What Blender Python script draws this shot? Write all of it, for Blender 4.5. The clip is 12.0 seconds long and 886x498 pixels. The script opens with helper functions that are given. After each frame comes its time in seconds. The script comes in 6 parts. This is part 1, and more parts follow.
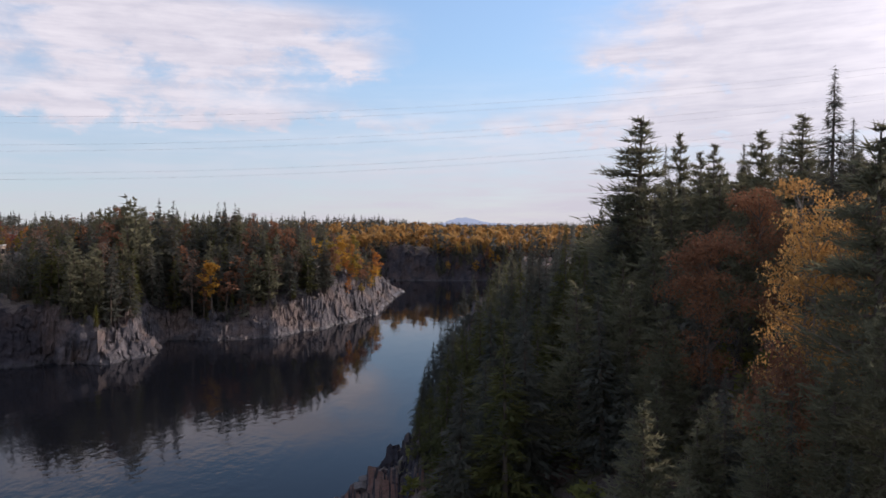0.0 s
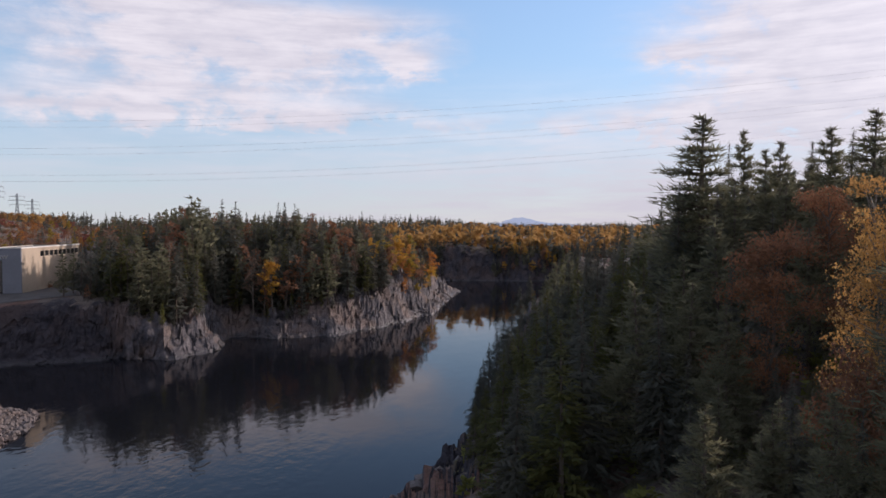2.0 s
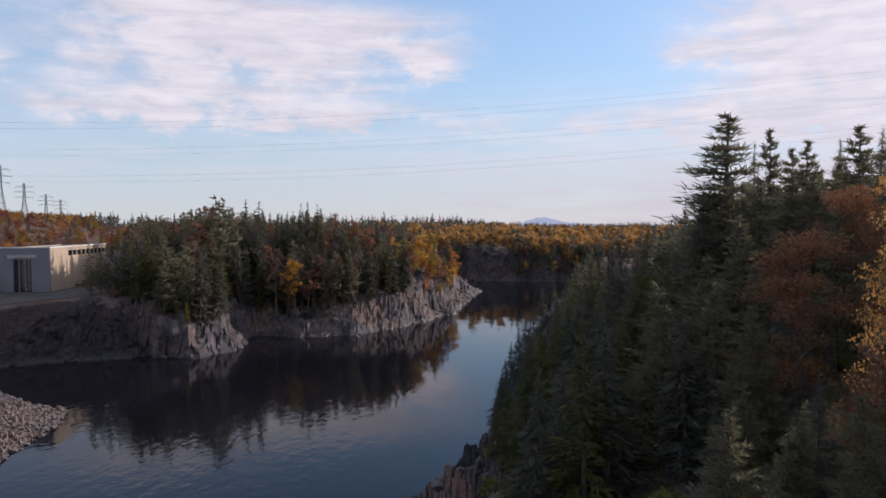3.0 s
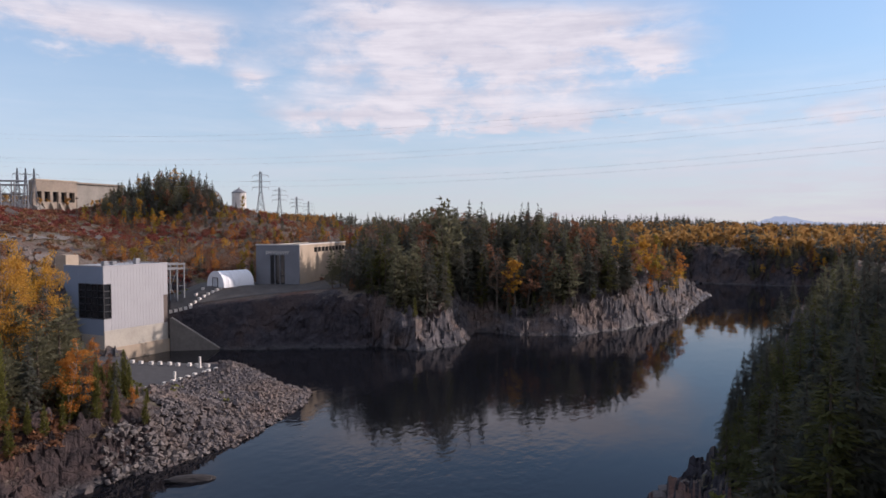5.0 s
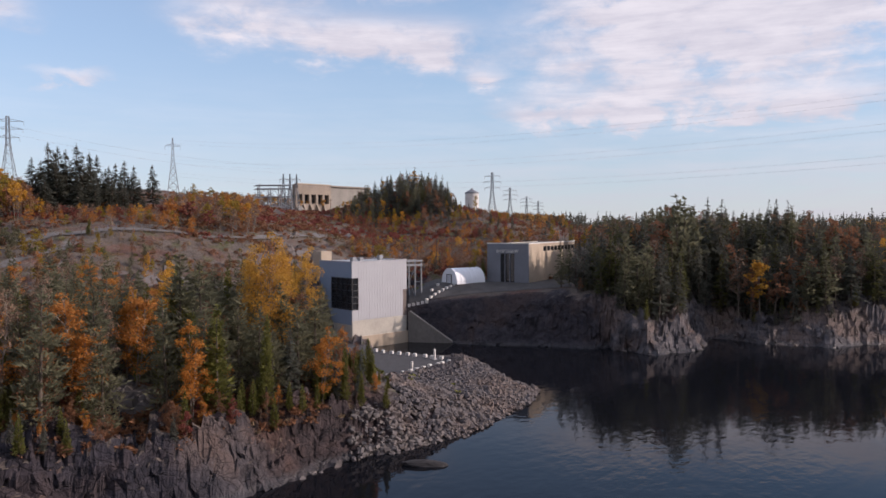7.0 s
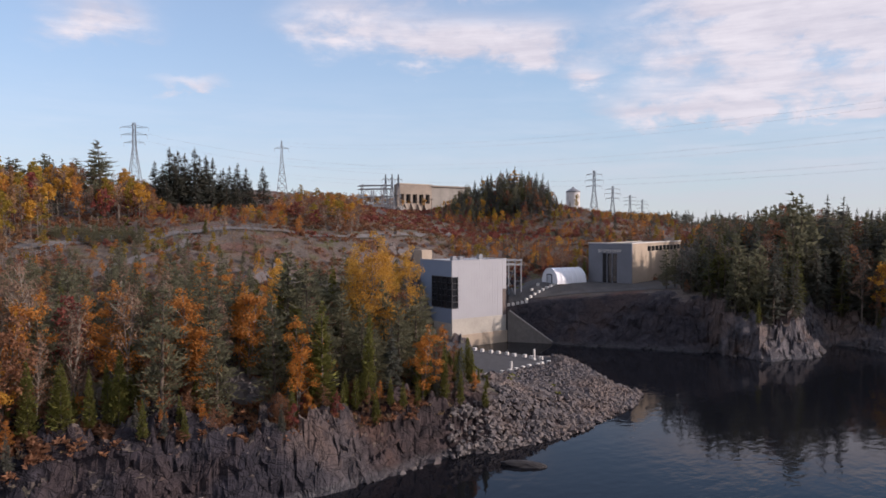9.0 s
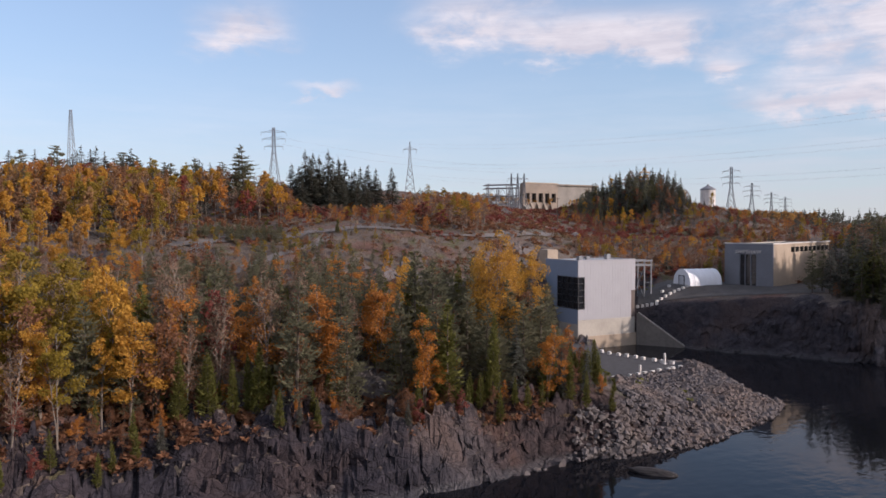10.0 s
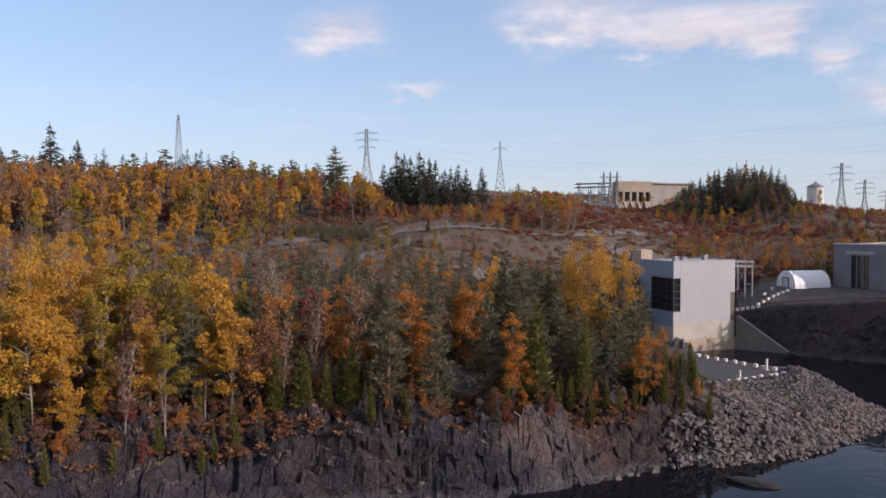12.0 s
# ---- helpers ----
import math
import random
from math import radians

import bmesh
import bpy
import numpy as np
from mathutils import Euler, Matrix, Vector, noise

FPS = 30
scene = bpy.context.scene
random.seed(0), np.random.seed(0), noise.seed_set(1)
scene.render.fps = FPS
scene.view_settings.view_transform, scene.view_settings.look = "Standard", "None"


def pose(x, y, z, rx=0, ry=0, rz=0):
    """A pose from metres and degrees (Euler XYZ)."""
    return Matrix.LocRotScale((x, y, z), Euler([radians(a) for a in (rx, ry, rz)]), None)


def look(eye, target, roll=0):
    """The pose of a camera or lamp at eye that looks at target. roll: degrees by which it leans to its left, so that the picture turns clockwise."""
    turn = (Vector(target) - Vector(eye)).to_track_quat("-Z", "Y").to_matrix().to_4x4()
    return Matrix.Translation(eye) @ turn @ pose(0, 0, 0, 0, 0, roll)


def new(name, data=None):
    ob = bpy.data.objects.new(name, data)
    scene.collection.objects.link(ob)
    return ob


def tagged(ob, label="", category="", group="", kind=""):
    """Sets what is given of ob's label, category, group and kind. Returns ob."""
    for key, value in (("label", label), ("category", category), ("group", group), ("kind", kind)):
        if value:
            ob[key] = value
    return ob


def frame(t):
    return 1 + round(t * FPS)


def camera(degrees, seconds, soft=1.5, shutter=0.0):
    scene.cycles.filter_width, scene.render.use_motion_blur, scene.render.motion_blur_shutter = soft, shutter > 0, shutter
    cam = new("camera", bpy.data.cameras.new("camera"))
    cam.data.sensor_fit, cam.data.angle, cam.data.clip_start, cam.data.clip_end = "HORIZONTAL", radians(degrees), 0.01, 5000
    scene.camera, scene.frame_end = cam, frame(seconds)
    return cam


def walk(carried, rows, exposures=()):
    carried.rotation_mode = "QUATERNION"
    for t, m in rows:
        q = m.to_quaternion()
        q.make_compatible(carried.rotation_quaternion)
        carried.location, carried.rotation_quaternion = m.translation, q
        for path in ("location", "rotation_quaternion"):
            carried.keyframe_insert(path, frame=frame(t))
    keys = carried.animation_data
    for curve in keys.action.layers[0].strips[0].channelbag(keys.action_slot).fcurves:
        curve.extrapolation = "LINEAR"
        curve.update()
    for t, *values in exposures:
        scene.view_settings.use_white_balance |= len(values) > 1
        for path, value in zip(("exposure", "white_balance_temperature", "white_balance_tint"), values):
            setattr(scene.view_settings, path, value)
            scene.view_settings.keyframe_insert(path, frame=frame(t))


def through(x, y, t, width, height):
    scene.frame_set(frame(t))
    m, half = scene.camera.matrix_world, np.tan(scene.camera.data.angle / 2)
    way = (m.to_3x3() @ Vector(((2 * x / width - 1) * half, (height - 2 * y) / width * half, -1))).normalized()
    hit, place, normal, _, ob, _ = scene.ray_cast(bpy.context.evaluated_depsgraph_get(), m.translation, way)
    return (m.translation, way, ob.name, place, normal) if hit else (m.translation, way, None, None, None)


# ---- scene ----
# ---------------------------------------------------------------- camera
cam = camera(63.0, 12.0, soft=1.6)
HEIGHT = 36.0                     # height of the hovering camera over the river
TURN = [(0.0, 0.0, -1.91), (0.5, 0.42, -1.91), (1.0, 3.21, -1.90), (1.5, 4.09, -1.90), (2.0, 4.44, -1.89), (2.5, 4.81, -1.89),
        (4.5, 17.41, -1.89), (5.0, 23.48, -1.87), (5.5, 30.45, -1.87), (6.0, 36.07, -1.86), (6.5, 39.66, -1.86),
        (8.5, 45.56, -1.90), (9.0, 49.39, -1.90), (9.5, 54.28, -1.91), (10.0, 59.30, -1.92), (10.5, 63.00, -1.93),
        (11.0, 65.51, -1.93), (11.5, 66.14, -1.94), (12.0, 66.41, -1.94)]
walk(cam, [(t, pose(0, 0, HEIGHT, 90 + tilt, 0.21, yaw)) for t, yaw, tilt in TURN], exposures=((0.0, 0.0, 6450, 21), (12.0, 0.0, 6450, 21)))

# ---------------------------------------------------------------- world and sun
SUN_BEARING, SUN_HEIGHT = -48.0, 20.5     # degrees left of +y (negative: right), degrees over the horizon

far = Vector((-math.sin(radians(SUN_BEARING)), math.cos(radians(SUN_BEARING)), math.tan(radians(SUN_HEIGHT))))


def link(nt, a, b):
    nt.links.new(a, b)


def put_in(nt, socket, value):
    if hasattr(value, "is_linked"):
        nt.links.new(value, socket)
    else:
        socket.default_value = value


def mth(nt, op, a, b=0.0, c=0.0, clamp=False):
    n = nt.nodes.new("ShaderNodeMath")
    n.operation, n.use_clamp = op, clamp
    put_in(nt, n.inputs[0], a), put_in(nt, n.inputs[1], b), put_in(nt, n.inputs[2], c)
    return n.outputs[0]


def rng(nt, v, a, b, c=0.0, d=1.0, kind="SMOOTHSTEP"):
    n = nt.nodes.new("ShaderNodeMapRange")
    n.interpolation_type = kind
    put_in(nt, n.inputs[0], v)
    for i, val in enumerate((a, b, c, d)):
        n.inputs[1 + i].default_value = val
    return n.outputs[0]


def mix(nt, fac, a, b, kind="MIX"):
    n = nt.nodes.new("ShaderNodeMix")
    n.data_type, n.blend_type = "RGBA", kind
    put_in(nt, n.inputs[0], fac)
    for s, v in ((n.inputs[6], a), (n.inputs[7], b)):
        put_in(nt, s, v if hasattr(v, "is_linked") else (*v, 1.0))
    return n.outputs[2]


def noise_tex(nt, vec, scale, detail=4.0, rough=0.55, warp=0.0):
    n = nt.nodes.new("ShaderNodeTexNoise")
    if vec is not None:
        link(nt, vec, n.inputs["Vector"])
    n.inputs["Scale"].default_value, n.inputs["Detail"].default_value = scale, detail
    n.inputs["Roughness"].default_value, n.inputs["Distortion"].default_value = rough, warp
    return n.outputs["Fac"]


def voronoi(nt, vec, scale, feature="F1", out="Distance"):
    n = nt.nodes.new("ShaderNodeTexVoronoi")
    n.feature = feature
    if vec is not None:
        link(nt, vec, n.inputs["Vector"])
    n.inputs["Scale"].default_value = scale
    return n.outputs[out]


def stretch(nt, vec, sx, sy, sz, rz=0.0):
    n = nt.nodes.new("ShaderNodeMapping")
    link(nt, vec, n.inputs["Vector"])
    n.inputs["Scale"].default_value = (sx, sy, sz)
    n.inputs["Rotation"].default_value = (0, 0, radians(rz))
    return n.outputs[0]


# the clouds: bearing, height in the sky, half widths, weight
CLOUDS = [(22, 12.6, 11, 3.0, 1.15), (13, 14.8, 7, 1.8, 0.8), (27, 16.5, 7, 1.6, 0.7), (29, 8.6, 9, 1.4, 0.75), (13, 8.4, 9, 1.2, 0.6),
          (-26, 12.5, 10, 5.0, 1.5), (-12, 7.6, 14, 1.6, 0.75), (-13, 12.6, 2.2, 0.8, 0.6), (6.5, 12.6, 2.2, 0.8, 0.65),
          (49, 14.2, 3.4, 1.6, 0.85), (43, 14.0, 3.8, 1.7, 0.85), (38.3, 11.3, 1.6, 0.7, 0.7), (56.5, 15.4, 4.5, 2.2, 0.8),
          # the last five, from (40, 48) on, are unseen clouds added as fill light
          (74, 14.6, 3.6, 1.9, 0.75), (68, 10.4, 2.6, 0.7, 0.7), (47, 18.0, 6, 1.0, 0.6), (-40, 14, 16, 8, 1.0), (40, 48, 60, 9, 0.9), (-110, 40, 70, 14, 1.2), (160, 22, 34, 11, 1.4), (-150, 22, 40, 11, 1.4), (0, 66, 120, 14, 0.8)]


def make_world():
    w = bpy.data.worlds.new("autumn_sky")
    scene.world = w
    w.use_nodes = True
    nt = w.node_tree
    nt.nodes.clear()
    sky = nt.nodes.new("ShaderNodeTexSky")
    sky.sky_type, sky.sun_disc = "NISHITA", False
    sky.sun_elevation, sky.sun_rotation = radians(SUN_HEIGHT), radians(-SUN_BEARING)
    sky.air_density, sky.dust_density, sky.ozone_density = 1.0, 0.15, 3.0
    co = nt.nodes.new("ShaderNodeTexCoord").outputs["Generated"]
    sep = nt.nodes.new("ShaderNodeSeparateXYZ")
    link(nt, co, sep.inputs[0])
    x, y, z = sep.outputs
    deg = 180 / math.pi
    flat = mth(nt, "SQRT", mth(nt, "ADD", mth(nt, "MULTIPLY", x, x), mth(nt, "MULTIPLY", y, y)))
    az = mth(nt, "MULTIPLY", mth(nt, "ARCTAN2", mth(nt, "MULTIPLY", x, -1.0), y), deg)
    el = mth(nt, "MULTIPLY", mth(nt, "ARCTAN2", z, flat), deg)
    layer = stretch(nt, co, 1.0, 1.0, 2.3)
    broad = noise_tex(nt, layer, 5.0, 5.0, 0.55)
    fine = noise_tex(nt, layer, 15.0, 9.0, 0.6, 0.25)
    az = mth(nt, "ADD", az, mth(nt, "MULTIPLY", mth(nt, "SUBTRACT", broad, 0.5), 8.0))
    elw = mth(nt, "ADD", el, mth(nt, "MULTIPLY", mth(nt, "SUBTRACT", fine, 0.5), 4.0))
    total = None
    for a, e, wa, we, k in CLOUDS:
        u = mth(nt, "MULTIPLY_ADD", az, 1 / wa, -a / wa)
        v = mth(nt, "MULTIPLY_ADD", elw, 1 / we, -e / we)
        r = mth(nt, "MULTIPLY_ADD", u, u, mth(nt, "MULTIPLY", v, v))
        g = mth(nt, "MULTIPLY", mth(nt, "EXPONENT", mth(nt, "MULTIPLY", r, -0.8)), k)
        total = g if total is None else mth(nt, "ADD", total, g)
    streak = noise_tex(nt, stretch(nt, co, 1.0, 1.0, 9.0), 7.0, 7.0, 0.6, 0.2)
    total = mth(nt, "MULTIPLY", total, mth(nt, "MULTIPLY_ADD", fine, 2.6, -0.25))
    cover = rng(nt, total, 0.08, 1.05)
    # thin veil that thickens towards the horizon on the sun's side
    side = rng(nt, az, -55.0, 60.0, 1.25, 0.32)
    veil = mth(nt, "MULTIPLY", mth(nt, "MULTIPLY", rng(nt, el, 2.0, 13.5, 1.0, 0.0), side), mth(nt, "MULTIPLY_ADD", streak, 1.5, 0.15), clamp=True)
    blue = nt.nodes.new("ShaderNodeVectorMath")
    blue.operation = "SCALE"
    link(nt, sky.outputs[0], blue.inputs[0])
    blue.inputs[3].default_value = SKY
    sky_blue = blue.outputs[0]
    cover = mth(nt, "MAXIMUM", cover, veil)
    haze = rng(nt, el, 0.0, 24.0, 0.66, 0.34)
    pale = mix(nt, haze, sky_blue, mix(nt, rng(nt, az, 12.0, 62.0), HAZE_NEAR_SUN, HAZE))
    white = mix(nt, rng(nt, mth(nt, "ADD", streak, mth(nt, "MULTIPLY", fine, 0.5)), 0.5, 1.0), CLOUD_DIM, CLOUD_LIT)
    white = mix(nt, rng(nt, el, 1.0, 10.0), HORIZON, white)
    colour = mix(nt, mth(nt, "MULTIPLY", cover, 0.93), pale, white)
    # thin bright cloud round the low sun
    d = nt.nodes.new("ShaderNodeVectorMath")
    d.operation = "DOT_PRODUCT"
    link(nt, co, d.inputs[0])
    d.inputs[1].default_value = far.normalized()
    away = mth(nt, "MULTIPLY", mth(nt, "ARCCOSINE", d.outputs["Value"]), deg / 13.0)
    glow = mth(nt, "MULTIPLY", mth(nt, "EXPONENT", mth(nt, "MULTIPLY", mth(nt, "MULTIPLY", away, away), -1.0)), GLOW)
    lit = nt.nodes.new("ShaderNodeVectorMath")
    lit.operation = "SCALE"
    lit.inputs[0].default_value = (1.0, 0.95, 0.93)
    link(nt, glow, lit.inputs[3])
    colour = mix(nt, 1.0, colour, lit.outputs[0], "ADD")
    bg = nt.nodes.new("ShaderNodeBackground")
    link(nt, colour, bg.inputs[0])
    bg.inputs[1].default_value = 1.0
    out = nt.nodes.new("ShaderNodeOutputWorld")
    link(nt, bg.outputs[0], out.inputs[0])


HORIZON = (0.60, 0.60, 0.655)
GLOW = 1.0
SKY = 0.19
HAZE, HAZE_NEAR_SUN = (0.45, 0.605, 0.71), (0.305, 0.485, 0.575)
CLOUD_DIM, CLOUD_LIT = (0.64, 0.64, 0.69), (0.85, 0.84, 0.855)
make_world()
sun = new("sun", bpy.data.lights.new("sun", "SUN"))
sun.data.energy, sun.data.angle, sun.data.color = 4.7, radians(0.6), (1.0, 0.87, 0.73)
sun.matrix_world = look(far * 300, (0, 0, 0))

# ---------------------------------------------------------------- materials
def material(name):
    m = bpy.data.materials.new(name)
    m.use_nodes = True
    nt = m.node_tree
    p = nt.nodes["Principled BSDF"]
    pos = nt.nodes.new("ShaderNodeNewGeometry")
    return m, nt, p, pos


def bump(nt, p, height, strength, distance):
    b = nt.nodes.new("ShaderNodeBump")
    b.inputs["Strength"].default_value, b.inputs["Distance"].default_value = strength, distance
    link(nt, height, b.inputs["Height"])
    link(nt, b.outputs[0], p.inputs["Normal"])


def rough(p, r, metal=0.0, spec=0.3):
    p.inputs["Roughness"].default_value, p.inputs["Metallic"].default_value = r, metal
    p.inputs["Specular IOR Level"].default_value = spec


def leaf_material(name, colours, through=0.25):
    """Foliage: three colours, told apart leaf by leaf and tree by tree, with light passing through."""
    m, nt, p, pos = material(name)
    info = nt.nodes.new("ShaderNodeObjectInfo")
    a = mix(nt, pos.outputs["Random Per Island"], colours[0], colours[1])
    a = mix(nt, mth(nt, "MULTIPLY", info.outputs["Random"], 0.75), a, colours[2])
    patch = noise_tex(nt, pos.outputs["Position"], 0.22, 3.0)
    a = mix(nt, rng(nt, patch, 0.35, 0.7, 0.0, 0.55), a, colours[2])
    a = mix(nt, 1.0, a, mix(nt, noise_tex(nt, pos.outputs["Position"], 2.3, 2.0), (0.8, 0.8, 0.8), (1.25, 1.25, 1.25)), "MULTIPLY")
    link(nt, a, p.inputs["Base Color"])
    rough(p, 0.75, 0, 0.12)
    t = nt.nodes.new("ShaderNodeBsdfTranslucent")
    link(nt, a, t.inputs[0])
    both = nt.nodes.new("ShaderNodeMixShader")
    both.inputs[0].default_value = through
    link(nt, p.outputs[0], both.inputs[1]), link(nt, t.outputs[0], both.inputs[2])
    link(nt, both.outputs[0], nt.nodes["Material Output"].inputs[0])
    return m


def plain(name, colour, r=0.8, metal=0.0, vary=0.25, grain=3.0, relief=0.0, spec=0.3):
    """A painted, mineral or metal surface with stains at two scales."""
    m, nt, p, pos = material(name)
    v = pos.outputs["Position"]
    big, small = noise_tex(nt, v, grain * 0.12, 4.0), noise_tex(nt, v, grain, 5.0, 0.6)
    k = mth(nt, "ADD", mth(nt, "MULTIPLY", big, 0.6), mth(nt, "MULTIPLY", small, 0.4))
    f = rng(nt, k, 0.3, 0.7, 1 - vary, 1 + vary, "LINEAR")
    c = nt.nodes.new("ShaderNodeVectorMath")
    c.operation = "SCALE"
    c.inputs[0].default_value = colour
    link(nt, f, c.inputs[3])
    link(nt, c.outputs[0], p.inputs["Base Color"])
    rough(p, r, metal, spec)
    if relief:
        bump(nt, p, small, 0.6, relief)
    return m


def rock_nodes(nt, v):
    """Colour and relief of weathered granite-gneiss: grey and buff blocks, dark cracks, lichen."""
    wander = nt.nodes.new("ShaderNodeTexNoise")
    link(nt, v, wander.inputs["Vector"])
    wander.inputs["Scale"].default_value, wander.inputs["Detail"].default_value = 0.35, 5.0
    bent = nt.nodes.new("ShaderNodeVectorMath")
    bent.operation = "MULTIPLY_ADD"
    link(nt, wander.outputs["Color"], bent.inputs[0])
    bent.inputs[1].default_value = (2.6, 2.6, 2.6)
    link(nt, v, bent.inputs[2])
    v = bent.outputs[0]
    tall = stretch(nt, v, 1.0, 1.0, 1.15)
    blocks = voronoi(nt, tall, 0.42, "F1", "Color")
    sep = nt.nodes.new("ShaderNodeSeparateColor")
    link(nt, blocks, sep.inputs[0])
    crack = voronoi(nt, tall, 0.42, "DISTANCE_TO_EDGE")
    crack2 = voronoi(nt, stretch(nt, v, 1.0, 1.0, 1.1), 1.1, "DISTANCE_TO_EDGE")
    broad, grain = noise_tex(nt, v, 0.09, 4.0), noise_tex(nt, v, 2.6, 7.0, 0.65)
    streak = noise_tex(nt, stretch(nt, v, 1.0, 1.0, 1.3), 0.5, 4.0, 0.55, 0.4)
    tone = mth(nt, "ADD", mth(nt, "MULTIPLY", sep.outputs[0], 0.35), mth(nt, "MULTIPLY", rng(nt, streak, 0.3, 0.7), 0.65))
    c = mix(nt, tone, (0.038, 0.038, 0.048), (0.145, 0.131, 0.138))
    c = mix(nt, rng(nt, broad, 0.44, 0.62, 0.0, 0.8), c, (0.17, 0.125, 0.108))
    c = mix(nt, rng(nt, grain, 0.5, 0.75, 0.0, 0.75), c, (0.07, 0.065, 0.068))
    c = mix(nt, rng(nt, noise_tex(nt, v, 0.8, 6.0, 0.7), 0.62, 0.72, 0.0, 0.6), c, (0.29, 0.27, 0.26))
    seam = rng(nt, noise_tex(nt, v, 0.3, 3.0), 0.45, 0.6)
    dark = mth(nt, "MULTIPLY", rng(nt, crack, 0.0, 0.05, 0.55, 1.0), mth(nt, "MAXIMUM", seam, rng(nt, crack2, 0.0, 0.06, 0.65, 1.0)))
    c = mix(nt, mth(nt, "SUBTRACT", 1.0, dark), c, (0.022, 0.021, 0.024))
    h = mth(nt, "ADD", mth(nt, "MULTIPLY", sep.outputs[1], 0.55), mth(nt, "ADD", mth(nt, "MULTIPLY", grain, 0.22), mth(nt, "MULTIPLY", streak, 0.8)))
    h = mth(nt, "ADD", h, mth(nt, "ADD", mth(nt, "MULTIPLY", rng(nt, crack, 0.0, 0.06), 0.15), mth(nt, "MULTIPLY", rng(nt, crack2, 0.0, 0.06), 0.10)))
    return c, h


def rock_shade_tints(nt, v, at, c):
    """Rock tints: painted shade on the near cliffs, pinkish downstream; darker blue grey on the quarried face and far
    shore.
    """
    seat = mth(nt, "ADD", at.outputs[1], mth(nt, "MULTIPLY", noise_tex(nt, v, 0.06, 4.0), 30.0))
    # upstream cliff: its shade is put into the rock colour
    upstream_shade = mth(nt, "SUBTRACT", 0.92, rng(nt, seat, 58.0, 76.0, 0.0, 0.92))
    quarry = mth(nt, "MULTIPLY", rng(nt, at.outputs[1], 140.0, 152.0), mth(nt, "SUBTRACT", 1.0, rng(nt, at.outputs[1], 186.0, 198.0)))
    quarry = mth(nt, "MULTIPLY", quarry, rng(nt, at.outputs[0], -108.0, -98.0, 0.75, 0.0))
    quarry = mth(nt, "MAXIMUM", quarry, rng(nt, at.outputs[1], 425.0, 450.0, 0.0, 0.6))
    # pinkish stretch of the near cliff, darkened in colour to stand for shade
    pink_shade = mth(nt, "MULTIPLY", rng(nt, seat, 62.0, 80.0), mth(nt, "SUBTRACT", 1.0, rng(nt, seat, 125.0, 150.0)))
    pink_shade = mth(nt, "MULTIPLY", pink_shade, rng(nt, at.outputs[0], -62.0, -50.0, 0.95, 0.0))
    # near right bank: the slope's shade is painted on as a dark tint
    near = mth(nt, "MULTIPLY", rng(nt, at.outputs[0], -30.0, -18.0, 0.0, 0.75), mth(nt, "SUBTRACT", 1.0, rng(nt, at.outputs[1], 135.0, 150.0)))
    c = mix(nt, mth(nt, "MAXIMUM", near, mth(nt, "MAXIMUM", upstream_shade, quarry)), c, mix(nt, 1.0, c, (0.22, 0.22, 0.29), "MULTIPLY"))
    return mix(nt, pink_shade, c, mix(nt, 1.0, c, (0.40, 0.31, 0.30), "MULTIPLY"))


def rock_material(name="granite"):
    m, nt, p, pos = material(name)
    c, h = rock_nodes(nt, pos.outputs["Position"])
    info = nt.nodes.new("ShaderNodeObjectInfo")
    c = mix(nt, mth(nt, "MULTIPLY", pos.outputs["Random Per Island"], 0.8), c, (0.125, 0.104, 0.096))
    c = mix(nt, mth(nt, "MULTIPLY", info.outputs["Random"], 0.3), c, (0.19, 0.18, 0.172))
    link(nt, c, p.inputs["Base Color"])
    rough(p, 0.85)
    bump(nt, p, h, 0.8, 0.25)
    return m


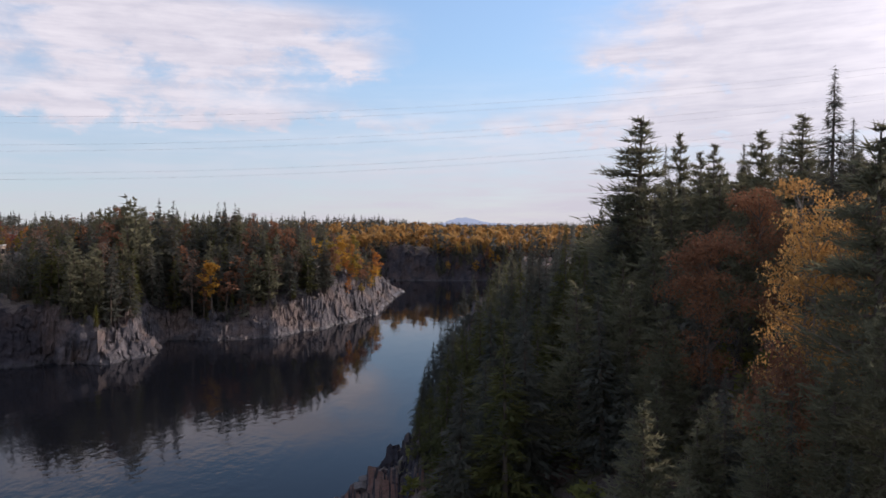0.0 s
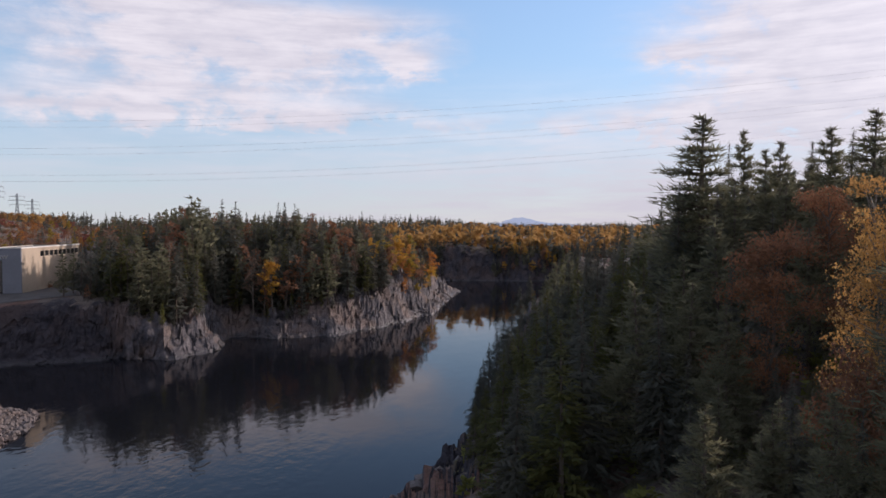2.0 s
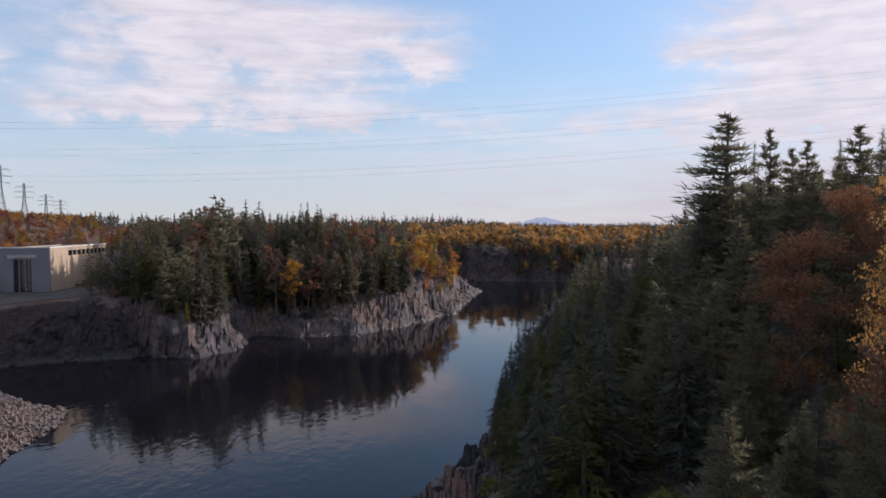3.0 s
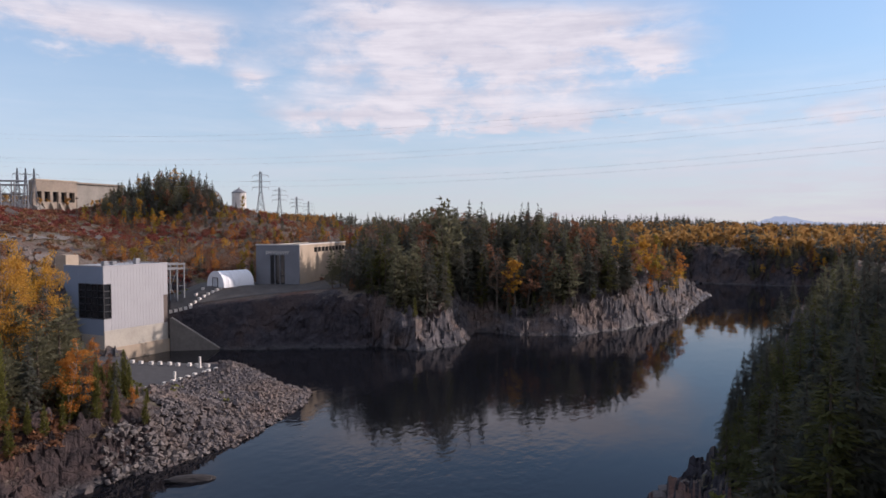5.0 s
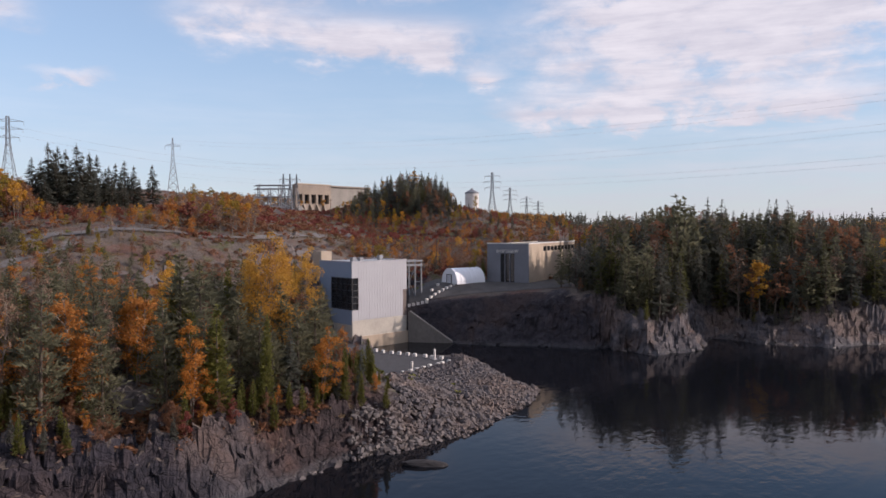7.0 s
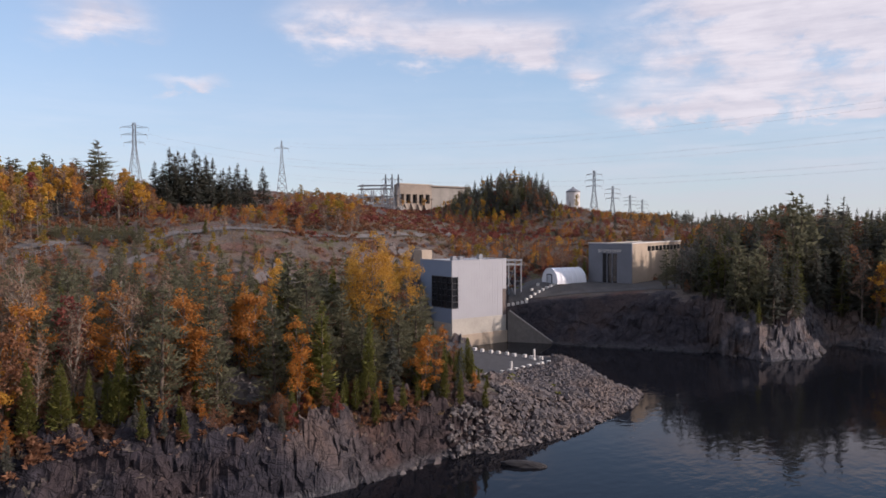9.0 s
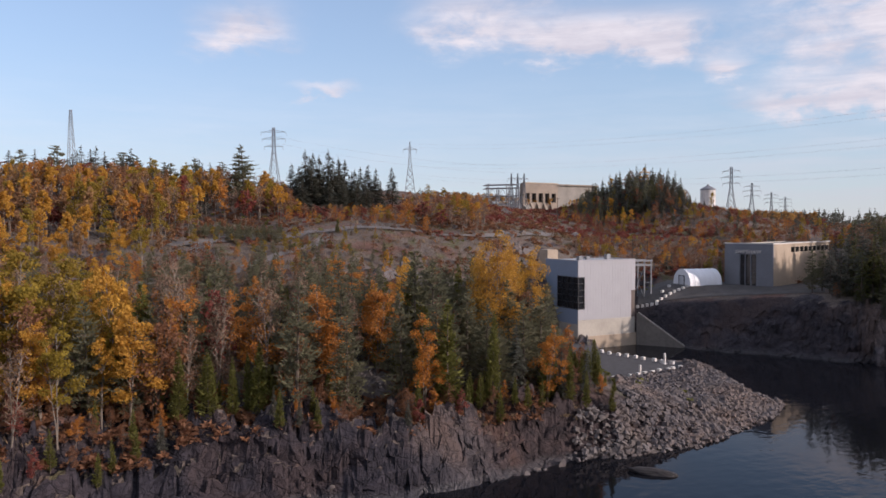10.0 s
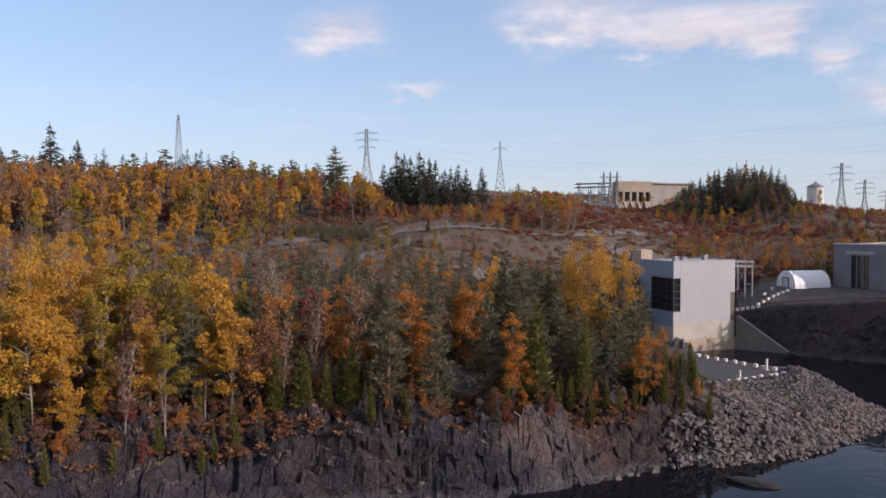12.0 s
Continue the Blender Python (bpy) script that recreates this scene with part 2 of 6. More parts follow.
def ground_material():
    """Bare rock on the steep parts; heath, dry grass, moss and soil on the rest."""
    m, nt, p, pos = material("river_bank_ground")
    v = pos.outputs["Position"]
    c, h = rock_nodes(nt, v)
    sep = nt.nodes.new("ShaderNodeSeparateXYZ")
    link(nt, pos.outputs["True Normal"], sep.inputs[0])
    at = nt.nodes.new("ShaderNodeSeparateXYZ")
    link(nt, v, at.inputs[0])
    patch, fine = noise_tex(nt, v, 0.045, 5.0), noise_tex(nt, v, 1.7, 6.0, 0.65)
    g = mix(nt, rng(nt, patch, 0.35, 0.6), (0.115, 0.092, 0.078), (0.155, 0.128, 0.112))
    g = mix(nt, rng(nt, noise_tex(nt, v, 0.08, 4.0), 0.5, 0.62, 0.0, 0.6), g, (0.15, 0.06, 0.045))
    g = mix(nt, rng(nt, noise_tex(nt, v, 0.11, 4.0), 0.56, 0.66, 0.0, 0.8), g, (0.10, 0.10, 0.045))
    g = mix(nt, rng(nt, fine, 0.4, 0.7, 0.0, 0.7), g, (0.055, 0.04, 0.03))
    soil = mth(nt, "MULTIPLY", rng(nt, mth(nt, "ADD", sep.outputs[2], mth(nt, "MULTIPLY", fine, 0.25)), 0.88, 1.0),
               rng(nt, at.outputs[2], 2.2, 4.5))
    knob = rng(nt, noise_tex(nt, v, 0.05, 4.0, 0.6, 0.4), 0.56, 0.63)
    soil = mth(nt, "MULTIPLY", soil, mth(nt, "SUBTRACT", 1.0, knob))
    # the quarried face below the yard is bare
    bare = mth(nt, "MULTIPLY", mth(nt, "MULTIPLY", rng(nt, at.outputs[1], 140.0, 150.0), rng(nt, at.outputs[1], 196.0, 206.0, 1.0, 0.0)), mth(nt, "MULTIPLY", rng(nt, at.outputs[0], -104.0, -96.0, 1.0, 0.0), rng(nt, at.outputs[2], 12.0, 14.5, 1.0, 0.0)))
    soil = mth(nt, "MULTIPLY", soil, mth(nt, "SUBTRACT", 1.0, bare))
    c = rock_shade_tints(nt, v, at, c)
    wet = rng(nt, mth(nt, "ADD", at.outputs[2], mth(nt, "MULTIPLY", fine, 1.2)), 0.9, 1.8)
    c = mix(nt, wet, mix(nt, 0.6, c, (0.05, 0.05, 0.055)), c)
    link(nt, mix(nt, soil, c, g), p.inputs["Base Color"])
    link(nt, rng(nt, wet, 0.0, 1.0, 0.35, 0.9, "LINEAR"), p.inputs["Roughness"])
    p.inputs["Specular IOR Level"].default_value = 0.25
    bump(nt, p, h, 1.0, 0.6)
    return m


def water_material():
    m, nt, p, pos = material("dark_river_water")
    v = pos.outputs["Position"]
    c = mix(nt, noise_tex(nt, v, 0.02, 3.0), (0.005, 0.0055, 0.008), (0.008, 0.009, 0.012))
    link(nt, c, p.inputs["Base Color"])
    rough(p, 0.03, 0.0, 0.25)
    p.inputs["IOR"].default_value = 1.33
    p.inputs["Specular Tint"].default_value = (0.43, 0.56, 1.0, 1.0)
    flow = stretch(nt, v, 1.0, 0.35, 1.0, 18)
    calm = rng(nt, noise_tex(nt, flow, 0.022, 4.0, 0.55, 0.8), 0.46, 0.68, 0.22, 1.0)
    ripple = noise_tex(nt, stretch(nt, v, 1.0, 0.7, 1.0, 25), 0.55, 3.0, 0.5, 0.3)
    swirl = noise_tex(nt, flow, 0.16, 3.0, 0.5, 1.5)
    h = mth(nt, "ADD", mth(nt, "MULTIPLY", mth(nt, "MULTIPLY", ripple, calm), 0.33), mth(nt, "MULTIPLY", swirl, 0.20))
    bump(nt, p, h, 1.0, 0.17)
    return m


GROUND, ROCK, WATER = ground_material(), rock_material(), water_material()
BARK = plain("grey_brown_bark", (0.10, 0.08, 0.065), 0.9, vary=0.4, grain=6)
BIRCH = plain("pale_birch_bark", (0.19, 0.16, 0.135), 0.85, vary=0.35, grain=5)
SPRUCE_GREEN = leaf_material("spruce_needles", ((0.076, 0.086, 0.078), (0.120, 0.128, 0.105), (0.112, 0.110, 0.088)), 0.44)
PINE_GREEN = leaf_material("pine_needles", ((0.112, 0.116, 0.080), (0.165, 0.162, 0.102), (0.150, 0.144, 0.090)), 0.46)
CEDAR_GREEN = leaf_material("cedar_scales", ((0.12, 0.13, 0.036), (0.21, 0.205, 0.058), (0.15, 0.15, 0.045)), 0.3)
LARCH_GOLD = leaf_material("larch_needles", ((0.085, 0.088, 0.030), (0.15, 0.135, 0.042), (0.08, 0.088, 0.036)), 0.36)
GOLD = leaf_material("golden_leaves", ((0.45, 0.245, 0.042), (0.64, 0.385, 0.07), (0.45, 0.24, 0.05)), 0.46)
PALE_GOLD = leaf_material("faded_gold_leaves", ((0.40, 0.23, 0.075), (0.56, 0.35, 0.13), (0.34, 0.18, 0.07)), 0.42)
FADED = leaf_material("fading_tan_leaves", ((0.26, 0.15, 0.07), (0.38, 0.23, 0.10), (0.23, 0.13, 0.075)), 0.4)
ORANGE = leaf_material("orange_leaves", ((0.40, 0.165, 0.036), (0.55, 0.24, 0.05), (0.37, 0.16, 0.05)), 0.46)
RUST = leaf_material("rust_leaves", ((0.20, 0.098, 0.056), (0.30, 0.145, 0.075), (0.20, 0.105, 0.068)), 0.42)
RED = leaf_material("crimson_leaves", ((0.18, 0.048, 0.044), (0.27, 0.066, 0.056), (0.20, 0.078, 0.06)), 0.42)
OLIVE = leaf_material("yellow_green_leaves", ((0.20, 0.155, 0.028), (0.34, 0.255, 0.042), (0.27, 0.18, 0.038)), 0.42)
TWIGS = leaf_material("bare_twigs", ((0.16, 0.108, 0.078), (0.25, 0.168, 0.118), (0.20, 0.125, 0.088)), 0.15)
STRAW = leaf_material("dry_grass", ((0.19, 0.14, 0.085), (0.26, 0.19, 0.115), (0.16, 0.11, 0.075)), 0.3)
CONCRETE = plain("cast_concrete", (0.40, 0.375, 0.335), 0.85, vary=0.18, grain=1.6, relief=0.02)
# stained concrete of the retaining wall, its shaded face put into the dark tone
WING = plain("shaded_grey_concrete", (0.15, 0.143, 0.135), 0.9, vary=0.3, grain=1.2, relief=0.02)
# station front: bluish dark tone stands for the shade on that wall
GREY = plain("shade_grey_concrete", (0.16, 0.172, 0.20), 0.85, vary=0.15, grain=1.6, relief=0.02)
DULL = plain("weathered_concrete", (0.24, 0.225, 0.205), 0.9, vary=0.25, grain=1.6, relief=0.02)
BUFF = plain("buff_concrete", (0.36, 0.295, 0.23), 0.85, vary=0.15, grain=1.6, relief=0.02)
SLATE_DAM = plain("stained_dam_concrete", (0.25, 0.21, 0.175), 0.9, vary=0.3, grain=0.9, relief=0.02)
PANEL = plain("pale_metal_cladding", (0.36, 0.365, 0.395), 0.55, vary=0.05, grain=2)
SLATE = plain("blue_grey_cladding", (0.20, 0.255, 0.34), 0.5, vary=0.06, grain=2)
WHITE = plain("white_fabric", (0.74, 0.76, 0.80), 0.6, vary=0.05, grain=2)
PAINT = plain("white_painted_concrete", (0.58, 0.56, 0.54), 0.75, vary=0.14, grain=4)
STEEL = plain("galvanised_steel", (0.22, 0.23, 0.25), 0.55, 0.5, vary=0.12, grain=3)
DARK = plain("dark_frame_metal", (0.035, 0.037, 0.042), 0.5, 0.3, vary=0.15)
YARD = plain("trodden_gravel", (0.08, 0.075, 0.074), 0.95, vary=0.35, grain=2.5, relief=0.05)
TRACK = plain("pale_track_gravel", (0.15, 0.138, 0.132), 0.95, vary=0.3, grain=2.5, relief=0.05)
GRAVEL = plain("grey_gravel", (0.065, 0.064, 0.068), 0.95, vary=0.3, grain=5, relief=0.05)
WIRE = plain("weathered_cable", (0.40, 0.41, 0.45), 0.6, 0.4)
GLASS = plain("dark_window_glass", (0.02, 0.022, 0.026), 0.06, 0.0, vary=0.3, grain=0.5, spec=0.8)

# ---------------------------------------------------------------- mesh helpers
def raw_mesh(name, verts, faces, mat, smooth=False):
    """A mesh from arrays of corners and of triangles or quads."""
    verts, faces = np.asarray(verts, np.float32), np.asarray(faces, np.int32)
    me = bpy.data.meshes.new(name)
    n, k = faces.shape
    me.vertices.add(len(verts)), me.loops.add(n * k), me.polygons.add(n)
    me.vertices.foreach_set("co", verts.ravel())
    me.loops.foreach_set("vertex_index", faces.ravel())
    me.polygons.foreach_set("loop_start", np.arange(0, n * k, k, dtype=np.int32))
    me.polygons.foreach_set("use_smooth", np.full(n, smooth))
    me.update(calc_edges=True)
    me.validate()
    me.materials.append(mat)
    return me


def part(name, data, mat, parent, label=""):
    """Links a bmesh or mesh as one object under a thing or under a part."""
    if isinstance(data, bmesh.types.BMesh):
        me = bpy.data.meshes.new(name)
        data.to_mesh(me)
        data.free()
        me.materials.append(mat)
        data = me
    ob = new(name, data)
    ob.parent = parent
    return tagged(ob, label)


def thing(name, label, category, m=None, group="", kind=""):
    ob = new(name)
    ob.empty_display_size = 0.5
    if m is not None:
        ob.matrix_world = m
    return tagged(ob, label, category, group, kind)


def spot(bearing, d, z=0.0):
    """A place by its bearing (degrees left of +y) and distance over the plan's origin."""
    b = radians(bearing)
    return Vector((-d * math.sin(b), d * math.cos(b), z))


# ---------------------------------------------------------------- the lie of the land
def hash3(i, j, k, s=0):
    h = (i * 374761393 + j * 668265263 + k * 2147483647 + s * 974634777) & 0xFFFFFFFF
    h = ((h ^ (h >> 13)) * 1274126177) & 0xFFFFFFFF
    return ((h ^ (h >> 16)) & 0xFFFFFF) / float(0xFFFFFF)


def value_noise(p, s=0):
    q = np.floor(p).astype(np.int64)
    f = p - q
    f = f * f * (3 - 2 * f)
    out = 0
    for a in (0, 1):
        for b in (0, 1):
            for c in (0, 1):
                w = (f[:, 0] if a else 1 - f[:, 0]) * (f[:, 1] if b else 1 - f[:, 1]) * (f[:, 2] if c else 1 - f[:, 2])
                out = out + w * hash3(q[:, 0] + a, q[:, 1] + b, q[:, 2] + c, s)
    return out


def fbm(p, octaves=4, s=0):
    out, k = 0, 0.5
    for o in range(octaves):
        out = out + k * value_noise(p * 2.03 ** o, s + o)
        k *= 0.5
    return out - 0.5


def cells(p, s=0):
    """Nearest of scattered points: a value for each cell, and the height of its tilted face."""
    q = np.floor(p).astype(np.int64)
    best, second, val, tilt = np.full(len(p), 9.0), np.full(len(p), 9.0), np.zeros(len(p)), np.zeros(len(p))
    for a in (-1, 0, 1):
        for b in (-1, 0, 1):
            for c in (-1, 0, 1):
                i, j, k = q[:, 0] + a, q[:, 1] + b, q[:, 2] + c
                x, y, z = p[:, 0] - i - hash3(i, j, k, s + 1), p[:, 1] - j - hash3(i, j, k, s + 2), p[:, 2] - k - hash3(i, j, k, s + 3)
                d = x * x + y * y + z * z
                near = d < best
                second = np.where(near, best, np.minimum(second, d))
                val = np.where(near, hash3(i, j, k, s + 4), val)
                lean = x * (hash3(i, j, k, s + 5) - 0.5) + y * (hash3(i, j, k, s + 6) - 0.5) + z * (hash3(i, j, k, s + 7) - 0.5)
                tilt = np.where(near, lean, tilt)
                best = np.where(near, d, best)
    return val, tilt


# shores as bearing and distance; land lies inside each outline
LEFT_BANK = [(175, 160), (140, 120), (115, 98), (98, 93), (80, 92), (70, 93), (62, 95), (52.4, 103.5), (46, 112), (40, 124), (35, 145), (34.2, 157), (37, 173), (40.5, 186),
             (44.5, 190), (46.6, 194), (48.0, 204), (49.5, 214), (46.5, 226), (44.3, 226), (41, 221), (38, 216), (30, 212), (25.3, 206), (22, 218), (20.8, 243), (17.4, 234), (12.8, 240), (8.4, 263), (5.2, 293),
             (3.2, 388), (6, 430), (12, 450), (24, 540), (34, 700), (30, 1500), (32, 7000), (95, 9000), (150, 7000)]
RIGHT_BANK = [(150, 40), (95, 26), (50, 42), (25, 66), (14, 84), (8.4, 96), (4.3, 105), (2.3, 118), (1.4, 140), (-0.3, 190), (-2.2, 267), (-5.5, 370), (-12, 432), (-30, 470),
              (-60, 700), (-75, 3000), (-140, 3000), (165, 800)]
FAR_BANK = [(38, 900), (24, 590), (10, 480), (4.2, 468), (0, 464), (-3, 466), (-12, 490), (-30, 560), (-62, 900), (-70, 9000), (-20, 9000), (34, 9000)]

# heights of the ground at places of each bank: bearing, distance, height
LEFT_HEIGHTS = [(95, 106, 11.5), (83, 104, 9.6), (73, 105, 9), (61, 107, 8), (57, 115, 9.6), (49, 127, 8.5), (44.5, 135, 5), (38.5, 150, 2.6), (43, 170, 3), (48, 172, 4), (52, 185, 7),
                (94, 160, 22), (87, 165, 24), (79, 200, 28), (74, 220, 30.6), (65, 230, 33), (57, 230, 28), (50.5, 245, 25.5), (62, 150, 17), (70, 140, 16),
                (97, 300, 46), (87, 300, 46), (79, 300, 45), (73, 420, 56), (62, 430, 55.5), (67, 340, 50), (58, 320, 46), (53, 430, 44), (47, 300, 28), (45, 370, 37)]
LEFT_HEIGHTS += [(44, 408, 57), (46, 406, 54), (42.2, 406, 54), (48.2, 412, 47), (40.5, 408, 47), (44, 372, 45), (38.5, 425, 45), (33, 450, 35), (43.5, 243, 13), (40, 226, 16), (40, 262, 16.5), (35, 235, 16.5), (32, 232, 16.5), (34, 275, 17.5), (33, 330, 26),
                 (29, 222, 14.5), (25.3, 224, 9.5), (21, 256, 6), (17.4, 250, 9), (13.4, 262, 12.5), (9.8, 275, 14.5), (6.4, 312, 9), (4, 370, 3), (24, 250, 20), (24, 285, 29), (19, 280, 24), (16, 290, 28), (12.5, 300, 25), (9, 312, 20), (7, 345, 15),
                 (12, 400, 12), (25, 400, 22), (30, 800, 32), (60, 900, 50), (90, 900, 48), (50, 3000, 30), (100, 4000, 35), (130, 300, 40)]
# unseen ground at bearings -40 and -60 is raised to shade the left cliff
RIGHT_HEIGHTS = [(0, 128, 3), (-3, 140, 9), (-8, 120, 14), (-10, 180, 20), (-15, 95, 22), (-22, 90, 25), (-30, 75, 27), (-10, 75, 13), (-20, 55, 17), (-30, 42, 20), (9, 90, 3), (-12, 300, 22), (-6, 250, 10),
                 (-40, 200, 46), (-22, 150, 33), (-30, 130, 35), (-14, 160, 26), (-60, 100, 42), (-90, 60, 30), (-120, 80, 26), (-60, 30, 22), (60, 30, 6), (-40, 600, 35), (-90, 700, 60), (180, 60, 14)]
FAR_HEIGHTS = [(2, 484, 20), (-3, 490, 14), (8, 495, 16), (2, 600, 25), (-6, 560, 22), (10, 800, 31), (-10, 900, 24), (-20, 700, 28), (-2, 2000, 22), (20, 2500, 28), (-30, 2500, 30), (0, 4400, 24)]


class Bank:
    def __init__(self, outline, heights, cliff):
        self.p = np.array([spot(b, d)[:2] for b, d in outline])
        c = np.array([(*spot(b, d)[:2], z) for b, d, z in heights])
        self.c, self.z, self.cliff = c[:, :2], c[:, 2], cliff
        k = self.kernel(self.c)
        n = len(c)
        full = np.zeros((n + 1, n + 1))
        full[:n, :n], full[:n, n], full[n, :n] = k + np.eye(n) * 2.0, 1, 1
        self.w = np.linalg.solve(full, np.append(self.z, 0))

    def kernel(self, q):
        return -np.sqrt(((q[:, None] - self.c[None]) ** 2).sum(-1) + 64.0)

    def inside(self, q):
        """How far inside the shore a place lies; negative on the water."""
        best, wind = np.full(len(q), 1e18), np.zeros(len(q), bool)
        for a, b in zip(self.p, np.roll(self.p, -1, 0)):
            ab, aq = b - a, q - a
            t = np.clip((aq @ ab) / (ab @ ab), 0, 1)
            best = np.minimum(best, ((aq - t[:, None] * ab) ** 2).sum(1))
            cross = (a[1] > q[:, 1]) != (b[1] > q[:, 1])
            with np.errstate(divide="ignore", invalid="ignore"):
                wind ^= cross & (q[:, 0] < (b[0] - a[0]) * (q[:, 1] - a[1]) / (b[1] - a[1]) + a[0])
        return np.where(wind, 1, -1) * np.sqrt(best)

    def height(self, q):
        z = self.kernel(q) @ self.w[:-1] + self.w[-1]
        return np.clip(z, 1.0, 75.0)


BANKS = [Bank(LEFT_BANK, LEFT_HEIGHTS, 9.0), Bank(RIGHT_BANK, RIGHT_HEIGHTS, 9.0), Bank(FAR_BANK, FAR_HEIGHTS, 14.0)]


def pad_levels(q, z):
    """Made ground: the gravel pad on the spit and the yard by the buildings."""
    d, b = np.hypot(q[:, 0], q[:, 1]), np.degrees(np.arctan2(-q[:, 0], q[:, 1]))

    def box(lo, hi, x, soft):
        return np.clip((x - lo) / soft, 0, 1) * np.clip((hi - x) / soft, 0, 1)
    w = np.maximum(box(40.2, 50.5, b, 0.8) * box(149, 187, d, 4), box(46.6, 54, b, 0.8) * box(149, 216, d, 6))
    z = z * (1 - w) + 3.0 * w
    foot = (b > 44.0) & (b < 53) & (d > 183) & (d < 203)
    z = np.where(foot, np.minimum(z, 3.0), z)
    w = box(30.5, 45.2, b, 0.5) * box(224.5, 266, d, 4)
    rim = np.interp(b, [31, 38.3, 44.4], [16.4, 13.4, 9.8])
    back = np.interp(b, [31, 42, 44.8], [16.5, 16.5, 12.0])
    ramp = rim + (back - rim) * np.clip((d - 227) / 16, 0, 1)
    return z * (1 - w) + ramp * w


def unmade(q):
    """1 on natural ground, 0 on the pad and the yard, little on the quarried face below the yard."""
    d, b = np.hypot(q[:, 0], q[:, 1]), np.degrees(np.arctan2(-q[:, 0], q[:, 1]))
    pad = ((b > 39.3) & (b < 51) & (d > 149) & (d < 200)) | ((b > 29.5) & (b < 45.5) & (d > 223) & (d < 268))
    face = np.clip((b - 28.5) / 3, 0, 1) * np.clip((46 - b) / 1, 0, 1) * ((d > 200) & (d < 224))
    spit = (b > 33) & (b < 46.8) & (d > 104) & (d < 202)
    pad |= spit
    return np.where(pad, 0.0, 1 - 0.45 * face)


def land(q):
    """Ground height at places, and how far each lies inside a shore."""
    q = np.asarray(q, float).reshape(-1, 2)
    p3 = np.column_stack([q, np.zeros(len(q))])
    wob = fbm(p3 / 9.0, 3, 5) * 5.0
    wob2 = fbm(p3 / 45.0, 2, 9)
    z, s = np.full(len(q), -5.0), np.full(len(q), -1e9)
    for bank in BANKS:
        ins = bank.inside(q)
        si = ins + wob * np.clip(ins / 30 + 1, 0, 1)
        top = bank.height(q)
        w = bank.cliff * (1.15 + 1.5 * wob2)
        t = np.clip(si / np.maximum(w, 3.0), 0, 1)
        prof = 0.25 * t + 0.75 * t * t * (3 - 2 * t)
        zi = np.where(si > 0, top * prof, np.maximum(si * 0.9, -5.0))
        z, s = np.maximum(z, zi), np.maximum(s, si)
    rough_k = np.clip((s - 4) / 20, 0, 1)
    bear = np.degrees(np.arctan2(-q[:, 0], q[:, 1]))
    made = 1 - np.clip((bear - 33) / 2, 0, 1) * np.clip((48 - bear) / 2, 0, 1) * 0.8
    d = np.hypot(q[:, 0], q[:, 1])
    z = z + rough_k * (fbm(p3 / 22.0, 4, 21) * 5.0 + fbm(p3 / 120.0, 3, 31) * np.clip((d - 350) / 200, 0, 1) * 8)
    z = z + np.clip((s - 2) / 5, 0, 1) * np.clip((34 - s) / 12, 0, 1) * np.clip((d - 60) / 30, 0, 1) * (fbm(p3 / 11.0, 4, 81) * 7.0) * made
    z = pad_levels(q, z)
    return z, s


def ground_at(x, y):
    return float(land([(x, y)])[0][0])


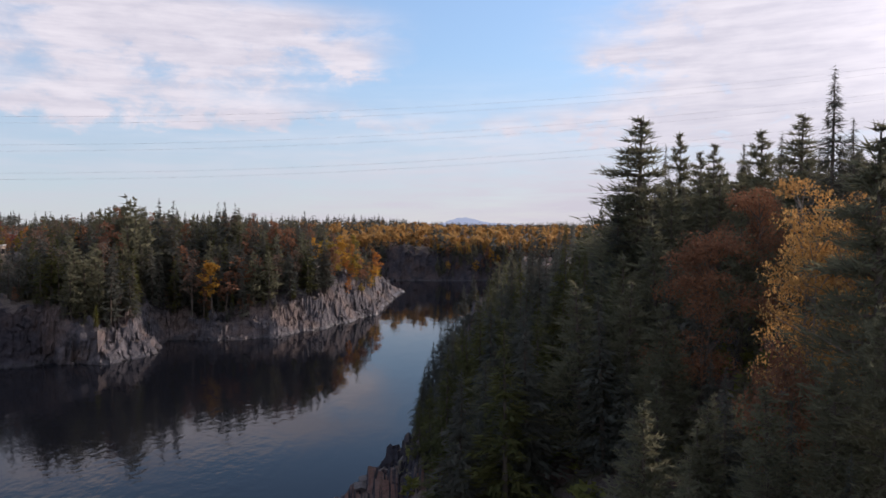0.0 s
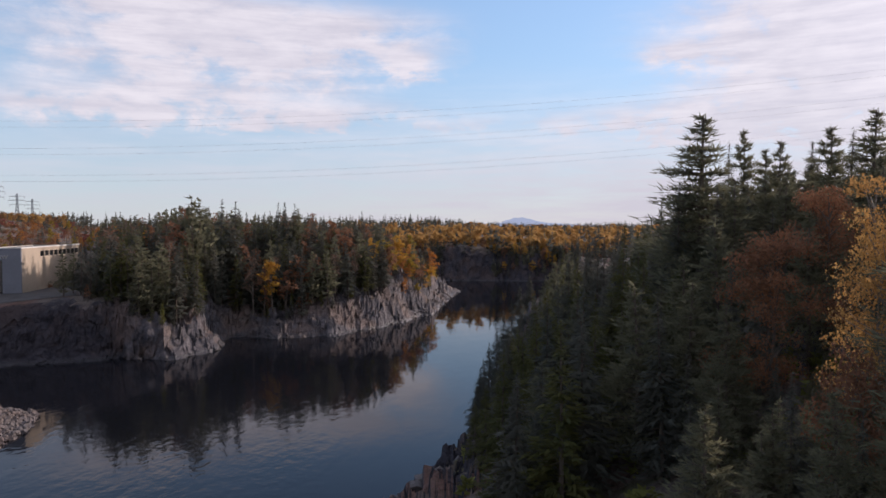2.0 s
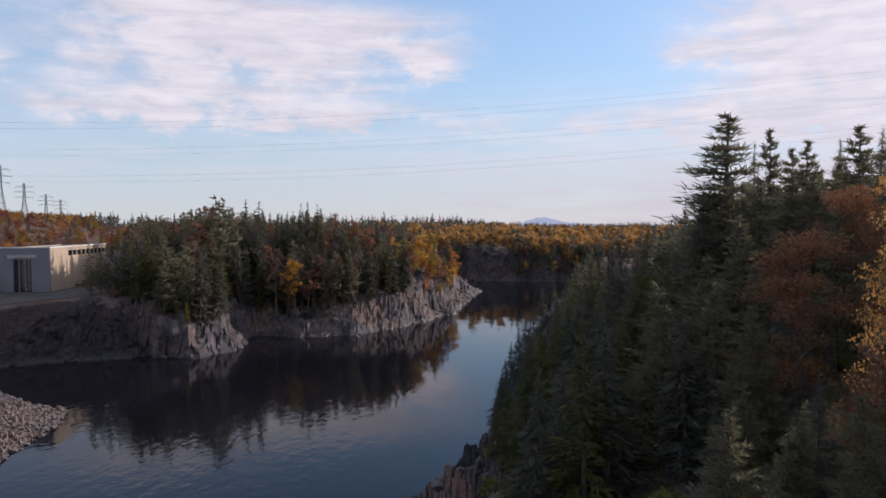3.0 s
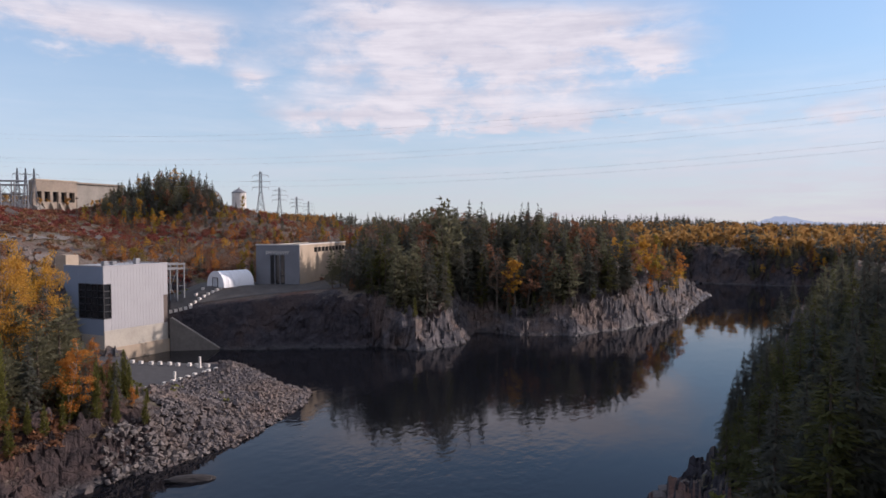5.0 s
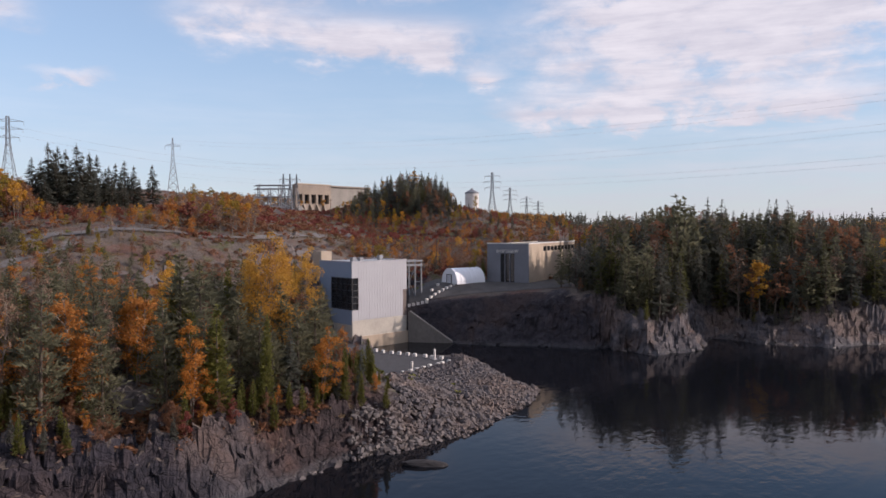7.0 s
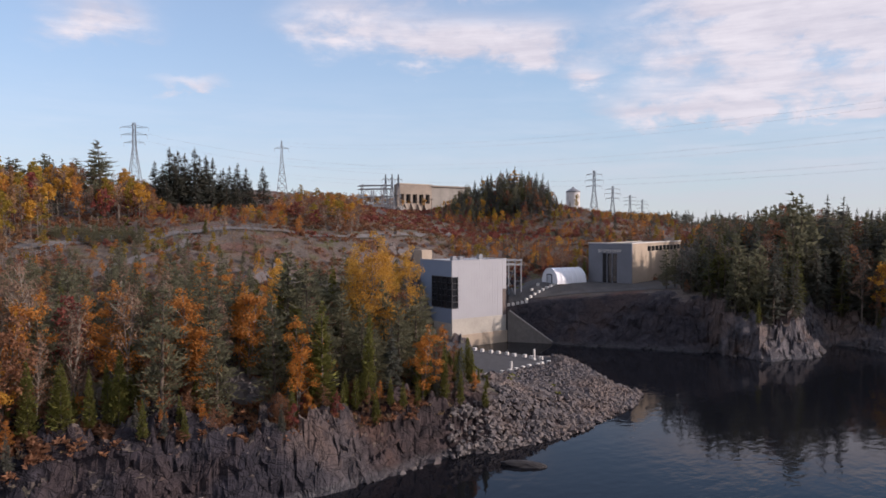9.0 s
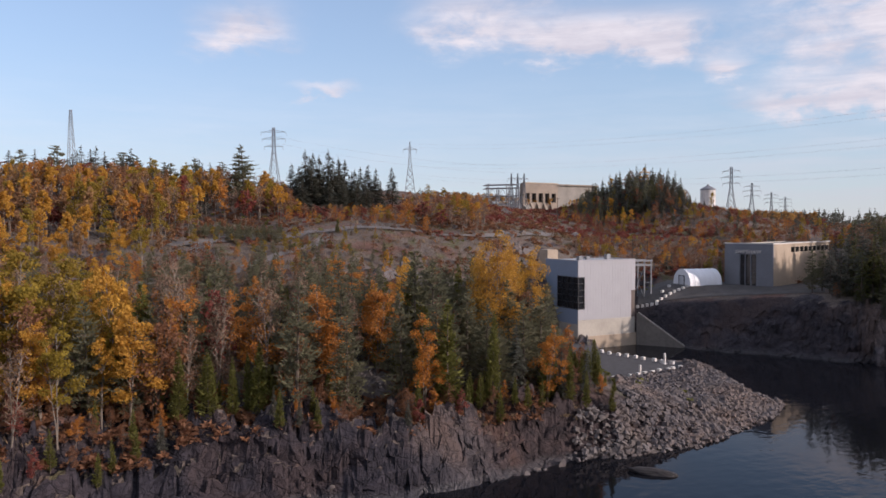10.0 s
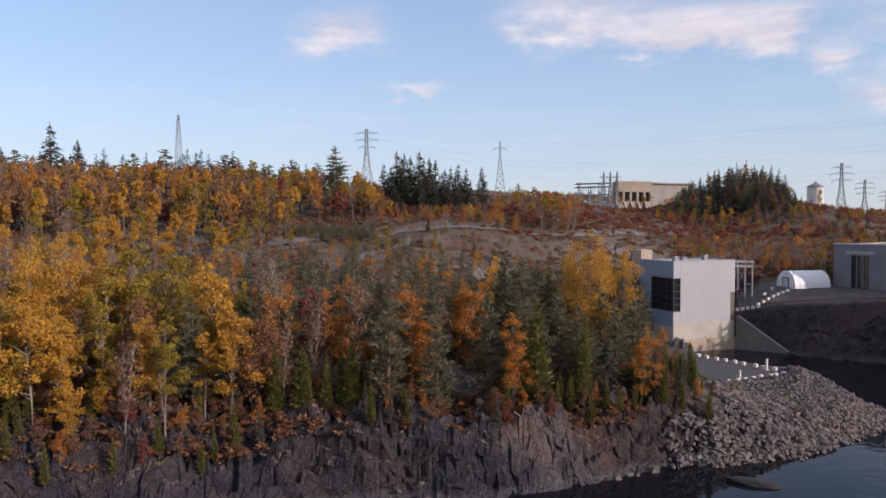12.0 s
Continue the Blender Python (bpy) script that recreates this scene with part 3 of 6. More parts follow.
def build_ground():
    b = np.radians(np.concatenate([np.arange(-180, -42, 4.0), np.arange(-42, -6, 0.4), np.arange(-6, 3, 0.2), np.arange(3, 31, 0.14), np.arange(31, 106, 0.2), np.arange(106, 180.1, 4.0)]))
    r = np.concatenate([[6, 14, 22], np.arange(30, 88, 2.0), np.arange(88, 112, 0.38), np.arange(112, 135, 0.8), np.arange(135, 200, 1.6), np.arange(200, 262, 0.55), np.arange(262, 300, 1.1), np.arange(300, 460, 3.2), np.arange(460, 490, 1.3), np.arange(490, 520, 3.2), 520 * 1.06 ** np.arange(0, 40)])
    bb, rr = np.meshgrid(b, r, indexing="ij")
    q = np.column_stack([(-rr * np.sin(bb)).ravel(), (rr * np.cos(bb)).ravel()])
    z, s = np.empty(len(q)), np.empty(len(q))
    for i in range(0, len(q), 40000):
        z[i:i + 40000], s[i:i + 40000] = land(q[i:i + 40000])
    v = np.column_stack([q, z])
    # broken rock on the shore cliffs and on the knobs of the hillside
    d = np.hypot(q[:, 0], q[:, 1])
    mask = (s > -4) & (s < 26) & (d < 700) & (d > 60)
    p = v[mask]
    g = np.column_stack([p[:, 0], p[:, 1], p[:, 2] * 0.75])
    warp = np.column_stack([fbm(g / 6.0, 3, 41), fbm(g / 6.0, 3, 51), fbm(g / 6.0, 3, 61)]) * 2.4
    # tall jointed slabs, split into smaller blocks
    v1, e1 = cells((g + warp) / np.array([4.6, 4.6, 3.6]), 3)
    v2, e2 = cells((g + warp * 0.7) / np.array([2.0, 2.0, 1.7]), 13)
    v4, e4 = cells((g + warp * 0.4) / np.array([0.95, 0.95, 0.8]), 23)
    v3 = fbm(g / 14.0, 4, 71)
    k = np.clip((s[mask] + 4) / 4, 0, 1) * np.clip((26 - s[mask]) / 14, 0, 1)
    k = k * unmade(p[:, :2])
    out = p[:, :2] / np.maximum(np.hypot(p[:, 0], p[:, 1]), 1)[:, None]
    far_k = np.interp(np.hypot(p[:, 0], p[:, 1]), [140, 190], [1.0, 2.1])
    push = k * ((v1 - 0.5) * 1.9 + e1 * 1.8 + (v2 - 0.5) * 1.4 + e2 * 1.4 + (v4 - 0.5) * 0.35 + v3 * 5.0) * far_k
    p[:, :2] += out * push[:, None]
    # ledges
    step = 2.2 + 1.2 * value_noise(g / 16.0, 91)
    zz = (p[:, 2] + v3 * 3.0 + v1 * 1.5) / step
    fr = zz - np.floor(zz)
    ledge_z = (np.clip((fr - 0.3) / 0.4, 0, 1) - fr) * step * 0.75 * np.clip(p[:, 2] / 2, 0, 1)
    p[:, 2] += k * np.clip((p[:, 2] + 0.6) / 2.4, 0, 1) * (ledge_z + (v1 - 0.5) * 2.9 + e1 * 2.0 + (v2 - 0.5) * 1.8 + e2 * 1.4 + (v4 - 0.5) * 0.6) * np.sqrt(far_k)
    v[mask] = p
    nb, nr = len(b), len(r)
    # only shallow overhangs
    dist = np.hypot(v[:, 0], v[:, 1]).reshape(nb, nr)
    kept = np.maximum(dist, np.maximum.accumulate(dist, axis=1) - 0.7)
    grow = (kept / np.maximum(dist, 1e-6)).ravel()
    v[:, 0] *= grow
    v[:, 1] *= grow
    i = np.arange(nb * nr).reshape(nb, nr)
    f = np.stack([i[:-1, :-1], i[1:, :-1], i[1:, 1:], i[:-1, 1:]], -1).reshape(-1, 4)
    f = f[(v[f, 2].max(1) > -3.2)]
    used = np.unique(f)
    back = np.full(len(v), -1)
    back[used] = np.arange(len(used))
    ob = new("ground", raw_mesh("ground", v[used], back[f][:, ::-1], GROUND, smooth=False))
    tagged(ob, "rocky river banks with cliffs, heath, moss and dry autumn grass", "ground", kind="structure")


build_ground()
bm = bmesh.new()
bmesh.ops.create_grid(bm, x_segments=2, y_segments=2, size=2600)
river = part("water", bm, WATER, None)
tagged(river, "dark calm river water with faint current swirls", "water", kind="structure")

# ---------------------------------------------------------------- trees
def tube(p, q, r0, r1, sides=4):
    """Corners and triangles of a tapered stick."""
    p, q = np.asarray(p, float), np.asarray(q, float)
    d = q - p
    d = d / max(np.linalg.norm(d), 1e-6)
    u = np.cross(d, (0, 0, 1) if abs(d[2]) < 0.9 else (1, 0, 0))
    u /= np.linalg.norm(u)
    w = np.cross(d, u)
    a = np.linspace(0, 2 * np.pi, sides, endpoint=False)
    ring = np.cos(a)[:, None] * u + np.sin(a)[:, None] * w
    v = np.concatenate([p + ring * r0, q + ring * r1])
    i = np.arange(sides)
    j = (i + 1) % sides
    f = np.concatenate([np.stack([i, j, j + sides], 1), np.stack([i, j + sides, i + sides], 1)])
    return v, f


def join(pieces):
    vs, fs, n = [], [], 0
    for v, f in pieces:
        vs.append(v), fs.append(f + n)
        n += len(v)
    return np.concatenate(vs), np.concatenate(fs)


def slivers(rs, base, out, up, size, wide=0.45):
    """Pointed leaf sprays: at each base a triangle that points along out."""
    n = len(base)
    side = np.cross(out, up)
    side /= np.maximum(np.linalg.norm(side, axis=1), 1e-6)[:, None]
    tilt = rs.uniform(-0.7, 0.7, (n, 1))
    side = side * np.cos(tilt) + np.cross(side, out) * np.sin(tilt)
    s = size * rs.uniform(0.6, 1.4, (n, 1))
    tip = base + out * s
    a = base - out * s * 0.25 + side * s * wide * rs.uniform(0.5, 1.2, (n, 1))
    b = base - out * s * 0.25 - side * s * wide * rs.uniform(0.5, 1.2, (n, 1))
    return np.stack([tip, a, b], 1).reshape(-1, 3), np.arange(3 * n).reshape(-1, 3)


def unit(v):
    return v / np.maximum(np.linalg.norm(v, axis=-1, keepdims=True), 1e-6)


def trunk_line(rs, h, bend):
    z = np.linspace(0, 1, 7)
    x = np.cumsum(rs.normal(0, bend, 7)) * h / 7
    y = np.cumsum(rs.normal(0, bend, 7)) * h / 7
    return np.column_stack([x - x[0], y - y[0], z * h - 0.6 * (z == 0)])


def stem(line, r0, r1, sides=6):
    k = len(line) - 1
    return [tube(line[i], line[i + 1], r0 + (r1 - r0) * i / k, r0 + (r1 - r0) * (i + 1) / k, sides) for i in range(k)]


def conifer(seed, h, width, count, size, foot=0.12, nb=9, power=0.85, droop=0.25, levels=24, wild=0.25, lift=0.0, thin=3, blade=0.45):
    """Whorls of sprays round a straight trunk: spruce, fir, larch and cedar by their numbers."""
    rs = np.random.RandomState(seed)
    line = trunk_line(rs, h, 0.006)
    wood = stem(line, 0.012 * h + 0.03, 0.01, 5)
    lev = np.sort(foot + (1 - foot) * (np.linspace(0, 1, levels) ** 0.9)) + rs.normal(0, 0.006, levels)
    lev_r = (np.clip(1 - (lev - foot) / (1 - foot), 0.015, 1) ** power) * width * rs.uniform(1 - wild, 1 + wild * 0.5, levels)
    lev_r *= np.clip((lev - foot) / 0.10 + 0.55, 0, 1)
    share = lev_r + 0.09 * width
    li = rs.choice(levels, count, p=share / share.sum())
    turn = rs.uniform(0, 2 * np.pi, (levels, nb))
    reach = rs.uniform(0.55, 1.12, (levels, nb))
    bi = rs.randint(0, nb, count)
    a = turn[li, bi] + rs.normal(0, 0.12, count)
    f = np.sqrt(rs.uniform(0.03, 1, count))
    r = lev_r[li] * reach[li, bi] * f
    out = np.column_stack([np.cos(a), np.sin(a), np.zeros(count)])
    z = lev[li] * h - droop * r * (0.6 + 0.6 * f) + lift * r + rs.normal(0, 0.012 * h, count)
    base = out * r[:, None] + np.column_stack([np.interp(z, line[:, 2], line[:, 0]), np.interp(z, line[:, 2], line[:, 1]), z])
    side = np.column_stack([-out[:, 1], out[:, 0], np.zeros(count)]) * rs.normal(0, 0.55, (count, 1))
    way = unit(out + side + np.column_stack([np.zeros(count), np.zeros(count), rs.normal(-droop + lift, 0.3, count)]))
    up = np.tile((0.0, 0.0, 1.0), (count, 1))
    leaf = slivers(rs, base, way, up, size * np.clip(0.48 + 0.9 * lev_r[li] / width, 0.48, 1.0)[:, None], blade)
    top = slivers(rs, np.tile(line[-1], (5, 1)) - np.array([0, 0, 1]) * rs.uniform(0, 0.5, (5, 1)), unit(rs.normal(0, 0.25, (5, 3)) + (0, 0, 1.6)), rs.normal(0, 1, (5, 3)), size * 0.5, 0.2)
    for k in range(0, levels, thin):
        for b in range(0, nb, 4):
            o = np.array([math.cos(turn[k, b]), math.sin(turn[k, b]), -droop + lift])
            s0 = np.array([np.interp(lev[k] * h, line[:, 2], line[:, 0]), np.interp(lev[k] * h, line[:, 2], line[:, 1]), lev[k] * h])
            wood.append(tube(s0, s0 + o * lev_r[k] * reach[k, b] * 0.9, 0.03, 0.008, 3))
    return join(wood), join([leaf, top])


def pine(seed, h, width, count, size, levels=13, foot=0.22, thin=2, blade=0.35):
    """White pine: long level limbs that sweep up at the ends, in separate tiers with gaps."""
    rs = np.random.RandomState(seed)
    line = trunk_line(rs, h, 0.012)
    wood = stem(line, 0.013 * h + 0.04, 0.02, 6)
    bases, ways = [], []
    tiers = foot + (1 - foot) * np.linspace(0, 0.985, levels) ** 0.92
    limbs = []
    for t in tiers:
        full = (1 - ((t - foot) / (1 - foot)) ** 1.2) ** 0.75 * (0.6 + 0.4 * min(1, (t - foot) / 0.2))
        for _ in range(rs.randint(5, 9)):
            a, ln = rs.uniform(0, 2 * np.pi), width * max(full, 0.10) * rs.uniform(0.45, 1.15)
            s0 = np.array([np.interp(t * h, line[:, 2], line[:, 0]), np.interp(t * h, line[:, 2], line[:, 1]), t * h + rs.normal(0, 0.012 * h)])
            mid = s0 + np.array([math.cos(a), math.sin(a), rs.uniform(-0.08, 0.12)]) * ln * 0.6
            end = mid + np.array([math.cos(a + rs.normal(0, 0.2)), math.sin(a + rs.normal(0, 0.2)), rs.uniform(0.12, 0.5)]) * ln * 0.45
            limbs.append((s0, mid, end, ln))
            if len(limbs) % thin == 0:
                wood.append(tube(s0, mid * 0.4 + end * 0.6, 0.05, 0.015, 3))
    lens = np.array([l[3] for l in limbs])
    per = rs.multinomial(count, lens / lens.sum())
    for (s0, mid, end, ln), n in zip(limbs, per):
        f = rs.beta(2.2, 1.1, n)[:, None]
        c = np.where(f < 0.57, s0 + (mid - s0) * f / 0.57, mid + (end - mid) * (f - 0.57) / 0.43)
        spread = ln * (0.10 + 0.13 * (1 - abs(f - 0.65)))
        off = rs.normal(0, 1, (n, 3)) * spread * np.array([1, 1, 0.32])
        bases.append(c + off)
        ways.append(unit(off / np.maximum(spread, 1e-6) * 0.6 + (end - s0) / ln * 0.8 + (0, 0, 0.45) + rs.normal(0, 0.5, (n, 3))))
    base, way = np.concatenate(bases), np.concatenate(ways)
    leaf = slivers(rs, base, way, rs.normal(0, 1, base.shape), size, blade)
    return join(wood), leaf


def broadleaf(seed, h, width, count, size, clumps=34, foot=0.3, sparse=0.6, fork=2, blade=0.6, thin=1):
    """Birch, aspen and maple: forked stem, limbs to every clump, leaves thrown round the clumps with gaps between."""
    rs = np.random.RandomState(seed)
    wood, cents, radii = [], [], []
    for k in range(fork):
        line = trunk_line(rs, h * rs.uniform(0.78, 0.96), 0.05 if fork > 1 else 0.025)
        line[:, :2] += np.outer(np.linspace(0, 1, 7), rs.normal(0, width * 0.22, 2)) * (fork > 1)
        wood += stem(line, 0.005 * h + 0.015, 0.012, 5)
        for _ in range(clumps // fork):
            t = foot + (1 - foot) * rs.beta(1.5, 1.25)
            s0 = np.array([np.interp(t, np.linspace(0, 1, 7), line[:, i]) for i in range(3)])
            lens = width * (1.05 - ((t - foot) / (1 - foot)) ** 2.0 * 0.85) * rs.uniform(0.15, 0.95) * (0.5 + 0.5 * min(1, (t - foot) / 0.2 + 0.2))
            a = rs.uniform(0, 2 * np.pi)
            end = s0 + np.array([math.cos(a) * lens, math.sin(a) * lens, rs.uniform(0.1, 0.85) * lens + 0.02 * h])
            if len(cents) % thin == 0:
                wood.append(tube(s0 - (0, 0, 0.04 * h), end, 0.0032 * h + 0.008, 0.006, 3))
            cents.append(end), radii.append(width * rs.uniform(0.2, 0.42) * (1.15 - 0.5 * t))
    cents, radii = np.array(cents), np.array(radii)
    i = rs.choice(len(cents), count, p=radii ** 1.6 / (radii ** 1.6).sum())
    off = unit(rs.normal(0, 1, (count, 3))) * rs.uniform(0, 1, (count, 1)) ** 0.42 * radii[i][:, None] * np.array([1.15, 1.15, 0.85 * sparse + 0.15])
    base = cents[i] + off
    leaf = slivers(rs, base, unit(rs.normal(0, 1, (count, 3)) + (0, 0, -0.3)), rs.normal(0, 1, (count, 3)), size, blade)
    return join(wood), leaf


KINDS = {}


def species(key, makers, leaf_mat, bark, label, category, plainer=()):
    """Each maker gives the meshes of one tree of that kind, 10 m high; plainer ones stand farther off."""
    sets = []
    for group in (makers, plainer or makers):
        sets.append([(raw_mesh(key + "_trunk", *wood, bark), raw_mesh(key + "_crown", *leaf, leaf_mat)) for wood, leaf in group])
    KINDS[key] = (sets, label, category)


U = 10.0


def leafy(seeds, wide, n, size, **kw):
    """Three or so trees in full, and as many with fewer, larger leaves."""
    return [broadleaf(s, U, wide, n, size, **kw) for s in seeds], [broadleaf(s + 500, U, wide, int(n * 0.22), size * 1.9, **{**kw, "thin": 3, "foot": kw.get("foot", 0.2) + 0.12}) for s in seeds]


def needled(seeds, wide, n, size, **kw):
    return [conifer(s, U, wide * (0.92 + 0.08 * (s % 3)), n, size, **{"blade": 0.3, **kw}) for s in seeds], [conifer(s + 500, U, wide * (0.92 + 0.08 * (s % 3)), int(n * 0.55), size * 1.25, **{"blade": 0.36, **kw, "thin": 9}) for s in seeds]


def kind_of(key, both, leaf_mat, bark, label, category):
    species(key, both[0], leaf_mat, bark, label, category, both[1])


kind_of("spruce_tree", needled((1, 2, 3, 4), 1.85, 1300, 0.40, blade=0.34, levels=28), SPRUCE_GREEN, BARK, "dark green narrow spruce on the rocky bank", "spruce tree")
kind_of("fir_tree", needled((5, 6, 7), 1.5, 900, 0.40, foot=0.06, power=0.75, levels=28), SPRUCE_GREEN, BARK, "slender dark green fir among other trees", "fir tree")
kind_of("pine_tree", ([pine(s, U, 2.1, 1700, 0.36, levels=18, foot=0.14, thin=3, blade=0.2) for s in (11, 12, 13, 14)], [pine(s, U, 2.1, 560, 0.50, levels=14, foot=0.12, thin=6) for s in (15, 16, 17)]), PINE_GREEN, BARK, "tall olive green pine with tiered limbs", "pine tree")
kind_of("cedar_tree", needled((21, 22, 23), 1.6, 1900, 0.32, blade=0.5, foot=0.02, power=0.62, droop=-0.1, levels=34, wild=0.2, lift=0.5), CEDAR_GREEN, BARK, "dense olive green cedar on the rock edge", "cedar tree")
kind_of("larch_tree", needled((31, 32), 1.8, 900, 0.35, foot=0.1, power=0.9, droop=0.05, levels=22, wild=0.4), LARCH_GOLD, BARK, "yellowing green larch with soft needles", "larch tree")
kind_of("aspen_tree", leafy((41, 42, 43, 44), 2.1, 3300, 0.15, clumps=34, fork=2, foot=0.2, sparse=0.75), GOLD, BIRCH, "golden yellow aspen in autumn leaf", "aspen tree")
kind_of("birch_tree", leafy((51, 52, 53), 2.0, 2900, 0.14, clumps=36, fork=2, sparse=0.8, foot=0.15), ORANGE, BIRCH, "orange autumn birch with pale stems", "birch tree")
kind_of("maple_tree", leafy((61, 62), 2.2, 1300, 0.23, clumps=40, foot=0.2, fork=2, sparse=0.8), RED, BARK, "crimson maple in autumn leaf", "maple tree")
kind_of("rust_tree", leafy((71, 72, 73), 2.1, 1500, 0.17, clumps=36, foot=0.15, fork=3, sparse=0.9), RUST, BARK, "rust brown thinning autumn tree", "autumn tree")
kind_of("poplar_tree", leafy((81, 82, 83), 1.9, 2900, 0.145, clumps=34, foot=0.18, fork=2, sparse=0.85), OLIVE, BIRCH, "yellow green poplar turning in autumn", "poplar tree")
kind_of("bare_tree", leafy((91, 92, 93), 1.7, 750, 0.42, clumps=56, foot=0.2, fork=2, sparse=1.1, blade=0.08), TWIGS, BIRCH, "almost leafless pale brown birch", "bare tree")
kind_of("near_cedar", needled((24, 25, 26), 2.0, 3200, 0.27, blade=0.55, foot=0.0, power=0.6, droop=-0.1, levels=46, wild=0.18, lift=0.5, nb=15), CEDAR_GREEN, BARK, "dense bright olive cedar cone on the rock edge", "cedar tree")
kind_of("stand_aspen", leafy((94, 95, 96), 1.35, 2300, 0.17, clumps=26, foot=0.5, fork=1, sparse=0.8), GOLD, BIRCH, "tall golden aspen with a bare pale stem", "aspen tree")
kind_of("stand_birch", leafy((97, 98, 99), 1.3, 1500, 0.17, clumps=30, foot=0.4, fork=1, sparse=1.0), FADED, BIRCH, "tall thinning tan birch with a bare pale stem", "birch tree")
# finer trees for the near slope; the plainer ones fill in behind
species("near_spruce", [conifer(s, U, 1.9, 5600, 0.28, levels=32, wild=0.35, droop=0.3, nb=13, foot=0.06, blade=0.15) for s in (101, 102)], SPRUCE_GREEN, BARK, "dark spruce on the shaded slope", "spruce tree",
        [conifer(s, U, 1.9, 2400, 0.36, levels=30, wild=0.35, droop=0.3, nb=12, foot=0.06, blade=0.22) for s in (103, 104, 105)])
species("near_pine", [pine(s, U, 2.2, 9000, 0.25, levels=26, foot=0.06, thin=1, blade=0.13) for s in (111, 112)], PINE_GREEN, BARK, "tall dark pine on the shaded slope", "pine tree",
        [pine(s, U, 2.2, 3600, 0.32, levels=24, foot=0.06, blade=0.18) for s in (113, 114)])
species("near_larch", [conifer(s, U, 2.0, 5600, 0.27, foot=0.05, droop=0.12, levels=28, wild=0.45, nb=13, blade=0.15) for s in (121, 122)], LARCH_GOLD, BARK, "dim green larch on the shaded slope", "larch tree",
        [conifer(s, U, 2.0, 2500, 0.35, foot=0.05, droop=0.12, levels=26, wild=0.45, nb=12, blade=0.22) for s in (123, 124)])
species("near_maple", [broadleaf(131, U, 3.0, 11000, 0.085, clumps=60, foot=0.15, fork=3)], RUST, BARK, "rust red maple with thinning leaves", "maple tree")
species("near_birch", [broadleaf(s, U, 2.6, 9000, 0.08, clumps=60, foot=0.15, fork=2) for s in (141, 142)], PALE_GOLD, BIRCH, "yellow birch with pale leaning stems", "birch tree")
species("near_aspen", [broadleaf(s, U, 2.9, 6500, 0.115, clumps=44, foot=0.2, fork=3, sparse=0.7) for s in (161, 162)], GOLD, BIRCH, "broad golden yellow aspen in full autumn leaf", "aspen tree")
species("near_bush", [broadleaf(151, U, 4.2, 3000, 0.2, clumps=50, foot=0.05, fork=3)], RUST, BARK, "rust orange bush on the slope", "bush")
NAMES = {"near_aspen": "aspen_tree", "stand_aspen": "aspen_tree", "stand_birch": "birch_tree", "near_cedar": "cedar_tree", "near_spruce": "spruce_tree", "near_pine": "pine_tree", "near_larch": "larch_tree", "near_maple": "maple_tree", "near_birch": "birch_tree", "near_bush": "bush"}
tree_rng = random.Random(5)


def plant(key, bearing, d, height, wide=1.0, where="", group="", z=None, fine=None):
    """One tree, rooted in the ground at that place, of that height."""
    sets, label, category = KINDS[key]
    made = sets[0 if (d < 185 if fine is None else fine) else 1]
    p = spot(bearing, d)
    p.z = (ground_at(p.x, p.y) if z is None else z) - 0.15
    trunk, crown = made[tree_rng.randrange(len(made))]
    k = height / U
    ob = thing(NAMES.get(key, key), where or label, category, group=group or "trees of the river banks")
    ob.matrix_world = Matrix.Translation(p) @ pose(0, 0, 0, tree_rng.uniform(-2, 2), tree_rng.uniform(-2, 2), tree_rng.uniform(0, 360)) @ Matrix.Diagonal((k * wide, k * wide, k, 1))
    part("trunk", trunk, None, ob), part("crown", crown, None, ob)
    return ob


def plant_to(key, bearing, d, rise, wide=1.0, where="", fine=None):
    """One tree whose top stands at that angle over (or under) the level of the plan's origin at camera height."""
    p = spot(bearing, d)
    z = ground_at(p.x, p.y)
    return plant(key, bearing, d, 1.04 * max(2.0, HEIGHT + d * math.tan(radians(rise)) - z), wide, where, z=z, fine=fine)


def scatter(seed, count, b0, b1, d0, d1, choose, cap, low=0.7, tallest=16.0, least=3.0, gap=2.2, keep=None, wide=1.0, shore=6.0, into=None):
    """A stand of trees between two bearings and distances, kept under a skyline that cap gives by bearing."""
    rs, ns = random.Random(seed), np.random.RandomState(seed)
    n = count * 8
    b, d = ns.uniform(b0, b1, n), np.sqrt(ns.uniform(d0 * d0, d1 * d1, n))
    q = np.column_stack([-d * np.sin(np.radians(b)), d * np.cos(np.radians(b))])
    z, s = land(q)
    room = HEIGHT + d * np.tan(np.radians(np.interp(b, *cap))) - z
    h = np.minimum(room * ns.uniform(low, 1.0, n), tallest * ns.uniform(0.75, 1.0, n))
    good = np.flatnonzero((s > shore) & (z > min(1.5, shore * 0.4)) & (h > least))
    taken = np.empty((0, 2))
    for i in good:
        if len(taken) >= count:
            break
        if len(taken) and (((taken - q[i]) ** 2).sum(1) < gap * gap).any() or (keep and not keep(b[i], d[i])):
            continue
        taken = np.vstack([taken, q[i]])
        key = choose(rs, b[i], d[i])
        if into is None:
            plant(key, b[i], d[i], float(h[i]), wide * rs.uniform(0.85, 1.15), z=float(z[i]), fine=False if key.startswith("near") else None)
        else:
            into.setdefault(key, []).append((q[i, 0], q[i, 1], z[i] - 0.15, h[i] / U, h[i] / U * wide * rs.uniform(0.85, 1.2), rs.uniform(0, 6.28), rs.randrange(len(KINDS[key][0][1]))))


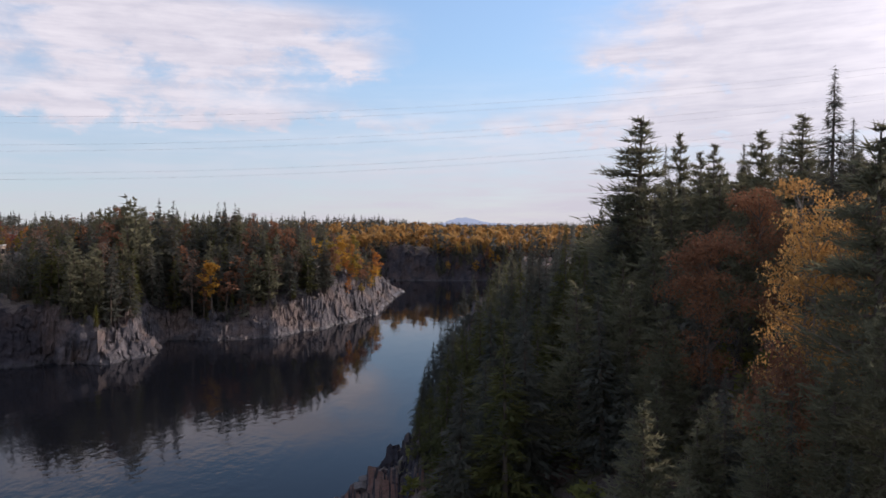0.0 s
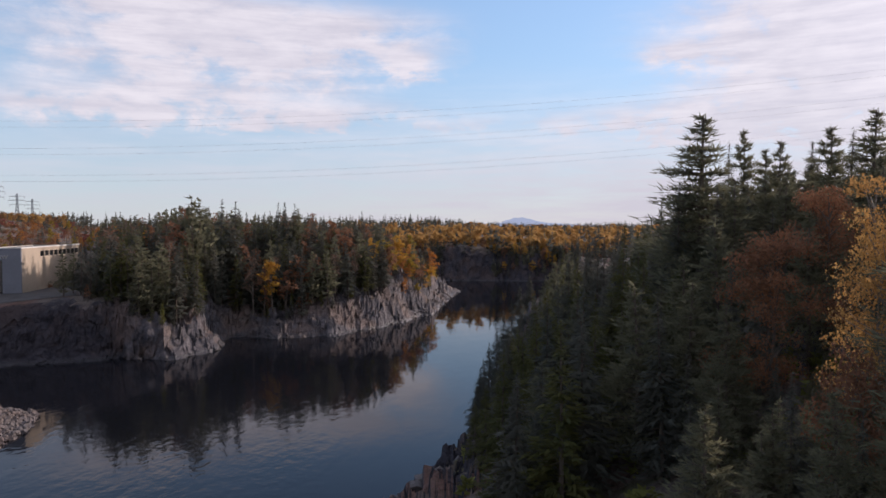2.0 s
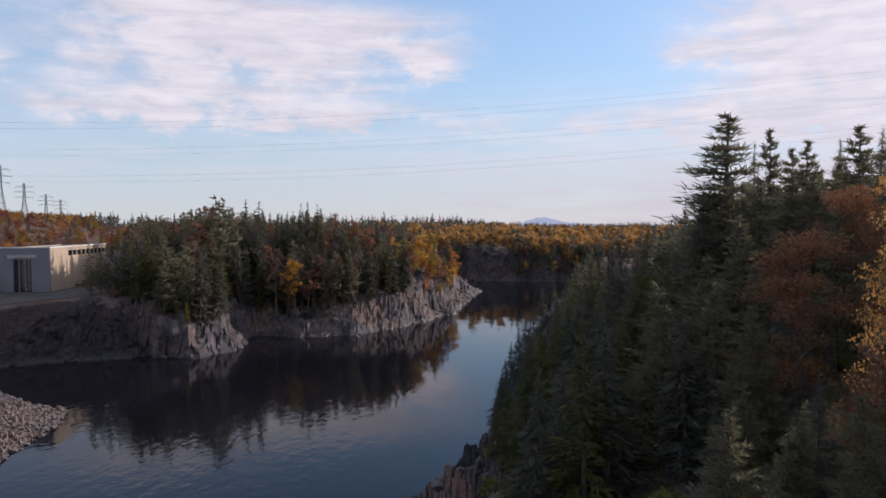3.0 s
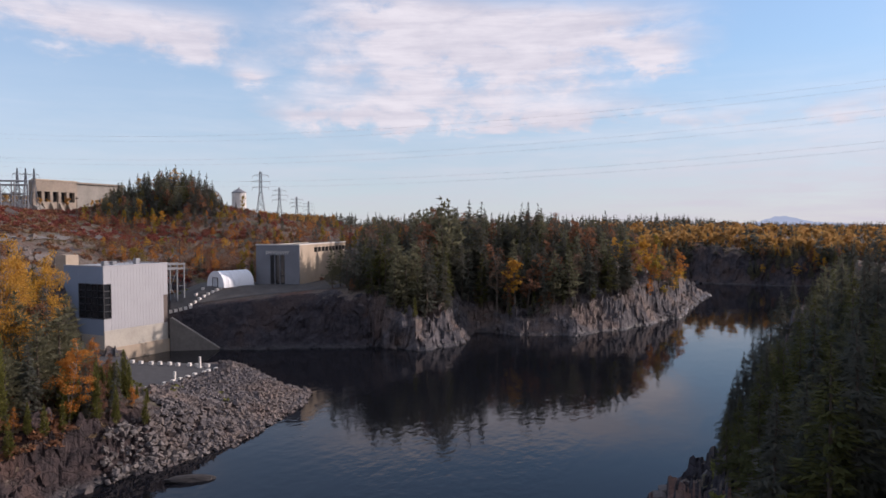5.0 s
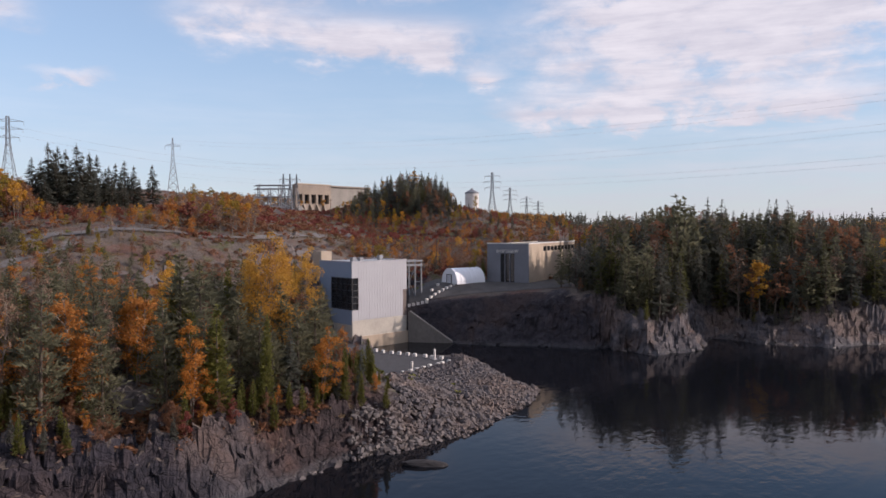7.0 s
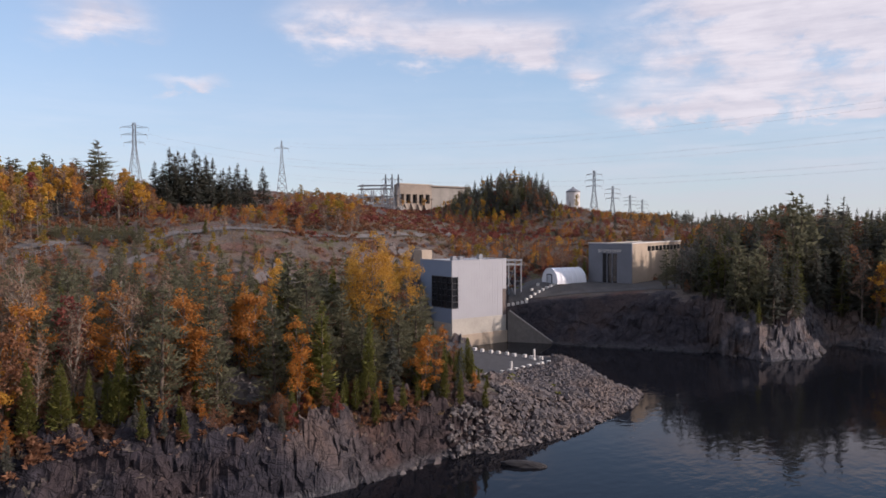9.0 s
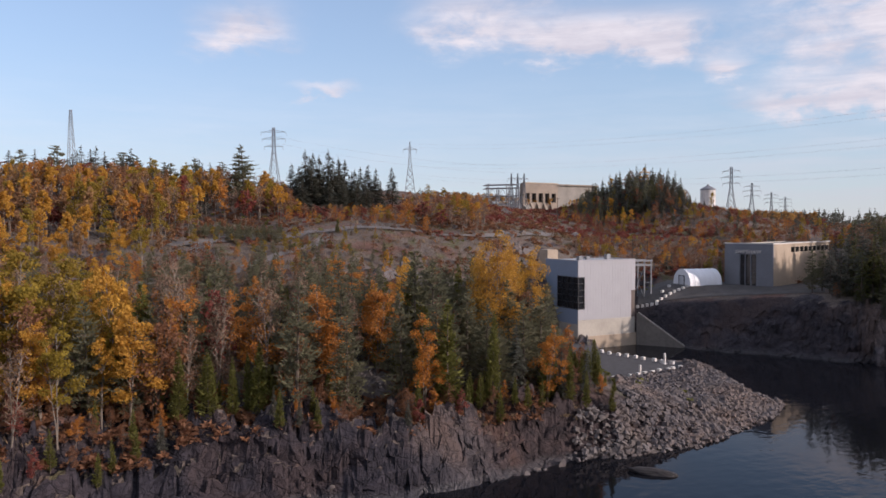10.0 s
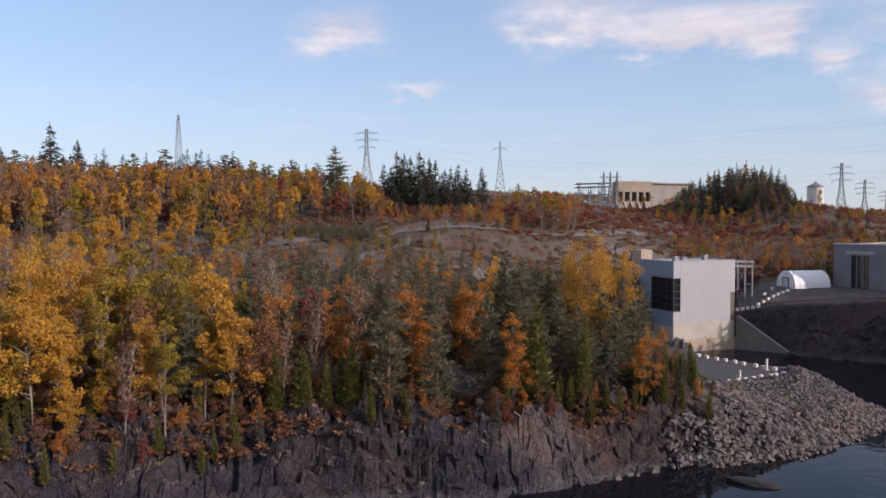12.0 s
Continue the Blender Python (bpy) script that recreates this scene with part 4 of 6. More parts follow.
def pick(table):
    keys, weights = zip(*table)
    return lambda rs, b, d: rs.choices(keys, weights)[0]


THICKET = {}     # small trees of the open hillside, too many to tell apart

# promontory: dark conifers, golden trees towards its tip
CAPE_TOP = ((2.5, 4, 5, 6.4, 8, 10.8, 13, 16.7, 18.5, 20, 22, 23.4, 25, 27, 29.5, 31, 33), (-4.6, -3.4, -1.2, 0.0, 0.5, 0.95, 0.9, 1.55, 1.1, 1.4, 1.4, 1.9, 1.3, 0.9, 0.65, -0.4, -2.0))


def cape_kind(rs, b, d):
    gold = max(0.0, min(0.75, (10.5 - b) / 6.0))
    if rs.random() < gold:
        return rs.choice(["birch_tree", "aspen_tree", "poplar_tree", "rust_tree"])
    return rs.choices(["spruce_tree", "fir_tree", "pine_tree", "larch_tree", "rust_tree", "bare_tree", "aspen_tree"], [6, 5, 4, 3.2, 1.3, 1.8, 0.35])[0]


scatter(1, 215, 4.0, 29.8, 218, 285, cape_kind, CAPE_TOP, low=0.6, tallest=21, gap=2.4, shore=7.0, wide=1.15)
scatter(34, 190, 5.0, 29.8, 276, 345, cape_kind, CAPE_TOP, low=0.75, tallest=18, gap=2.6, shore=7.0, wide=1.15, into=THICKET)
for b, d, e in ((23.5, 252, 1.98), (22.9, 256, 1.8), (21.6, 262, 1.65), (20.6, 262, 1.5), (17.3, 280, 1.55), (16.6, 276, 1.6), (15.9, 284, 1.5), (10.9, 300, 0.95)):
    plant_to("pine_tree" if b > 22 else "spruce_tree", b, d, e)
scatter(2, 110, 5.0, 31.0, 212, 262, pick([("spruce_tree", 5), ("larch_tree", 2.5), ("rust_tree", 1.0), ("bare_tree", 1.2), ("cedar_tree", 1)]), CAPE_TOP, low=0.2, tallest=7, gap=1.8, least=1.6, shore=6.5)
scatter(3, 30, 3.4, 8.0, 285, 370, pick([("birch_tree", 5), ("aspen_tree", 4), ("poplar_tree", 2)]), CAPE_TOP, low=0.7, tallest=10, least=2.0)

# the left bank: front slope over the cliff
FRONT_TOP = ((44, 46, 47, 48, 49.3, 50.5, 51.5, 52.2, 53.5, 55.5, 57, 59, 61, 64, 66, 70, 73, 78, 81, 85, 88, 90, 94, 100),
             (-12.6, -11.5, -10.4, -9.8, -8.8, -7.2, -5.0, -1.4, -1.0, -1.4, -2.6, -3.2, -2.8, -3.0, -2.6, -2.6, -3.0, -2.6, -3.2, -2.6, -1.8, -0.8, -0.5, -0.3))


def front_kind(rs, b, d):
    if b > 84:
        return rs.choices(["aspen_tree", "poplar_tree", "birch_tree", "bare_tree", "rust_tree", "pine_tree"], [5, 7, 2.2, 3, 1.5, 0.8])[0]
    if b > 62:
        return rs.choices(["pine_tree", "birch_tree", "bare_tree", "aspen_tree", "rust_tree", "maple_tree", "spruce_tree", "cedar_tree"], [6.5, 2.6, 3.5, 1.0, 1.4, 0.6, 0.6, 1.2])[0]
    return rs.choices(["pine_tree", "spruce_tree", "cedar_tree", "aspen_tree", "birch_tree", "rust_tree"], [4, 4, 2, 0.2, 1.2, 2.0])[0]


scatter(5, 190, 50, 86, 101, 156, front_kind, FRONT_TOP, low=0.5, tallest=20, gap=2.4, shore=7.0, keep=lambda b, d: not ((51.8 < b < 57.8 and d < 128) or (67.6 < b < 70.2 and d < 112) or (73.0 < b < 80.4 and d < 108) or (63.0 < b < 66.6 and d < 117)))
scatter(21, 70, 84, 104, 150, 225, front_kind, ((80, 84, 88, 104), (-2.5, -1.6, -0.4, 0.6)), low=0.6, tallest=14, gap=2.8)
scatter(6, 120, 84, 103, 98, 165, front_kind, FRONT_TOP, low=0.5, tallest=20, gap=2.4, shore=6.5)
scatter(7, 170, 50, 99, 98, 113, pick([("cedar_tree", 4), ("rust_tree", 4), ("spruce_tree", 2), ("birch_tree", 2), ("maple_tree", 0.6)]), FRONT_TOP, low=0.2, tallest=5.5, least=1.4, gap=1.6, shore=5.0, keep=lambda b, d: not ((73.0 < b < 80.4 and d < 108) or (63.0 < b < 66.6 and d < 117)))
scatter(26, 22, 47.6, 51.6, 140, 192, pick([("cedar_tree", 4), ("spruce_tree", 3), ("rust_tree", 3), ("birch_tree", 2)]), FRONT_TOP, low=0.5, tallest=8, least=2.0, gap=2.2)
scatter(8, 40, 45.5, 51.5, 118, 142, pick([("cedar_tree", 5), ("spruce_tree", 3), ("rust_tree", 2), ("birch_tree", 1)]), FRONT_TOP, low=0.45, tallest=9, least=1.5, gap=1.8)
for key, b, d, e, w in (("maple_tree", 94.6, 232, 3.6, 1.5), ("maple_tree", 87.9, 222, 1.9, 1.6), ("maple_tree", 87.2, 224, 1.7, 1.4), ("maple_tree", 82.6, 214, -0.6, 0.9), ("near_aspen", 55.2, 130, -0.8, 0.72), ("near_aspen", 53.7, 133, -1.4, 0.5), ("near_aspen", 56.9, 136, -1.8, 0.5), ("near_aspen", 52.4, 140, -2.0, 0.6),
                        ("pine_tree", 57.4, 120, -5.4, 1.2), ("pine_tree", 56.0, 117, -6.6, 1.2), ("pine_tree", 54.9, 114, -8.2, 1.2), ("pine_tree", 52.9, 120, -6.2, 1.2), ("pine_tree", 51.6, 125, -6.0, 1.35), ("pine_tree", 58.6, 115, -7.4, 1.2), ("spruce_tree", 53.6, 115, -8.0, 1.3),
                        ("birch_tree", 68.9, 111, -4.3, 1.25), ("birch_tree", 68.2, 109, -7.0, 1.2), ("maple_tree", 76.9, 116, -4.7, 0.9), ("birch_tree", 79.8, 113, -4.4, 1.1), ("pine_tree", 61.6, 122, -2.4, 1.15), ("pine_tree", 60.0, 120, -2.9, 1.1),
                        ("near_cedar", 55.4, 111, -7.2, 0.55), ("aspen_tree", 94.0, 101, -11.0, 1.5), ("pine_tree", 82.8, 106, -7.0, 1.1), ("aspen_tree", 84.0, 108, -2.3, 0.8), ("aspen_tree", 91.5, 103, -9.5, 1.2), ("birch_tree", 89.0, 104, -8.4, 1.1), ("near_aspen", 93.4, 116, -0.9, 0.8), ("poplar_tree", 90.2, 112, -1.2, 1.2), ("poplar_tree", 87.6, 114, -1.8, 1.15), ("near_aspen", 96.5, 114, -1.2, 0.8), ("birch_tree", 49.4, 138, -7.6, 0.9),
                        ("pine_tree", 57.2, 140, -2.6, 1.1), ("pine_tree", 59.0, 136, -3.4, 1.1), ("aspen_tree", 62.2, 128, -2.2, 0.6), ("birch_tree", 64.6, 118, -4.4, 1.1),
                        ("pine_tree", 70.3, 132, -2.3, 1.0), ("pine_tree", 68.0, 125, -4.2, 1.0), ("pine_tree", 72.0, 126, -3.8, 1.0), ("birch_tree", 76.0, 122, -4.8, 1.1),
                        ("pine_tree", 51.4, 133, -4.8, 1.1), ("pine_tree", 50.6, 130, -7.0, 1.1), ("cedar_tree", 47.9, 129, -9.6, 0.9), ("cedar_tree", 47.2, 127, -9.9, 0.9), ("rust_tree", 48.6, 131, -8.8, 1.0), ("maple_tree", 73.8, 132, -5.0, 0.8),
                        ("bare_tree", 79.6, 118, -2.2, 1.0), ("aspen_tree", 80.2, 112, -5.5, 0.5), ("bare_tree", 84.0, 124, -2.0, 1.0), ("pine_tree", 78.4, 116, -6.2, 0.9),
                        ("near_cedar", 77.5, 103, -9.7, 1.15), ("near_cedar", 75.7, 104.5, -10.2, 0.7), ("near_cedar", 73.8, 104, -9.2, 0.85), ("near_cedar", 74.4, 105, -9.9, 0.7), ("near_cedar", 79.5, 103.5, -9.4, 0.9),
                        ("near_cedar", 59.5, 109, -9.6, 0.8), ("near_cedar", 47.3, 128, -9.0, 0.8), ("near_cedar", 48.2, 128, -9.8, 0.75), ("near_cedar", 48.9, 129, -9.9, 0.9), ("maple_tree", 59.6, 126, -5.6, 0.8), ("near_cedar", 64.5, 121, -6.0, 0.5), ("near_cedar", 63.2, 119, -6.9, 0.55)):
    plant_to(key, b, d, e, w)

# open middle ground: small bushes
MID_TOP = ((50, 58, 64, 68, 73, 78, 82, 88, 95), (-1.6, -1.6, 0.2, 0.2, -0.3, -0.8, -1.5, -2.0, -2.2))
scatter(9, 330, 57, 92, 152, 244, pick([("poplar_tree", 2), ("rust_tree", 4), ("birch_tree", 1.5), ("maple_tree", 0.5), ("bare_tree", 4), ("pine_tree", 3)]), MID_TOP, low=0.3, tallest=4.5, least=1.0, gap=1.8, into=THICKET, wide=1.4)
scatter(36, 46, 66, 84, 148, 178, pick([("pine_tree", 5), ("bare_tree", 3), ("birch_tree", 1.5), ("stand_birch", 2)]), ((60, 68, 74, 80, 86), (-2.4, -1.6, -1.4, -1.8, -1.2)), low=0.6, tallest=13, gap=2.8)
scatter(10, 40, 72, 82, 232, 246, pick([("larch_tree", 1), ("pine_tree", 4)]), ((70, 90), (0.5, 0.5)), low=0.5, tallest=4.0, least=1.5, gap=1.8, into=THICKET)

for key, b, d, h, w in (("poplar_tree", 70.8, 214, 7.0, 1.3), ("poplar_tree", 71.6, 210, 5.0, 1.4), ("poplar_tree", 66.2, 226, 3.6, 1.2), ("poplar_tree", 67.2, 214, 3.6, 1.3), ("poplar_tree", 78.4, 214, 5.5, 1.6),
                        ("maple_tree", 81.6, 212, 4.5, 0.9), ("aspen_tree", 63.8, 190, 9.0, 0.6), ("poplar_tree", 76.8, 220, 3.0, 1.4), ("poplar_tree", 75.6, 221, 3.0, 1.4), ("maple_tree", 89.5, 262, 9.0, 1.2),
                        ("maple_tree", 95.0, 268, 9.0, 1.0), ("cedar_tree", 67.6, 230, 5.0, 1.4), ("pine_tree", 73.6, 186, 9.0, 1.1), ("pine_tree", 60.4, 186, 8.0, 1.2), ("pine_tree", 58.6, 190, 9.0, 1.1), ("rust_tree", 77.5, 188, 6.0, 1.4)):
    plant(key, b, d, h, w, fine=True)

# upper forest and skyline of the left hill
HIGH_TOP = ((56, 60, 62, 63, 70.5, 71.5, 75, 78, 82, 86, 90, 95, 103), (2.6, 2.8, 2.5, 1.8, 2.0, 3.6, 4.5, 5.2, 5.5, 5.6, 5.6, 5.5, 5.8))
scatter(11, 500, 71, 103, 212, 310, pick([("bare_tree", 4), ("stand_birch", 5), ("stand_aspen", 5), ("birch_tree", 1.5), ("rust_tree", 1.5), ("poplar_tree", 2), ("maple_tree", 0.4), ("fir_tree", 0.8)]), HIGH_TOP, low=0.65, tallest=17, gap=2.4, keep=lambda b, d: d > 246 or b > 78)
scatter(12, 230, 56, 73, 250, 332, pick([("birch_tree", 2.5), ("bare_tree", 7), ("rust_tree", 3), ("aspen_tree", 0.8), ("poplar_tree", 1.4), ("maple_tree", 0.8)]), HIGH_TOP, low=0.6, tallest=12, least=1.5, gap=2.2, into=THICKET, wide=1.4)
scatter(25, 50, 60, 82, 236, 252, pick([("birch_tree", 3), ("poplar_tree", 2), ("bare_tree", 3), ("maple_tree", 0.5)]), HIGH_TOP, low=0.3, tallest=6, least=1.5, gap=2.4, into=THICKET, wide=1.4, keep=lambda b, d: not 71.5 < b < 78.5)
scatter(28, 60, 71.6, 78.6, 222, 238, pick([("pine_tree", 5), ("poplar_tree", 1)]), ((70, 80), (0.2, 0.2)), low=0.6, tallest=4.2, least=1.2, gap=1.5, wide=1.6, into=THICKET)
scatter(29, 90, 80, 104, 172, 250, pick([("aspen_tree", 4), ("poplar_tree", 5), ("stand_birch", 4), ("bare_tree", 3), ("stand_aspen", 3)]), ((78, 82, 86, 90, 104), (0.6, 1.2, 2.2, 2.8, 3.2)), low=0.7, tallest=15, least=4, gap=2.8)
scatter(13, 55, 76, 104, 306, 345, pick([("pine_tree", 2), ("fir_tree", 6)]), ((56, 75, 80, 88, 97, 104), (3, 5.0, 6.0, 6.2, 6.2, 6.6)), low=0.6, tallest=20, gap=3, wide=1.8)
for key, b, d, e in (("pine_tree", 74.6, 272, 5.95), ("spruce_tree", 70.0, 284, 5.6), ("spruce_tree", 69.3, 284, 5.4), ("spruce_tree", 68.4, 286, 5.6), ("spruce_tree", 67.6, 288, 5.1), ("spruce_tree", 67.0, 288, 4.9),
                     ("spruce_tree", 65.9, 291, 4.4), ("spruce_tree", 65.2, 291, 4.6), ("spruce_tree", 64.6, 291, 4.3), ("spruce_tree", 63.3, 292, 4.4), ("spruce_tree", 71.0, 284, 4.6), ("spruce_tree", 69.7, 280, 5.1), ("spruce_tree", 68.9, 282, 5.2), ("spruce_tree", 68.0, 282, 5.0), ("spruce_tree", 67.3, 284, 4.7), ("pine_tree", 75.0, 276, 4.9), ("spruce_tree", 70.5, 280, 4.4), ("spruce_tree", 66.2, 287, 4.2), ("spruce_tree", 69.5, 277, 4.2), ("spruce_tree", 66.5, 286, 4.0),
                     ("spruce_tree", 68.2, 273, 3.6), ("spruce_tree", 67.2, 275, 3.4), ("spruce_tree", 66.0, 277, 3.3), ("spruce_tree", 65.3, 279, 3.4), ("spruce_tree", 70.2, 273, 3.5), ("spruce_tree", 64.2, 284, 3.4), ("spruce_tree", 94.8, 315, 6.9), ("spruce_tree", 93.2, 315, 5.9), ("aspen_tree", 73.2, 285, 4.3), ("aspen_tree", 77.0, 290, 4.4), ("poplar_tree", 81.0, 300, 5.0), ("poplar_tree", 60.5, 320, 3.3),
                     ("poplar_tree", 59.2, 325, 3.0), ("aspen_tree", 60.0, 322, 2.9)):
    plant_to(key, b, d, e, 1.6 if key == "spruce_tree" else 1.3, fine=True)

# wooded knoll by the water tower
for b, e in ((47.6, 3.1), (46.9, 3.5), (46.3, 3.8), (45.6, 4.0), (44.9, 4.2), (44.3, 4.35), (43.8, 4.5), (43.2, 4.2), (42.6, 4.15), (42.0, 4.1), (41.6, 3.9), (41.1, 3.4)):
    plant_to("fir_tree", b, 402 + 8 * math.sin(b * 9), e, 1.4)
KNOLL_TOP = ((40.3, 41, 42, 43, 44, 45.3, 46.5, 47.6, 48.6), (2.3, 3.0, 3.9, 4.1, 4.4, 4.1, 3.9, 3.2, 2.6))
scatter(14, 150, 40.4, 48.6, 366, 420, pick([("spruce_tree", 5), ("pine_tree", 3), ("fir_tree", 3), ("aspen_tree", 1.0), ("larch_tree", 1.4), ("rust_tree", 1)]), KNOLL_TOP, low=0.45, tallest=15, gap=3.2, wide=1.2)
scatter(15, 240, 36.5, 49, 268, 330, pick([("birch_tree", 2), ("bare_tree", 5), ("rust_tree", 3), ("aspen_tree", 1), ("poplar_tree", 1.5), ("spruce_tree", 0.7)]), ((36, 49), (-0.8, -0.6)), low=0.4, tallest=7, least=1.5, gap=2.6, into=THICKET, wide=1.4)
scatter(16, 260, 36, 50, 330, 400, pick([("birch_tree", 1.2), ("rust_tree", 2), ("maple_tree", 2), ("poplar_tree", 2), ("spruce_tree", 1.5), ("bare_tree", 5)]), ((36, 50), (1.6, 1.8)), low=0.3, tallest=6, least=1.5, gap=3, into=THICKET, wide=1.4)
scatter(37, 150, 26.5, 37, 285, 430, pick([("fir_tree", 3), ("rust_tree", 3), ("bare_tree", 2), ("birch_tree", 2), ("poplar_tree", 1.5), ("maple_tree", 1.5)]), ((26, 31, 37), (0.9, 0.7, 0.6)), low=0.4, tallest=9, least=1.5, gap=2.8, into=THICKET, wide=1.3)
for key, b, d, h in (("cedar_tree", 38.35, 249, 8.5), ("pine_tree", 32.2, 232, 12.5), ("pine_tree", 31.6, 236, 12), ("spruce_tree", 31.1, 231, 15), ("spruce_tree", 30.5, 229, 15), ("spruce_tree", 30.1, 234, 17), ("poplar_tree", 39.0, 440, 11), ("poplar_tree", 35.4, 330, 7)):
    plant(key, b, d, h)

# the near right slope, mostly dark conifers
SLOPE_TOP = ((-13, -10.5, -9, -7, -5.5, -4.2, -3.2, -2.0, -0.8, 0.4, 1.2, 2.2), (0.4, -0.2, 0.1, -0.3, -1.4, -2.4, -4.6, -6.2, -8.0, -9.8, -11.2, -13.6))
scatter(17, 46, -13.5, 1.6, 104, 200, pick([("near_spruce", 6), ("near_larch", 2), ("near_pine", 1.5)]), SLOPE_TOP, low=0.75, tallest=24, gap=3.0)
scatter(18, 40, -14, 2.0, 84, 126, pick([("near_spruce", 4), ("near_larch", 3), ("near_pine", 1)]), SLOPE_TOP, low=0.75, tallest=18, gap=3.2, shore=2.0, wide=1.15)
for b, d, e in ((1.6, 122, -13.4), (1.2, 128, -11.6), (1.5, 124, -12.4), (0.7, 140, -10.4), (0.1, 150, -9.2), (-0.5, 165, -7.9), (-1.1, 180, -7.0), (-1.8, 205, -5.9), (-2.6, 235, -4.9), (1.75, 119, -14.6), (1.3, 121, -14.0)):
    plant_to("near_spruce", b + 0.15, d, e + 0.9, 1.35)
for key, b, d, e, w in (("near_pine", -14.9, 95, 7.4, 1.45), ("near_pine", -18.0, 104, 6.4, 0.75), ("near_spruce", -17.0, 108, 5.3, 0.9), ("near_pine", -20.6, 100, 5.5, 0.8), ("near_pine", -19.3, 110, 5.0, 0.8), ("near_pine", -23.4, 104, 6.3, 1.1),
                        ("near_spruce", -22.4, 112, 5.3, 1.3), ("near_pine", -26.0, 94, 7.2, 1.2), ("near_spruce", -24.8, 98, 5.9, 1.3), ("near_spruce", -28.1, 82, 9.9, 1.15), ("near_spruce", -29.6, 88, 6.6, 1.3), ("near_pine", -32.6, 60, 7.5, 1.1),
                        ("near_spruce", -12.2, 104, 1.4, 0.9), ("near_pine", -31.2, 47, 5.9, 1.1), ("near_spruce", -13.4, 92, 2.5, 1.0), ("near_spruce", -16.2, 88, 2.4, 1.0), ("near_larch", -9.3, 84, -0.6, 0.85), ("near_larch", -10.8, 80, -2.6, 0.9),
                        ("near_maple", -19.6, 64, -0.2, 0.9), ("near_maple", -23.6, 74, 2.8, 0.9), ("near_birch", -26.8, 54, 3.0, 0.8), ("near_birch", -28.6, 58, 2.6, 0.8), 
                        ("near_pine", -14.2, 66, -4.8, 1.0), ("near_pine", -17.0, 60, -6.4, 1.0), ("near_pine", -24.6, 40, -12.0, 1.1), ("near_pine", -28.6, 40, -10.0, 1.1), ("near_pine", -32.0, 40, -6.0, 1.0), ("near_pine", -20.4, 44, -13.5, 1.0),
                        ("near_spruce", -8.2, 86, -5.5, 1.0), ("near_spruce", -6.0, 92, -6.5, 1.0), ("near_spruce", -12.4, 72, -7.0, 1.0), ("near_spruce", -5.4, 100, -2.4, 0.9), ("near_bush", -26.0, 47, -8.5, 0.7)):
    plant_to(key, b, d, e, w)
scatter(35, 40, -33, -13.5, 84, 126, pick([("near_spruce", 3), ("near_pine", 3)]), ((-33, -28, -24, -20, -16, -13.5), (5.2, 5.2, 4.6, 4.2, 3.6, 1.5)), low=0.85, tallest=30, gap=3.0, wide=1.2)
scatter(22, 34, -14, 1.0, 62, 102, pick([("near_spruce", 3), ("near_larch", 4), ("near_pine", 2)]), ((-14, -10, -8, -6, -4, -2, 0, 1.5), (-2.0, -1.8, -3.0, -5.0, -7.0, -9.5, -12.5, -15)), low=0.75, tallest=22, gap=3.6, shore=3.0, wide=1.2)
scatter(23, 40, -32, -14, 112, 195, pick([("fir_tree", 4), ("pine_tree", 3)]), ((-32, -14), (5.0, 4.2)), low=0.8, tallest=20, gap=3.5, into=THICKET)
scatter(24, 26, -33, -14, 38, 66, pick([("near_pine", 4), ("near_spruce", 2)]), ((-33, -28, -22, -14), (-8.0, -7.5, -9.0, -6.0)), low=0.5, tallest=11, gap=3.0, least=2.0)
scatter(19, 22, -33, -12, 62, 125, pick([("near_spruce", 5), ("near_pine", 2), ("near_larch", 1)]), ((-34, -30, -24, -20, -16, -12), (3.5, 3.8, 2.8, 1.5, 0.5, -1.5)), low=0.7, tallest=20, gap=3.5)
# unseen trees upstream on the same bank, right and behind, added to cast shade
scatter(20, 80, -110, -36, 50, 230, pick([("fir_tree", 3), ("pine_tree", 1)]), ((-130, -30), (16, 16)), low=0.8, tallest=21, gap=4.0, into=THICKET)


# trees down the far shore, either side of the bare rock
for b0, b1, seed, n in ((-14, 0.6, 31, 170), (4.4, 14, 32, 120)):
    scatter(seed, n, b0, b1, 466, 492, pick([("fir_tree", 4), ("pine_tree", 3), ("aspen_tree", 1.5), ("rust_tree", 1.5)]), ((-20, 20), (-0.9, -0.9)), low=0.5, tallest=11, least=3, gap=2.6, shore=1.5, into=THICKET)
# mixed growth round the foot of the knoll
scatter(33, 70, 38.6, 49.5, 352, 392, pick([("aspen_tree", 2), ("poplar_tree", 3), ("spruce_tree", 4), ("larch_tree", 2), ("rust_tree", 2)]), ((38, 41, 44, 47, 50), (1.4, 2.6, 3.2, 2.8, 1.6)), low=0.4, tallest=10, least=2, gap=2.6)

